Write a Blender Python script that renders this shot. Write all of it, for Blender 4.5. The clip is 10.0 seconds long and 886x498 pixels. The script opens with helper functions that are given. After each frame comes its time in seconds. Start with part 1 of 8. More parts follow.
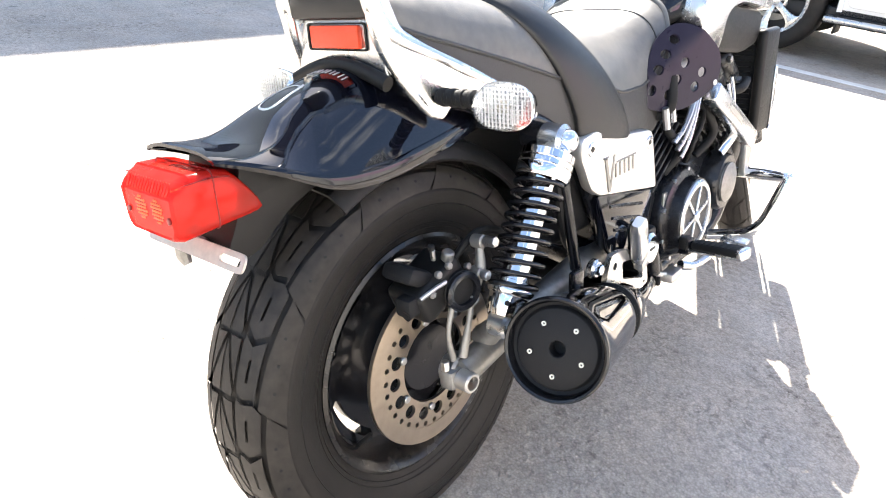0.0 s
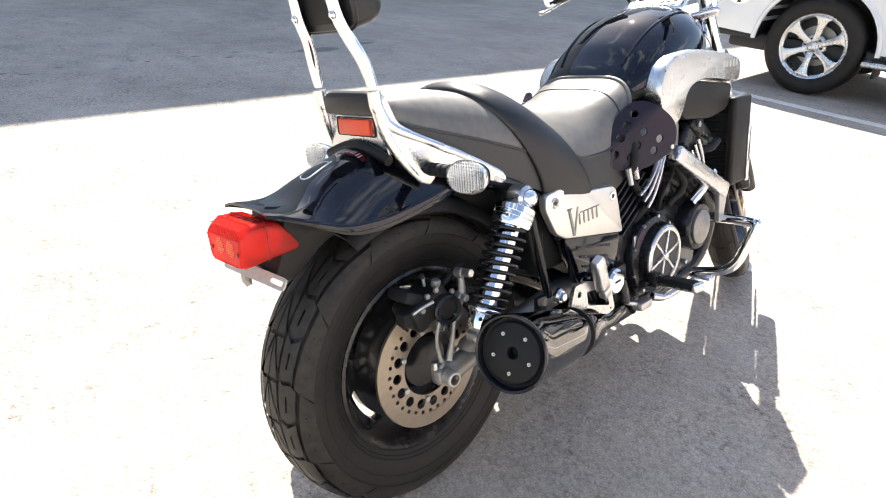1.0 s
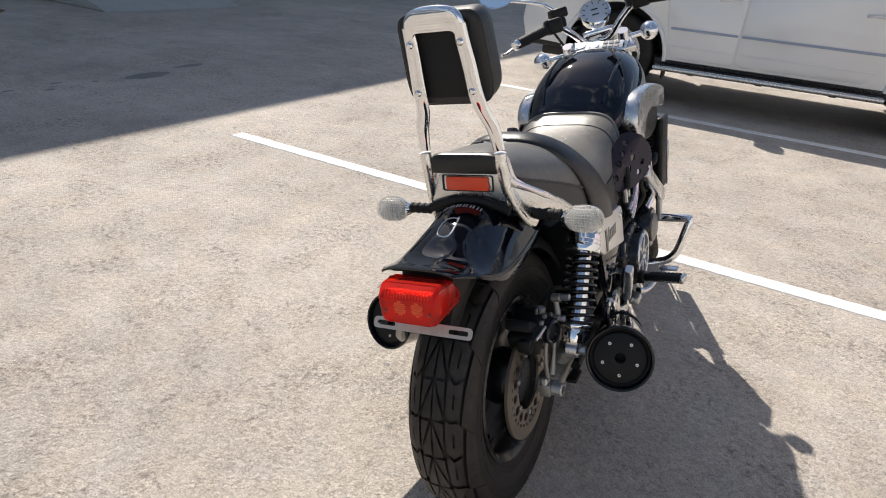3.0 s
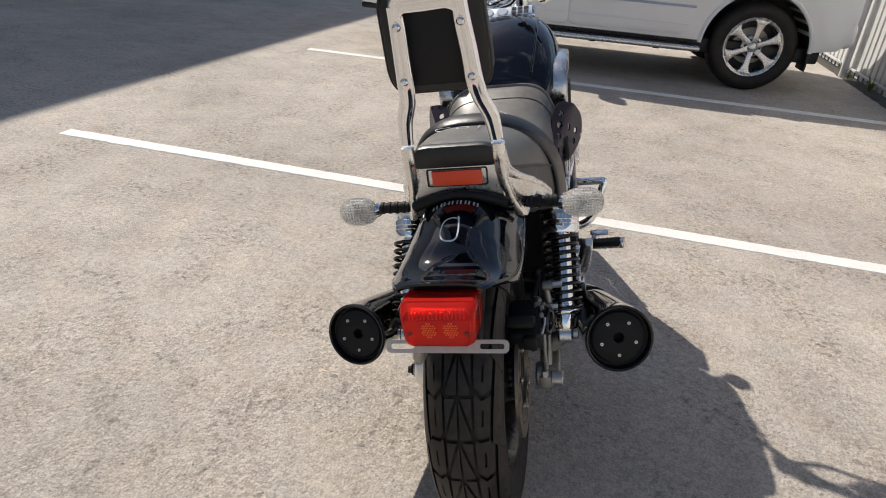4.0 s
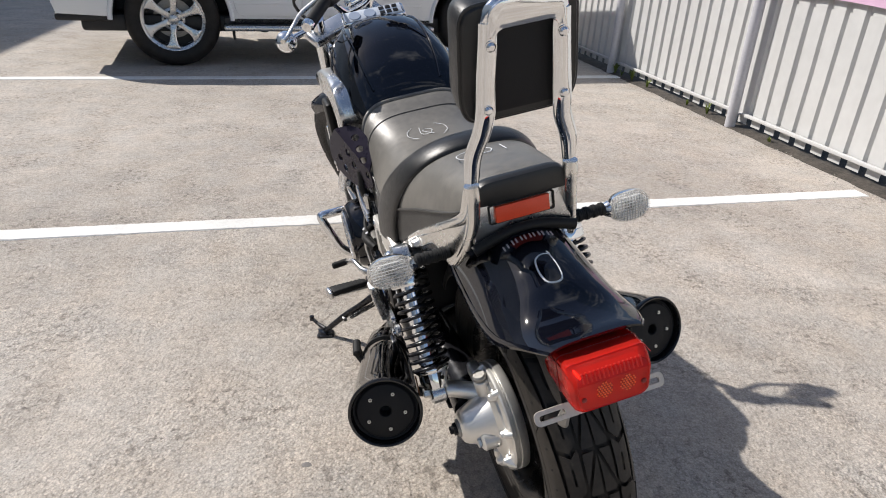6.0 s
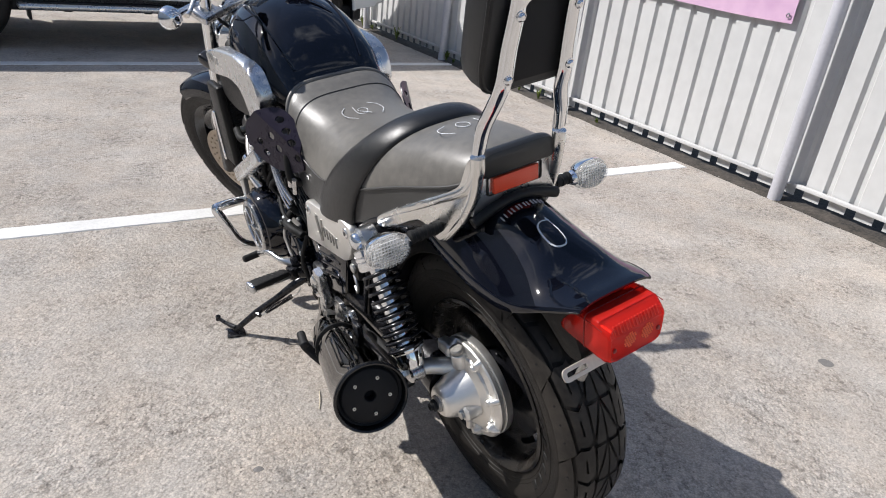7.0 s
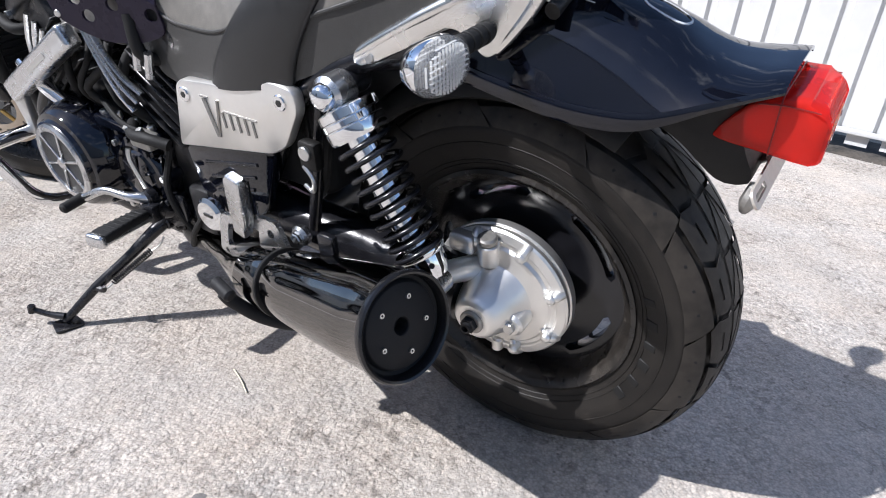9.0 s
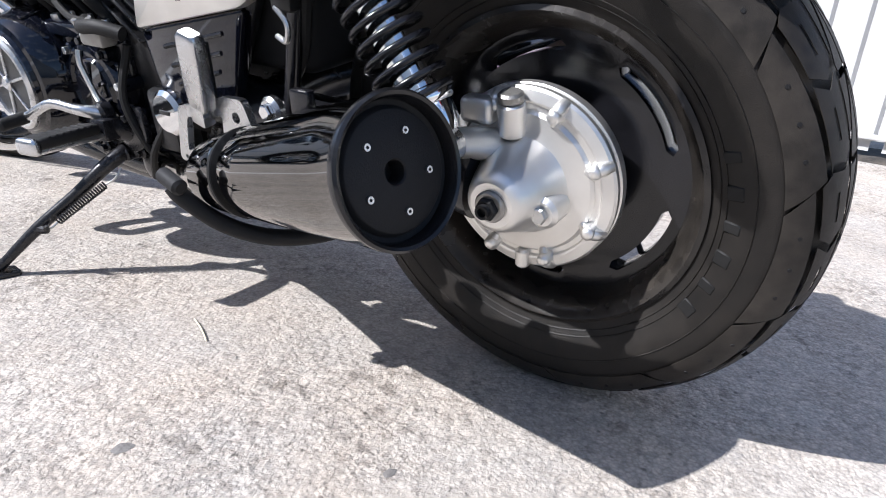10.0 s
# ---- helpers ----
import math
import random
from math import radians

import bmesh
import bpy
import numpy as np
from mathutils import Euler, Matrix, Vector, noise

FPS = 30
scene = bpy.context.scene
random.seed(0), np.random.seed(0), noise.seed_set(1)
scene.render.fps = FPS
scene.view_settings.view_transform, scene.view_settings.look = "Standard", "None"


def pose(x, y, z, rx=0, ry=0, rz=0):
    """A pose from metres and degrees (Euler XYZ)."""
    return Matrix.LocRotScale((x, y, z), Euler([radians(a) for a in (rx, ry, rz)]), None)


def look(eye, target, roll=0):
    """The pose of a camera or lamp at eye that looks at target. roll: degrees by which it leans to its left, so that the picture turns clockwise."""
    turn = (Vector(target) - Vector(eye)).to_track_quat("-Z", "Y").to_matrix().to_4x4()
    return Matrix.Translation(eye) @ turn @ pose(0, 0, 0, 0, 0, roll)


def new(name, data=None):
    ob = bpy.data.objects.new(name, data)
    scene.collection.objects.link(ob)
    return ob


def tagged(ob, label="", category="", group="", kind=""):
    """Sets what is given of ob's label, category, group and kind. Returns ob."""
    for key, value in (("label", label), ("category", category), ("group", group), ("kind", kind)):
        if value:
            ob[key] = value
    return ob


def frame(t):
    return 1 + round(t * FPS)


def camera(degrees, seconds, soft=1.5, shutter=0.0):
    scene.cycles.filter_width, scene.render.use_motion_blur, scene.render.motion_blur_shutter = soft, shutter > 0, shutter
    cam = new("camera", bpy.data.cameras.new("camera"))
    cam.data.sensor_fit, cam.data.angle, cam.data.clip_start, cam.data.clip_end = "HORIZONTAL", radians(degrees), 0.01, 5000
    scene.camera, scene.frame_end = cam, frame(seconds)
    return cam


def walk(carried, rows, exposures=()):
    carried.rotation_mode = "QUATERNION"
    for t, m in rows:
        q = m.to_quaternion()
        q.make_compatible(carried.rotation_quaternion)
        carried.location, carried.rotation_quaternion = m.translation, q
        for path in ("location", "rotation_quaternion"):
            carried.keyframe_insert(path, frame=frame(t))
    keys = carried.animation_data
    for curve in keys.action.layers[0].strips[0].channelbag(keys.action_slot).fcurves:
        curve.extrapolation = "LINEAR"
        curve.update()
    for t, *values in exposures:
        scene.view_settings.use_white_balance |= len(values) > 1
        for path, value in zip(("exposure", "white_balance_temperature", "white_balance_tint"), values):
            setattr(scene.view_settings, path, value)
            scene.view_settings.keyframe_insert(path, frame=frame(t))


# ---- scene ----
cam = camera(68.2, 10.0, soft=1.0)
PATH = [
    (0, (0.541, -0.639, 1.01), (-0.567, 0.701, 0.021), 6.6),
    (0.2, (0.617, -0.657, 1.042), (-0.563, 0.637, 0.076), 5.9),
    (0.5, (0.731, -0.695, 1.08), (-0.556, 0.554, 0.196), 3.9),
    (0.7, (0.777, -0.709, 1.121), (-0.505, 0.518, 0.199), 3.6),
    (1, (0.834, -0.769, 1.176), (-0.449, 0.468, 0.27), 4.2),
    (1.2, (0.873, -0.84, 1.209), (-0.403, 0.443, 0.359), 3.5),
    (1.5, (0.905, -0.959, 1.243), (-0.359, 0.347, 0.409), 2.7),
    (1.7, (0.883, -1.008, 1.256), (-0.376, 0.268, 0.368), 2.9),
    (2, (0.809, -1.063, 1.257), (-0.436, 0.254, 0.411), 4.9),
    (2.2, (0.742, -1.086, 1.263), (-0.422, 0.282, 0.383), 5.7),
    (3.3, (0.269, -1.308, 1.273), (-0.374, 0.382, 0.418), 5.5),
    (3.5, (0.206, -1.315, 1.27), (-0.324, 0.399, 0.386), 6.1),
    (3.7, (0.136, -1.297, 1.253), (-0.315, 0.435, 0.36), 6.1),
    (4, (0.026, -1.232, 1.252), (-0.285, 0.525, 0.347), 5.2),
    (4.2, (-0.035, -1.196, 1.261), (-0.285, 0.569, 0.356), 5.3),
    (4.5, (-0.12, -1.161, 1.257), (-0.286, 0.61, 0.343), 5.5),
    (4.7, (-0.186, -1.139, 1.255), (-0.233, 0.675, 0.414), 5.3),
    (5, (-0.301, -1.122, 1.254), (-0.145, 0.693, 0.43), 4.2),
    (5.2, (-0.372, -1.121, 1.253), (-0.152, 0.669, 0.389), 4.2),
    (6.3, (-0.646, -0.964, 1.214), (-0.012, 0.72, 0.341), 4.0),
    (6.5, (-0.697, -0.948, 1.212), (0.021, 0.704, 0.342), 5.2),
    (6.7, (-0.769, -0.93, 1.196), (0.04, 0.682, 0.331), 5.8),
    (7, (-0.868, -0.899, 1.172), (0.144, 0.597, 0.312), 6.7),
    (7.2, (-0.929, -0.885, 1.163), (0.192, 0.548, 0.332), 7.1),
    (7.5, (-0.977, -0.811, 1.128), (0.186, 0.566, 0.26), 6.0),
    (7.7, (-0.976, -0.73, 1.09), (0.226, 0.596, 0.196), 4.5),
    (8, (-0.957, -0.629, 1.049), (0.307, 0.619, 0.13), 1.8),
    (8.2, (-0.955, -0.576, 1.021), (0.353, 0.633, 0.109), 2.2),
    (8.5, (-0.955, -0.504, 0.957), (0.439, 0.596, 0.036), 3.9),
    (8.7, (-0.958, -0.459, 0.905), (0.475, 0.585, -0.021), 5.8),
    (9, (-0.945, -0.405, 0.802), (0.562, 0.577, -0.074), 5.7),
    (9.2, (-0.915, -0.381, 0.726), (0.593, 0.605, -0.142), 4.8),
    (9.5, (-0.87, -0.362, 0.616), (0.64, 0.708, -0.142), 2.8),
    (9.7, (-0.843, -0.356, 0.55), (0.703, 0.704, -0.147), 3.4),
    (10, (-0.835, -0.361, 0.491), (0.71, 0.706, -0.197), 5.1),
]
walk(cam, [(t, look(eye, target, roll)) for t, eye, target, roll in PATH],
     exposures=[(0.0, 2.34, 6800, 11), (0.5, 2.16, 6900, 11), (1.0, 1.64, 6850, 11), (1.5, 1.24, 6800, 11), (2.0, 0.90, 6650, 11), (3.3, 0.25, 6850, 12), (4.5, 0.09, 6850, 12), (5.0, 0.12, 6800, 12), (6.5, 0.19, 6350, 12), (7.5, 0.19, 6150, 13), (8.5, 0.45, 5950, 14), (9.0, 0.62, 5900, 14), (10.0, 0.82, 5900, 14)])


# ---- world and sun ----
SUN_TO = Vector((-0.81, 0.71, 1.0)).normalized()
world = bpy.data.worlds.new("sky")
scene.world = world
world.use_nodes = True
wn, wl = world.node_tree.nodes, world.node_tree.links
wn.clear()
w_out = wn.new("ShaderNodeOutputWorld")
w_bg = wn.new("ShaderNodeBackground")
w_sky = wn.new("ShaderNodeTexSky")
w_sky.sky_type = "NISHITA"
w_sky.sun_disc = False
w_sky.sun_elevation = math.asin(SUN_TO.z)
w_sky.sun_rotation = math.atan2(SUN_TO.x, SUN_TO.y)
w_sky.dust_density = 0.6
w_co = wn.new("ShaderNodeTexCoord")
w_map = wn.new("ShaderNodeMapping")
w_map.inputs["Scale"].default_value = (1.6, 1.6, 4.5)
w_noise = wn.new("ShaderNodeTexNoise")
w_noise.inputs["Scale"].default_value = 1.9
w_noise.inputs["Detail"].default_value = 9
w_noise.inputs["Roughness"].default_value = 0.6
w_ramp = wn.new("ShaderNodeValToRGB")
w_ramp.color_ramp.elements[0].position = 0.56
w_ramp.color_ramp.elements[1].position = 0.74
w_mix = wn.new("ShaderNodeMixRGB")
w_mix.inputs[2].default_value = (9.5, 9.8, 10.3, 1)
wl.new(w_co.outputs["Generated"], w_map.inputs["Vector"])
wl.new(w_map.outputs["Vector"], w_noise.inputs["Vector"])
wl.new(w_noise.outputs["Fac"], w_ramp.inputs["Fac"])
wl.new(w_ramp.outputs["Color"], w_mix.inputs[0])
wl.new(w_sky.outputs["Color"], w_mix.inputs[1])
wl.new(w_mix.outputs["Color"], w_bg.inputs["Color"])
w_bg.inputs["Strength"].default_value = 0.095
wl.new(w_bg.outputs["Background"], w_out.inputs["Surface"])
sun = new("sun", bpy.data.lights.new("sun", "SUN"))
sun.data.energy = 4.8
sun.data.angle = radians(0.55)
sun.data.color = (1.0, 0.96, 0.89)
sun.matrix_world = look(SUN_TO * 30, (0, 0, 0))


# ---- materials ----
def material(name, col, rough=0.5, metal=0.0, var=0.08, scale=30.0, bump=0.0, bscale=None, rvar=0.08, coat=0.0, col2=None, big=3.0):
    """A surface with variation at two scales: grain (scale) and stains (big), both on object metres."""
    m = bpy.data.materials.new(name)
    m.use_nodes = True
    n, l = m.node_tree.nodes, m.node_tree.links
    b = n["Principled BSDF"]
    co = n.new("ShaderNodeTexCoord")
    fine, wide = n.new("ShaderNodeTexNoise"), n.new("ShaderNodeTexNoise")
    fine.inputs["Scale"].default_value, fine.inputs["Detail"].default_value = scale, 6
    wide.inputs["Scale"].default_value, wide.inputs["Detail"].default_value = big, 5
    l.new(co.outputs["Object"], fine.inputs["Vector"])
    l.new(co.outputs["Object"], wide.inputs["Vector"])
    add = n.new("ShaderNodeMath")
    add.operation = "ADD"
    l.new(fine.outputs["Fac"], add.inputs[0])
    l.new(wide.outputs["Fac"], add.inputs[1])
    half = n.new("ShaderNodeMapRange")
    half.inputs["From Min"].default_value, half.inputs["From Max"].default_value = 0.65, 1.35
    l.new(add.outputs[0], half.inputs["Value"])
    mix = n.new("ShaderNodeMixRGB")
    lo = [max(0, c * (1 - var)) for c in col]
    hi = [min(1, c * (1 + var)) for c in (col2 or col)]
    mix.inputs[1].default_value, mix.inputs[2].default_value = (*lo, 1), (*hi, 1)
    l.new(half.outputs[0], mix.inputs[0])
    l.new(mix.outputs[0], b.inputs["Base Color"])
    rr = n.new("ShaderNodeMapRange")
    rr.inputs["To Min"].default_value, rr.inputs["To Max"].default_value = max(0.02, rough - rvar), min(1, rough + rvar)
    l.new(half.outputs[0], rr.inputs["Value"])
    l.new(rr.outputs[0], b.inputs["Roughness"])
    b.inputs["Metallic"].default_value = metal
    b.inputs["Coat Weight"].default_value = coat
    b.inputs["Coat Roughness"].default_value = 0.03
    if bump:
        bn, bt = n.new("ShaderNodeBump"), n.new("ShaderNodeTexNoise")
        bt.inputs["Scale"].default_value, bt.inputs["Detail"].default_value = bscale or scale * 3, 4
        l.new(co.outputs["Object"], bt.inputs["Vector"])
        l.new(bt.outputs["Fac"], bn.inputs["Height"])
        bn.inputs["Strength"].default_value, bn.inputs["Distance"].default_value = bump, 0.002
        l.new(bn.outputs["Normal"], b.inputs["Normal"])
    return m


def asphalt_material():
    """Pale worn asphalt: light and dark stones in a grey-beige binder, dusty patches and rough relief."""
    m = bpy.data.materials.new("worn_asphalt")
    m.use_nodes = True
    n, l = m.node_tree.nodes, m.node_tree.links
    b = n["Principled BSDF"]
    co = n.new("ShaderNodeTexCoord")

    def tex(kind, scale, detail=4):
        t = n.new(kind)
        t.inputs["Scale"].default_value = scale
        if kind == "ShaderNodeTexNoise":
            t.inputs["Detail"].default_value = detail
        l.new(co.outputs["Object"], t.inputs["Vector"])
        return t

    def ramp(src, p0, p1, c0, c1):
        r = n.new("ShaderNodeValToRGB")
        r.color_ramp.elements[0].position, r.color_ramp.elements[1].position = p0, p1
        r.color_ramp.elements[0].color, r.color_ramp.elements[1].color = (*c0, 1), (*c1, 1)
        l.new(src, r.inputs["Fac"])
        return r

    def mixed(kind, fac, a, c):
        x = n.new("ShaderNodeMixRGB")
        x.blend_type = kind
        x.inputs[0].default_value = fac
        l.new(a, x.inputs[1])
        l.new(c, x.inputs[2])
        return x

    blotch = tex("ShaderNodeTexNoise", 7.5, 12)
    blotch.inputs["Roughness"].default_value = 0.68
    pits = tex("ShaderNodeTexVoronoi", 58)
    coarse = tex("ShaderNodeTexNoise", 2.6, 8)
    dust = tex("ShaderNodeTexNoise", 1.7, 9)
    stones = tex("ShaderNodeTexVoronoi", 185)
    lumps = tex("ShaderNodeTexVoronoi", 74)
    grit = tex("ShaderNodeTexVoronoi", 370)
    patch = tex("ShaderNodeTexNoise", 0.75, 9)
    patch2 = tex("ShaderNodeTexNoise", 4.5, 7)
    fine = tex("ShaderNodeTexNoise", 420, 3)
    base = ramp(patch.outputs["Fac"], 0.36, 0.64, (0.452, 0.415, 0.371), (0.577, 0.531, 0.477))
    b2 = ramp(patch2.outputs["Fac"], 0.3, 0.75, (0.935, 0.932, 0.928), (1.045, 1.043, 1.04))
    sep = n.new("ShaderNodeSeparateColor")
    l.new(stones.outputs["Color"], sep.inputs["Color"])
    st = ramp(sep.outputs[0], 0.0, 1.0, (0.80, 0.805, 0.81), (1.14, 1.125, 1.11))
    mot = ramp(blotch.outputs["Fac"], 0.36, 0.66, (0.915, 0.912, 0.909), (1.055, 1.055, 1.055))
    # pits as dark spots: the shade of hollows in the colour, without relief
    pit = ramp(pits.outputs["Distance"], 0.10, 0.22, (0.42, 0.41, 0.40), (1.0, 1.0, 1.0))
    sep3 = n.new("ShaderNodeSeparateColor")
    l.new(lumps.outputs["Color"], sep3.inputs["Color"])
    lump = ramp(sep3.outputs[0], 0.0, 1.0, (0.82, 0.82, 0.82), (1.13, 1.12, 1.11))
    dmask = ramp(dust.outputs["Fac"], 0.42, 0.62, (0.22, 0.22, 0.22), (1.0, 1.0, 1.0))
    edge = ramp(stones.outputs["Distance"], 0.25, 0.8, (1.04, 1.04, 1.04), (0.76, 0.76, 0.76))
    sep2 = n.new("ShaderNodeSeparateColor")
    l.new(grit.outputs["Color"], sep2.inputs["Color"])
    g2 = ramp(sep2.outputs[1], 0.0, 1.0, (0.92, 0.92, 0.92), (1.07, 1.07, 1.07))
    c = mixed("MULTIPLY", 1.0, base.outputs[0], b2.outputs[0])
    c = mixed("MULTIPLY", 1.0, c.outputs[0], mot.outputs[0])
    c = mixed("MULTIPLY", 0.85, c.outputs[0], st.outputs[0])
    l.new(dmask.outputs[0], c.inputs[0])
    c = mixed("MULTIPLY", 0.65, c.outputs[0], lump.outputs[0])
    sparse = n.new("ShaderNodeSeparateColor")
    l.new(pits.outputs["Color"], sparse.inputs["Color"])
    few = ramp(sparse.outputs[2], 0.50, 0.62, (0.0, 0.0, 0.0), (0.9, 0.9, 0.9))
    rough_patch = ramp(coarse.outputs["Fac"], 0.46, 0.60, (0.25, 0.25, 0.25), (1.0, 1.0, 1.0))
    both_f = mixed("MULTIPLY", 1.0, few.outputs[0], rough_patch.outputs[0])
    worn = ramp(coarse.outputs["Fac"], 0.44, 0.64, (1.015, 1.015, 1.015), (0.955, 0.952, 0.948))
    c = mixed("MULTIPLY", 1.0, c.outputs[0], worn.outputs[0])
    c = mixed("MULTIPLY", 0.9, c.outputs[0], pit.outputs[0])
    l.new(both_f.outputs[0], c.inputs[0])
    c = mixed("MULTIPLY", 0.9, c.outputs[0], edge.outputs[0])
    c = mixed("MULTIPLY", 0.9, c.outputs[0], g2.outputs[0])
    b.inputs["Roughness"].default_value = 0.86
    hadd = n.new("ShaderNodeMath")
    hadd.operation = "MULTIPLY_ADD"
    l.new(stones.outputs["Distance"], hadd.inputs[0])
    hadd.inputs[1].default_value = -1.0
    l.new(fine.outputs["Fac"], hadd.inputs[2])
    h2 = n.new("ShaderNodeMath")
    h2.operation = "MULTIPLY_ADD"
    l.new(sep.outputs[1], h2.inputs[0])
    h2.inputs[1].default_value = 0.8
    l.new(hadd.outputs[0], h2.inputs[2])
    bn = n.new("ShaderNodeBump")
    bn.inputs["Strength"].default_value, bn.inputs["Distance"].default_value = 0.40, 0.003
    l.new(h2.outputs[0], bn.inputs["Height"])
    gravel = tex("ShaderNodeTexNoise", 58, 5)
    gravel.inputs["Roughness"].default_value = 0.62
    bn2 = n.new("ShaderNodeBump")
    bn2.inputs["Strength"].default_value, bn2.inputs["Distance"].default_value = 1.0, 0.0060
    ravel = tex("ShaderNodeTexNoise", 3.4, 9)
    ravel.inputs["Roughness"].default_value = 0.6
    rm = ramp(ravel.outputs["Fac"], 0.40, 0.66, (0.70, 0.70, 0.70), (1.45, 1.45, 1.45))
    deep = n.new("ShaderNodeMath")
    deep.operation = "MULTIPLY"
    crack = tex("ShaderNodeTexVoronoi", 66)
    crack.feature = "DISTANCE_TO_EDGE"
    warp = n.new("ShaderNodeMixRGB")
    warp.blend_type = "LINEAR_LIGHT"
    warp.inputs[0].default_value = 0.012
    wob = tex("ShaderNodeTexNoise", 60, 3)
    l.new(co.outputs["Object"], warp.inputs[1])
    l.new(wob.outputs["Color"], warp.inputs[2])
    l.new(warp.outputs[0], crack.inputs["Vector"])
    # crevices between chips: their shade put into the colour
    seam = ramp(crack.outputs["Distance"], 0.02, 0.17, (0.68, 0.665, 0.65), (1.0, 1.0, 1.0))
    broken = tex("ShaderNodeTexNoise", 44, 5)
    gaps = ramp(broken.outputs["Fac"], 0.47, 0.57, (0.0, 0.0, 0.0), (1.0, 1.0, 1.0))
    spread = ramp(ravel.outputs["Fac"], 0.44, 0.62, (0.48, 0.48, 0.48), (1.0, 1.0, 1.0))
    loose = mixed("MULTIPLY", 1.0, gaps.outputs[0], spread.outputs[0])
    c = mixed("MULTIPLY", 1.0, c.outputs[0], seam.outputs[0])
    l.new(loose.outputs[0], c.inputs[0])
    # lost stones, in loose groups: holes shown by darker colour, without relief
    lost = tex("ShaderNodeTexNoise", 36, 3)
    lost.inputs["Roughness"].default_value = 0.45
    lost_c = ramp(lost.outputs["Fac"], 0.555, 0.640, (1.0, 1.0, 1.0), (0.62, 0.61, 0.60))
    groups = ramp(ravel.outputs["Fac"], 0.47, 0.60, (0.08, 0.08, 0.08), (1.0, 1.0, 1.0))
    c = mixed("MULTIPLY", 1.0, c.outputs[0], lost_c.outputs[0])
    l.new(groups.outputs[0], c.inputs[0])
    hue = tex("ShaderNodeTexNoise", 5.5, 4)
    tint = ramp(hue.outputs["Fac"], 0.34, 0.68, (0.99, 1.0, 1.012), (1.03, 0.998, 0.965))
    c = mixed("MULTIPLY", 1.0, c.outputs[0], tint.outputs[0])
    l.new(c.outputs[0], b.inputs["Base Color"])
    chips = tex("ShaderNodeTexVoronoi", 88)
    sepc = n.new("ShaderNodeSeparateColor")
    l.new(chips.outputs["Color"], sepc.inputs["Color"])
    chip_h = n.new("ShaderNodeMath")
    chip_h.operation = "MULTIPLY_ADD"
    l.new(sepc.outputs[1], chip_h.inputs[0])
    chip_h.inputs[1].default_value = 0.16
    l.new(gravel.outputs["Fac"], chip_h.inputs[2])
    chip_d = n.new("ShaderNodeMath")
    chip_d.operation = "MULTIPLY_ADD"
    l.new(chips.outputs["Distance"], chip_d.inputs[0])
    chip_d.inputs[1].default_value = -0.22
    l.new(chip_h.outputs[0], chip_d.inputs[2])
    centred = n.new("ShaderNodeMath")
    centred.operation = "SUBTRACT"
    l.new(chip_d.outputs[0], centred.inputs[0])
    centred.inputs[1].default_value = 0.47
    l.new(centred.outputs[0], deep.inputs[0])
    l.new(rm.outputs[0], deep.inputs[1])
    l.new(deep.outputs[0], bn2.inputs["Height"])
    l.new(bn.outputs["Normal"], bn2.inputs["Normal"])
    l.new(bn2.outputs["Normal"], b.inputs["Normal"])
    return m


def lens_material(name, col, rough, trans, ior=1.49):
    m = material(name, col, rough, 0.0, 0.06, 60, 0.0, rvar=0.03)
    b = m.node_tree.nodes["Principled BSDF"]
    b.inputs["Transmission Weight"].default_value = trans
    b.inputs["IOR"].default_value = ior
    return m


def film_lens(name, col, clear, rough=0.06, body=None, relief=0.0, rscale=300.0):
    """Thin moulded plastic: light passes straight through it, tinted, under a glossy skin."""
    m = material(name, body or col, rough, 0.0, 0.06, 60, relief, rscale, rvar=0.03)
    n, l = m.node_tree.nodes, m.node_tree.links
    b, out = n["Principled BSDF"], n["Material Output"]
    tr, mx = n.new("ShaderNodeBsdfTransparent"), n.new("ShaderNodeMixShader")
    tr.inputs["Color"].default_value = (*col, 1)
    mx.inputs[0].default_value = clear
    l.new(b.outputs["BSDF"], mx.inputs[1])
    l.new(tr.outputs["BSDF"], mx.inputs[2])
    l.new(mx.outputs["Shader"], out.inputs["Surface"])
    return m


ASPHALT = asphalt_material()
PAINT_LINE = material("road_paint", (0.74, 0.73, 0.70), 0.75, 0, 0.13, 90, 0.7, 230, big=6)
CHROME = material("chrome", (0.86, 0.87, 0.88), 0.05, 1, 0.04, 40, rvar=0.03)
ALLOY = material("polished_alloy", (0.74, 0.72, 0.68), 0.27, 1, 0.08, 30, rvar=0.04)
POLISHED = material("mirror_polished_alloy", (0.80, 0.79, 0.76), 0.25, 1, 0.05, 30, rvar=0.06)
COVER = material("satin_alloy", (0.80, 0.785, 0.75), 0.40, 0.9, 0.06, 30, rvar=0.03)
BRUSHED = material("brushed_alloy", (0.64, 0.645, 0.65), 0.27, 1, 0.05, 25, rvar=0.025)
CAST = material("cast_alloy", (0.56, 0.55, 0.53), 0.40, 0.85, 0.10, 160, 0.25, 700, rvar=0.08)
DIRTY_CAST = material("dirty_cast_alloy", (0.33, 0.32, 0.30), 0.48, 0.8, 0.25, 90, 0.3, 500)
MESH_GREY = material("dark_mesh", (0.045, 0.045, 0.044), 0.45, 0.4, 0.2, 200, 0.4, 900)
STEEL = material("brake_steel", (0.40, 0.335, 0.265), 0.34, 0.9, 0.12, 80, 0.05, 300)
BARE = material("dusty_bare_steel", (0.60, 0.56, 0.50), 0.50, 0.55, 0.14, 120, 0.2, 400)
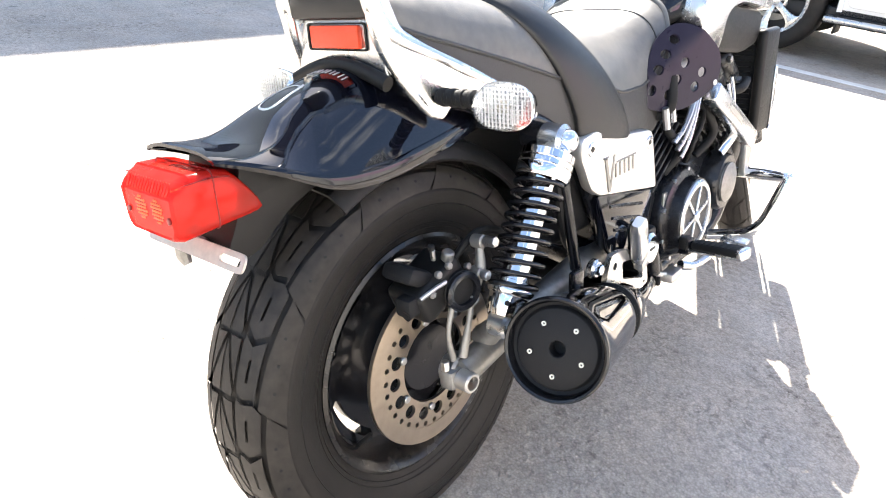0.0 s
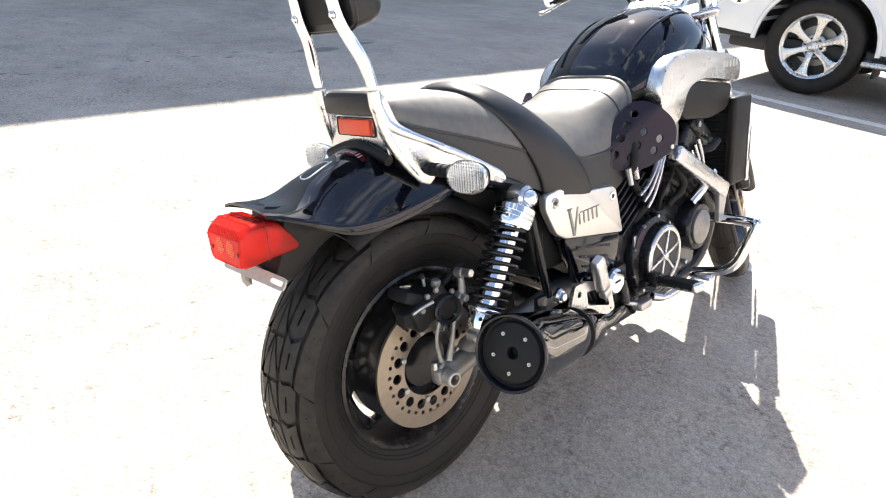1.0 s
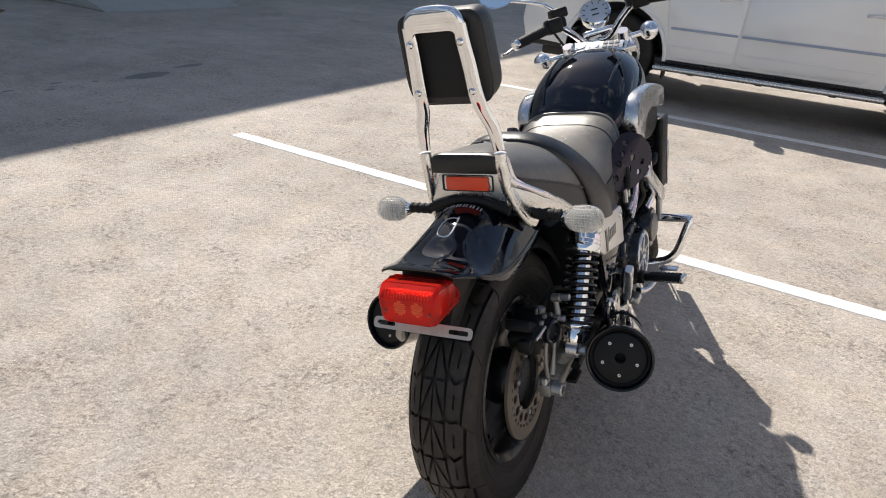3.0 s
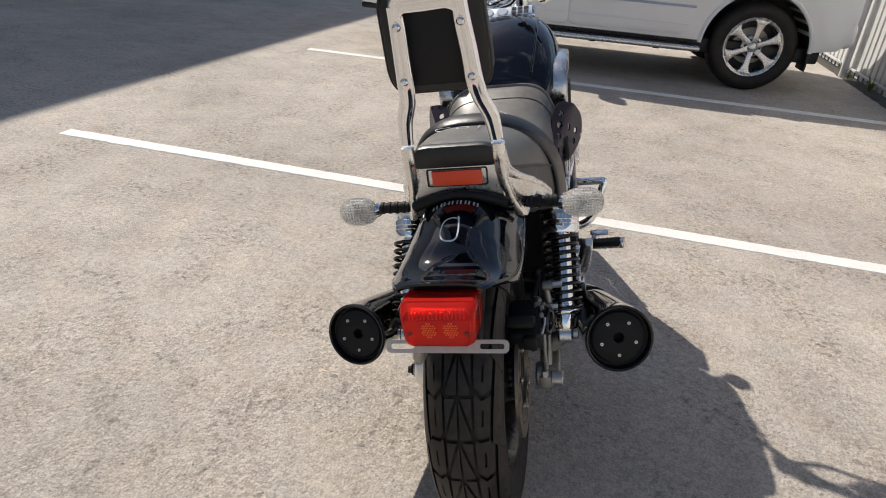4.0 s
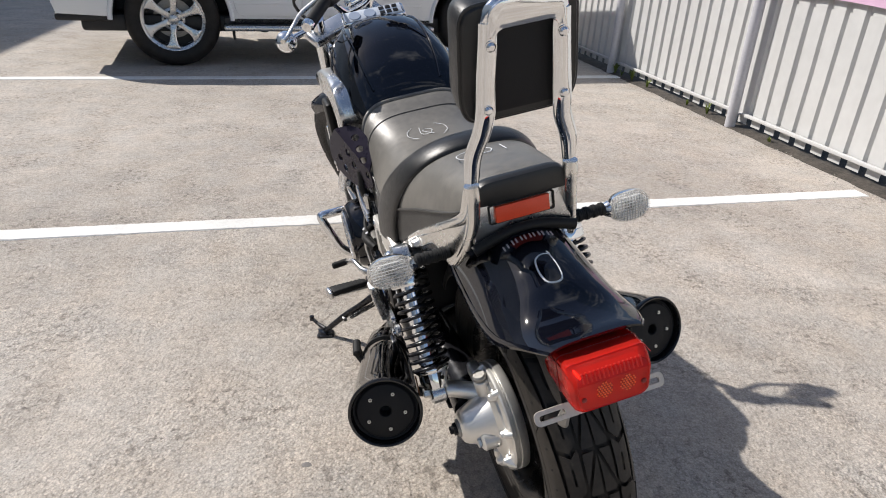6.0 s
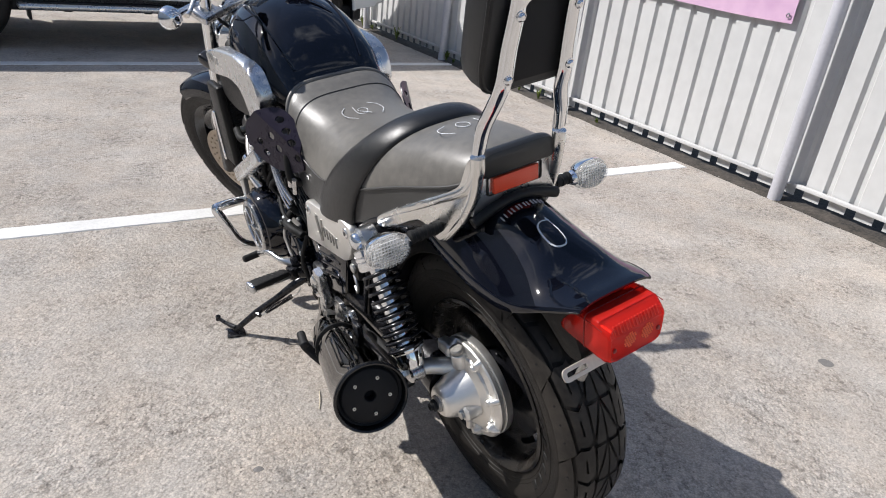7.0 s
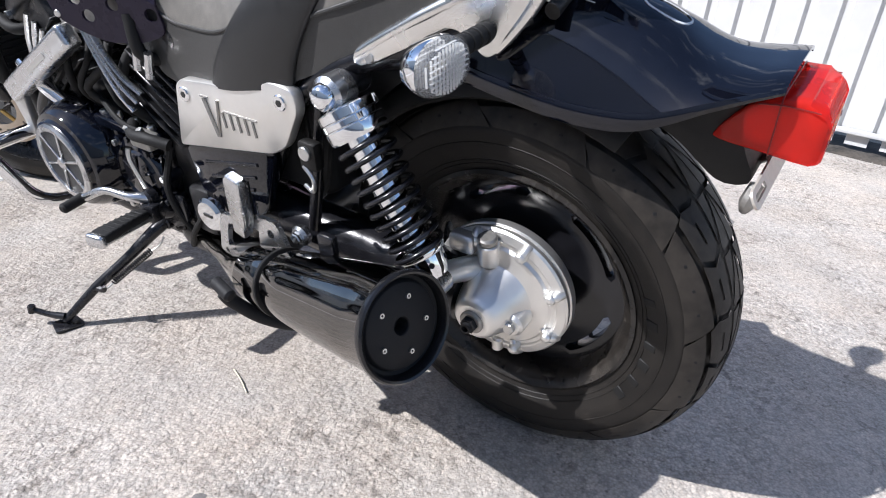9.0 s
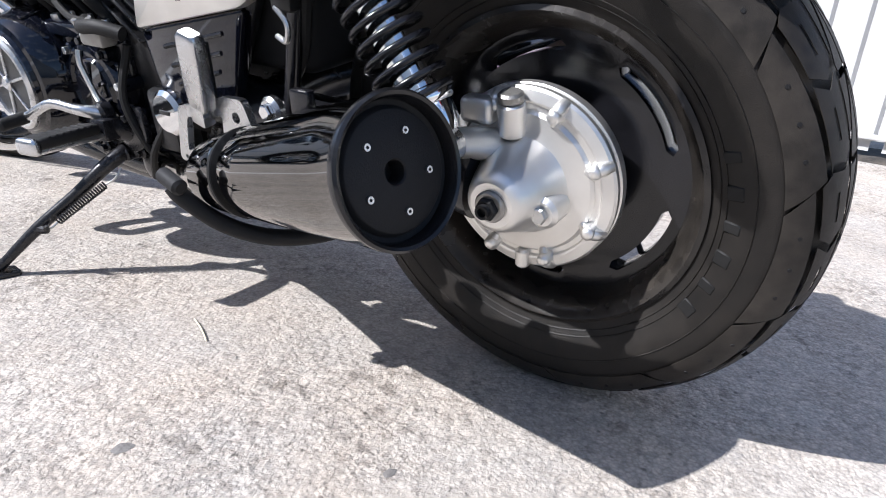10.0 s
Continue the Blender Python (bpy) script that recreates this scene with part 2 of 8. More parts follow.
BOLT = material("zinc_bolt", (0.58, 0.58, 0.57), 0.32, 1, 0.10, 150)
GLOSS = material("black_gloss_paint", (0.0030, 0.0036, 0.007), 0.05, 0, 0.2, 20, rvar=0.025, coat=0.15)
ENAMEL = material("black_enamel", (0.010, 0.010, 0.012), 0.22, 0, 0.3, 50, 0.08, 300, rvar=0.10)
ENGINE = material("black_engine_paint", (0.012, 0.012, 0.013), 0.30, 0.1, 0.3, 70, 0.2, 250, rvar=0.1)
WHEEL = material("dusty_wheel_enamel", (0.012, 0.0112, 0.0105), 0.24, 0, 0.35, 40, 0.06, 300, col2=(0.030, 0.026, 0.022), big=9, rvar=0.09)
PLASTIC = material("black_plastic", (0.011, 0.0105, 0.010), 0.45, 0, 0.2, 120, 0.2, 800)
DULL = material("dull_black", (0.012, 0.012, 0.013), 0.62, 0, 0.2, 80, 0.2, 500)
RUBBER = material("rubber", (0.011, 0.011, 0.011), 0.62, 0, 0.2, 90, 0.3, 600)
# tread paler than the carcass: dust, plus groove shade put into the contrast
TREAD = material("worn_tread_rubber", (0.0145, 0.0132, 0.012), 0.50, 0, 0.25, 60, 0.18, 900, col2=(0.036, 0.031, 0.026), big=14)
TYRE = material("tyre_rubber", (0.011, 0.0101, 0.0093), 0.50, 0, 0.25, 35, 0.35, 900, col2=(0.018, 0.0154, 0.013), big=9)
VINYL = material("grey_vinyl", (0.125, 0.119, 0.108), 0.38, 0, 0.14, 60, 0.14, 420, col2=(0.155, 0.146, 0.130), big=7, rvar=0.06)
VINYL_DARK = material("dark_grey_vinyl", (0.040, 0.039, 0.037), 0.46, 0, 0.15, 90, 0.35, 420)
VINYL_BLACK = material("black_vinyl", (0.013, 0.013, 0.013), 0.38, 0, 0.2, 90, 0.14, 900)
PLATE = material("plum_anodised_plate", (0.020, 0.016, 0.028), 0.30, 0.0, 0.15, 60)
PLATE.node_tree.nodes["Principled BSDF"].inputs["Specular IOR Level"].default_value = 0.22
BADGE = material("badge_dark", (0.03, 0.03, 0.03), 0.3, 0.4)
RED = film_lens("red_lens", (1.0, 0.13, 0.085), 0.58, 0.07, (0.80, 0.036, 0.024))
RED_SEAM = material("dark_red_seam", (0.20, 0.010, 0.008), 0.3, 0, 0.1)
LAMP_SHELL = material("lamp_reflector_shell", (0.80, 0.74, 0.70), 0.24, 0.55, 0.10, 120, 0.5, 260)
# bright orange base colour stands in for sunlight glowing in the cells
RED_REFLECT = material("red_reflector", (1.0, 0.17, 0.045), 0.14, 0.0, 0.15, 300, 0.5, 900, coat=0.6)
RED_PANEL = material("red_panel_reflector", (0.86, 0.075, 0.022), 0.30, 0, 0.10, 300, 0.4, 900, coat=0.15)
AMBER = lens_material("amber_lens", (0.8, 0.25, 0.03), 0.12, 0.4)
CLEAR = film_lens("clear_lens", (0.97, 0.97, 0.96), 0.86, 0.05, (0.78, 0.78, 0.77), 0.6, 420)
RIB_GLASS = film_lens("ribbed_glass", (0.95, 0.95, 0.94), 0.40, 0.05, (0.86, 0.86, 0.85))
DIAL = material("dial_face", (0.55, 0.60, 0.68), 0.4)
MIRROR = material("mirror_glass", (0.9, 0.92, 0.94), 0.01, 1, 0.01)
CHALK = material("chalk", (0.72, 0.74, 0.76), 0.9, 0, 0.15, 200, 0.4, 900)
CAR_WHITE = material("white_car_paint", (0.78, 0.79, 0.78), 0.14, 0, 0.02, 6, coat=1.0, rvar=0.03)
CAR_GLASS = material("dark_car_glass", (0.010, 0.013, 0.015), 0.03, 0, 0.1, 5, coat=1.0)
CAR_BLACK = material("car_black_trim", (0.014, 0.014, 0.015), 0.55, 0, 0.2, 60, 0.2)
CAR_BLUE = material("grey_moulding", (0.33, 0.39, 0.50), 0.38, 0.0, 0.04)
RIM_SILVER = material("silver_rim", (0.62, 0.62, 0.61), 0.28, 0.9, 0.05, 40)
FENCE_WHITE = material("white_sheet_metal", (0.56, 0.56, 0.55), 0.42, 0, 0.07, 12, 0.15, 40, big=2)
POST_GREY = material("grey_pipe_paint", (0.50, 0.50, 0.53), 0.42, 0.1, 0.10, 60, 0.2, 200)
SOIL = material("dark_soil", (0.030, 0.026, 0.022), 0.95, 0, 0.5, 70, 1.0, 110, col2=(0.075, 0.064, 0.052), big=11)
CONCRETE = material("concrete", (0.36, 0.36, 0.35), 0.9, 0, 0.12, 25, 0.4, 120)
CLADDING = material("grey_cladding", (0.56, 0.59, 0.62), 0.5, 0, 0.05, 6, 0.1)
DAMP = material("damp_asphalt", (0.17, 0.16, 0.15), 0.6, 0, 0.3, 60, 0.8, 150)
LEAF = material("weed_leaf", (0.10, 0.17, 0.025), 0.55, 0, 0.35, 60, col2=(0.20, 0.24, 0.05))
STRAW = material("dry_straw", (0.70, 0.62, 0.46), 0.8, 0, 0.2)
PEBBLE = material("pebbles", (0.30, 0.28, 0.25), 0.9, 0, 0.35, 30, 0.3, 200)
BANNER = material("faded_pink_banner", (0.55, 0.33, 0.52), 0.6, 0, 0.10, 9, col2=(0.62, 0.42, 0.55), big=1.3)
RUST = material("rusty_steel", (0.16, 0.075, 0.03), 0.8, 0.2, 0.3, 60, 0.4)
CARD = material("brown_board", (0.30, 0.17, 0.09), 0.8, 0, 0.15)

for m in (TYRE, TREAD, RUBBER, PLASTIC, DULL):
    m.node_tree.nodes["Principled BSDF"].inputs["Specular IOR Level"].default_value = 0.28


# ---- mesh helpers ----
V = Vector


def smooth_path(pts, n):
    """Catmull-Rom through the points, n steps a span."""
    if n <= 1:
        return [V(p) for p in pts]
    p = [V(q) for q in pts]
    p = [p[0] * 2 - p[1]] + p + [p[-1] * 2 - p[-2]]
    out = []
    for i in range(1, len(p) - 2):
        for k in range(n):
            t = k / n
            a, b, c, d = p[i - 1], p[i], p[i + 1], p[i + 2]
            out.append(0.5 * ((2 * b) + (c - a) * t + (2 * a - 5 * b + 4 * c - d) * t * t + (3 * b - a - 3 * c + d) * t ** 3))
    return out + [p[-2].copy()]


def bm_loft(secs, ring=True, cap=True, bm=None):
    bm = bm or bmesh.new()
    rows = [[bm.verts.new(V(p)) for p in s] for s in secs]
    m = len(rows[0])
    for a, b in zip(rows, rows[1:]):
        for i in range(m if ring else m - 1):
            j = (i + 1) % m
            bm.faces.new((a[i], a[j], b[j], b[i]))
    if cap:
        bm.faces.new(list(reversed(rows[0])))
        bm.faces.new(rows[-1])
    return bm


def bm_tube(pts, r, seg=10, n=1, bm=None, cap=True, flat=1.0, up=None, closed=False):
    """A pipe along the points; r a number or one for each given point; flat squeezes it along its second axis."""
    path = smooth_path(pts, n)
    if isinstance(r, (list, tuple)):
        k = len(path) - 1
        rad = [float(np.interp(i / k * (len(r) - 1), range(len(r)), r)) for i in range(k + 1)]
    else:
        rad = [r] * len(path)
    secs, side = [], None
    for i, p in enumerate(path):
        if closed:
            d = (path[(i + 1) % len(path)] - path[i - 1]).normalized()
        else:
            d = (path[min(i + 1, len(path) - 1)] - path[max(i - 1, 0)]).normalized()
        if side is None:
            ref = V(up) if up else (V((0, 0, 1)) if abs(d.z) < 0.9 else V((0, 1, 0)))
            side = d.cross(ref).normalized()
        side = (side - d * side.dot(d)).normalized()
        nor = side.cross(d)
        secs.append([p + (side * math.cos(a) + nor * (math.sin(a) * flat)) * rad[i] for a in [2 * math.pi * k / seg for k in range(seg)]])
    if closed:
        secs.append(secs[0])
        bm = bm_loft(secs, True, False, bm)
        bmesh.ops.remove_doubles(bm, verts=bm.verts, dist=1e-6)
        return bm
    return bm_loft(secs, True, cap, bm)


def frame_to(p, d, up=(0, 0, 1)):
    """A pose at p whose z axis points along d."""
    q = V(d).to_track_quat("Z", "Y")
    return Matrix.Translation(V(p)) @ q.to_matrix().to_4x4()


def bm_lathe(prof, m=None, seg=32, bm=None, a0=0.0, a1=None, closed=False):
    """Turn (radius, height) round z, then pose by m."""
    bm = bm or bmesh.new()
    m = m or Matrix()
    full = a1 is None
    rows = []
    count = seg if full else seg + 1
    for k in range(count):
        a = a0 + (2 * math.pi if full else a1 - a0) * k / seg
        rows.append([bm.verts.new(m @ V((r * math.cos(a), r * math.sin(a), h))) for r, h in prof])
    k = len(prof)
    for i in range(seg):
        a, b = rows[i], rows[(i + 1) % count]
        for j in range(k if closed else k - 1):
            q = (j + 1) % k
            if prof[j][0] < 1e-7 and prof[q][0] < 1e-7:
                continue
            bm.faces.new((a[j], a[q], b[q], b[j]))
    bmesh.ops.remove_doubles(bm, verts=bm.verts, dist=1e-6)
    return bm


def bm_cyl(p, d, r, h, seg=20, bev=0.0, bm=None, r2=None):
    """A pin from p along d, with a bevelled rim."""
    r2 = r if r2 is None else r2
    b = min(bev, h * 0.45, r * 0.45, r2 * 0.45)
    prof = [(0, 0), (r - b, 0), (r, b), (r2, h - b), (r2 - b, h), (0, h)] if b else [(0, 0), (r, 0), (r2, h), (0, h)]
    return bm_lathe(prof, frame_to(p, d), seg, bm)


def bm_box(c, s, bev=0.0, m=None, seg=2, bm=None):
    t = bmesh.new()
    bmesh.ops.create_cube(t, size=1.0, matrix=Matrix.Translation(V(c)) @ Matrix.Diagonal((*s, 1)))
    if bev:
        bmesh.ops.bevel(t, geom=t.edges[:], offset=bev, segments=seg, affect="EDGES", profile=0.5)
    if m:
        t.transform(m)
    return add_to(bm, t)


def add_to(bm, t):
    if bm is None:
        return t
    me = bpy.data.meshes.new("tmp")
    t.to_mesh(me)
    bm.from_mesh(me)
    bpy.data.meshes.remove(me)
    t.free()
    return bm


def bm_plate(outline, thick, m, holes=(), bev=0.0, bm=None):
    """A plate with holes: outline and holes in its own xy, thick along z, posed by m."""
    t = bmesh.new()
    for loop in (outline, *holes):
        vs = [t.verts.new((x, y, 0)) for x, y in loop]
        for i in range(len(vs)):
            t.edges.new((vs[i - 1], vs[i]))
    if holes:
        bmesh.ops.triangle_fill(t, edges=t.edges[:], use_beauty=True)
    else:
        t.faces.new(t.verts[:])
    r = bmesh.ops.extrude_face_region(t, geom=t.faces[:])
    bmesh.ops.translate(t, verts=[g for g in r["geom"] if isinstance(g, bmesh.types.BMVert)], vec=(0, 0, thick))
    if bev:
        bmesh.ops.recalc_face_normals(t, faces=t.faces[:])
        rim = [e for e in t.edges if len(e.link_faces) == 2 and e.calc_face_angle(0) > 1.0 and abs(e.verts[0].co.z - e.verts[1].co.z) < 1e-6]
        bmesh.ops.bevel(t, geom=rim, offset=bev, segments=2, affect="EDGES", profile=0.5, clamp_overlap=True)
    t.transform(m)
    return add_to(bm, t)


def circle(cx, cy, r, n=16, sx=1.0, turn=0.0):
    return [(cx + sx * r * math.cos(2 * math.pi * k / n + turn), cy + r * math.sin(2 * math.pi * k / n + turn)) for k in range(n)]


def rounded(pts, r, n=4):
    """A polygon with its corners rounded."""
    out = []
    k = len(pts)
    for i in range(k):
        p, a, b = V(pts[i]), V(pts[i - 1]), V(pts[(i + 1) % k])
        ra = min(r, (a - p).length * 0.45)
        rb = min(r, (b - p).length * 0.45)
        s, e = p + (a - p).normalized() * ra, p + (b - p).normalized() * rb
        for j in range(n + 1):
            t = j / n
            q = s * (1 - t) ** 2 + p * 2 * t * (1 - t) + e * t * t
            out.append((q.x, q.y))
    return out


def arch(y, w, zb, zt, n=2.6, count=24, lean=0.0):
    """An arch in the plane of y, from its left foot over the top to its right foot."""
    out = []
    for k in range(count + 1):
        a = math.pi * (1 - k / count)
        c, s = math.cos(a), math.sin(a)
        out.append(V((w * math.copysign(abs(c) ** (2 / n), c), y + lean * s, zb + (zt - zb) * abs(s) ** (2 / n))))
    return out


def interp_rows(rows, ys):
    """Rows of (y, a, b, ...) read smoothly at other ys."""
    rows = sorted(rows)
    a = np.array(rows)
    out = []
    for y in ys:
        i = int(np.clip(np.searchsorted(a[:, 0], y) - 1, 0, len(a) - 2))
        t = (y - a[i, 0]) / (a[i + 1, 0] - a[i, 0])
        p0, p1, p2, p3 = a[max(i - 1, 0)], a[i], a[i + 1], a[min(i + 2, len(a) - 1)]
        v = 0.5 * (2 * p1 + (p2 - p0) * t + (2 * p0 - 5 * p1 + 4 * p2 - p3) * t * t + (3 * p1 - p0 - 3 * p2 + p3) * t ** 3)
        v[0] = y
        out.append(v.tolist())
    return out


def shell(secs, thick, centre_z=None):
    """Open arches made into a skin of some thickness."""
    rings = []
    for s in secs:
        inner = []
        for i, p in enumerate(s):
            t = (s[min(i + 1, len(s) - 1)] - s[max(i - 1, 0)])
            nor = V((t.z, 0, -t.x)).normalized()
            inner.append(p + nor * thick)
        rings.append(list(s) + list(reversed(inner)))
    return bm_loft(rings, True, True)


def part(name, bm, mat, parent=None, label="", angle=38, m=None):
    """Link a bmesh as one mesh object, under a thing or under a part."""
    bmesh.ops.recalc_face_normals(bm, faces=bm.faces[:])
    me = bpy.data.meshes.new(name)
    bm.to_mesh(me)
    bm.free()
    for p in me.polygons:
        p.use_smooth = len(p.vertices) < 9
    me.set_sharp_from_angle(angle=radians(angle))
    me.materials.append(mat)
    ob = new(name, me)
    if parent is not None:
        ob.parent = parent
    if m is not None:
        ob.matrix_local = m
    if label:
        tagged(ob, label)
    return ob


def again(ob, m, parent=None):
    """Another object on the same mesh, at another pose under the same parent."""
    o = new(ob.name.split(".")[0], ob.data)
    o.parent = parent or ob.parent
    o.matrix_local = m
    return o


def mirror_bm(bm):
    t = bm.copy()
    t.transform(Matrix.Diagonal((-1, 1, 1, 1)))
    bmesh.ops.reverse_faces(t, faces=t.faces[:])
    return t


def both(name, bm, mat, parent, label=""):
    """A part and its mirror image across the bike's middle."""
    t = mirror_bm(bm)
    return part(name, bm, mat, parent, label), part(name, t, mat, parent, label)


# ---- ground ----
def ground():
    bm = bmesh.new()
    n = 60
    def at(i):
        u = i / n * 2 - 1
        return math.copysign(abs(u) ** 3.2, u) * 900
    vs = [[bm.verts.new((at(i), at(j), 0.0)) for j in range(n + 1)] for i in range(n + 1)]
    for i in range(n):
        for j in range(n):
            bm.faces.new((vs[i][j], vs[i + 1][j], vs[i + 1][j + 1], vs[i][j + 1]))
    ob = part("ground", bm, ASPHALT)
    tagged(ob, "pale worn asphalt of a sunny parking lot", "asphalt", kind="structure")


def bay_line(a, b, w, seed):
    """A painted line with slightly worn, uneven edges, lying on the asphalt."""
    rnd = random.Random(seed)
    a, b = V((*a, 0)), V((*b, 0))
    d = (b - a).normalized()
    s = V((-d.y, d.x, 0))
    n = 220
    bm = bmesh.new()
    rows = []
    for i in range(n + 1):
        p = a.lerp(b, i / n)
        e1, e2 = (w / 2 + rnd.uniform(-0.003, 0.003) for _ in "ab")
        rows.append([bm.verts.new(p + s * e1 + V((0, 0, 0.0))), bm.verts.new(p + s * (e1 - 0.004) + V((0, 0, 0.004))),
                     bm.verts.new(p - s * (e2 - 0.004) + V((0, 0, 0.004))), bm.verts.new(p - s * e2)])
    for p, q in zip(rows, rows[1:]):
        for k in range(3):
            bm.faces.new((p[k], p[k + 1], q[k + 1], q[k]))
    ob = part("parking_line", bm, PAINT_LINE)
    tagged(ob, "white painted parking bay line with worn edges", "line", "bay lines", "structure")


ground()
bay_line((-2.73, 1.83), (2.66, 1.705), 0.105, 3)
bay_line((-2.55, 4.885), (2.86, 4.85), 0.105, 4)


# ---- the fence ----
def fence_x(y):
    return 2.735 + (y - 1.079) * 0.033


def fence():
    """A fence of trapezoidal white sheets on grey pipe posts, with a bottom rail and weeds' soil under it."""
    root = new("fence")
    tagged(root, "white corrugated sheet metal fence on grey pipe posts", "fence")
    y0, y1, pitch = -7.95, 17.0, 0.152
    ang = math.atan(0.033)
    base = Matrix.Translation((fence_x(0), 0, 0)) @ Matrix.Rotation(-ang, 4, "Z")
    rnd = random.Random(8)
    # sheets, each of seven ribs
    ribs = 7
    wide = ribs * pitch
    sheets = []
    for k in range(4):
        bm = bmesh.new()
        prof = []
        for i in range(ribs):
            o = i * pitch
            prof += [(0.000, o), (0.000, o + 0.098), (0.020, o + 0.112), (0.020, o + 0.136), (0.000, o + 0.150)]
        prof.append((0.0, wide + 0.012))
        zs = [0.038, 0.085, 0.12, 0.5, 0.9, 1.3, 1.7, 2.05]
        rows = []
        dents = [(rnd.uniform(0, wide), rnd.uniform(0.3, 1.8), rnd.uniform(-0.006, 0.008)) for _ in range(5)]
        for z in zs:
            row = []
            for x, y in prof:
                d = sum(h * math.exp(-((y - a) ** 2 + (z - b) ** 2) / 0.02) for a, b, h in dents)
                row.append(bm.verts.new((0.075 + x + d, y, z)))
            rows.append(row)
        for j, (a, b) in enumerate(zip(rows, rows[1:])):
            for i in range(len(a) - 1):
                if j or i % 5 == 0:
                    bm.faces.new((a[i], a[i + 1], b[i + 1], b[i]))
        bmesh.ops.delete(bm, geom=[v for v in bm.verts if not v.link_faces], context="VERTS")
        r = bmesh.ops.extrude_face_region(bm, geom=bm.faces[:])
        bmesh.ops.translate(bm, verts=[g for g in r["geom"] if isinstance(g, bmesh.types.BMVert)], vec=(0.0012, 0, 0))
        me = part("sheet", bm, FENCE_WHITE, root, angle=20, m=base @ Matrix.Translation((0, y0 + k * wide, 0)))
        sheets.append(me)
    count = int((y1 - y0) / wide)
    for i in range(4, count):
        again(sheets[(i * 3) % 4], base @ Matrix.Translation((rnd.uniform(-0.002, 0.002), y0 + i * wide, rnd.uniform(-0.004, 0.004))))
    # posts and rails
    bm = bm_lathe([(0.0, -0.02), (0.038, -0.02), (0.038, 2.10), (0.034, 2.112), (0.0, 2.112)], seg=24)
    first = part("post", bm, POST_GREY, root, "grey painted steel pipe post", m=base @ Matrix.Translation((0.0, 1.079, 0)))
    gap = 1.992
    ys = [1.079 + gap * k for k in range(-4, 9)]
    for y in ys:
        if abs(y - 1.079) > 0.1:
            again(first, base @ Matrix.Translation((0.0, y, 0)))
    bm = bm_box((0, 0, 0), (0.026, gap - 0.12, 0.024), 0.004)
    rail = part("bottom_rail", bm, FENCE_WHITE, root, "white square bottom rail", m=base @ Matrix.Translation((0.052, ys[0] + gap / 2, 0.105)))
    for y in ys[1:-1]:
        again(rail, base @ Matrix.Translation((0.052, y + gap / 2, 0.105)))
    bm = bm_box((0, 0, 0), (0.030, gap - 0.12, 0.036), 0.004)
    top = part("top_rail", bm, FENCE_WHITE, root, m=base @ Matrix.Translation((0.118, ys[0] + gap / 2, 1.80)))
    for y in ys[1:-1]:
        again(top, base @ Matrix.Translation((0.118, y + gap / 2, 1.80)))
    # welded lugs that tie the posts to the rails
    bm = bm_box((0.03, 0, 0), (0.05, 0.05, 0.006), 0.001)
    lug = part("lug", bm, POST_GREY, root, m=base @ Matrix.Translation((0.02, ys[0], 0.10)))
    for y in ys[1:]:
        again(lug, base @ Matrix.Translation((0.02, y, 0.10)))
    # earth strip below
    bm = bmesh.new()
    rows = []
    n = 420
    for i in range(n + 1):
        y = y0 + (y1 - y0) * i / n
        row = []
        for k, x in enumerate((-0.035, 0.02, 0.10, 0.2, 0.34, 0.36)):
            e = noise.noise(V((y * 6, k * 1.3, 0))) * 0.018 + noise.noise(V((y * 22, k, 3))) * 0.008
            z = (0.0, 0.008, 0.014, 0.02, 0.02, -0.01)[k] + (max(0, e) * 0.5 if 0 < k < 5 else 0)
            row.append(bm.verts.new(base @ V((x + (e if k < 2 else 0), y, z + 0.0005))))
        rows.append(row)
    for a, b in zip(rows, rows[1:]):
        for i in range(5):
            bm.faces.new((a[i], a[i + 1], b[i + 1], b[i]))
    ob = part("earth_strip", bm, SOIL)
    tagged(ob, "narrow strip of dark earth and grit under the fence", "earth", kind="structure")


def banner():
    """A faded printed sheet tied to the upper part of the fence."""
    bm = bmesh.new()
    ya, yb, za, zb = 1.34, 3.30, 0.945, 1.75
    nx, nz = 30, 10
    rows = []
    for i in range(nx + 1):
        y = ya + (yb - ya) * i / nx
        rows.append([bm.verts.new((fence_x(y) + 0.052 + 0.006 * noise.noise(V((y * 5, j * 0.4, 1))) - 0.006, y, za + (zb - za) * j / nz + 0.012 * math.sin(y * 3.1) * (1 - j / nz))) for j in range(nz + 1)])
    for a, b in zip(rows, rows[1:]):
        for j in range(nz):
            bm.faces.new((a[j], a[j + 1], b[j + 1], b[j]))
    r = bmesh.ops.extrude_face_region(bm, geom=bm.faces[:])
    bmesh.ops.translate(bm, verts=[g for g in r["geom"] if isinstance(g, bmesh.types.BMVert)], vec=(0.0015, 0, 0))
    ob = part("banner", bm, BANNER)
    tagged(ob, "faded pink printed banner tied to the white fence", "banner")
    for y, z in ((1.37, 0.975), (3.27, 0.975), (1.37, 1.72), (3.27, 1.72)):
        bm = bm_lathe([(0.006, 0), (0.012, 0), (0.013, 0.002), (0.006, 0.003)], frame_to((fence_x(y) + 0.036, y, z), (-1, 0, 0)), 14, closed=True)
        part("eyelet", bm, BOLT, ob)


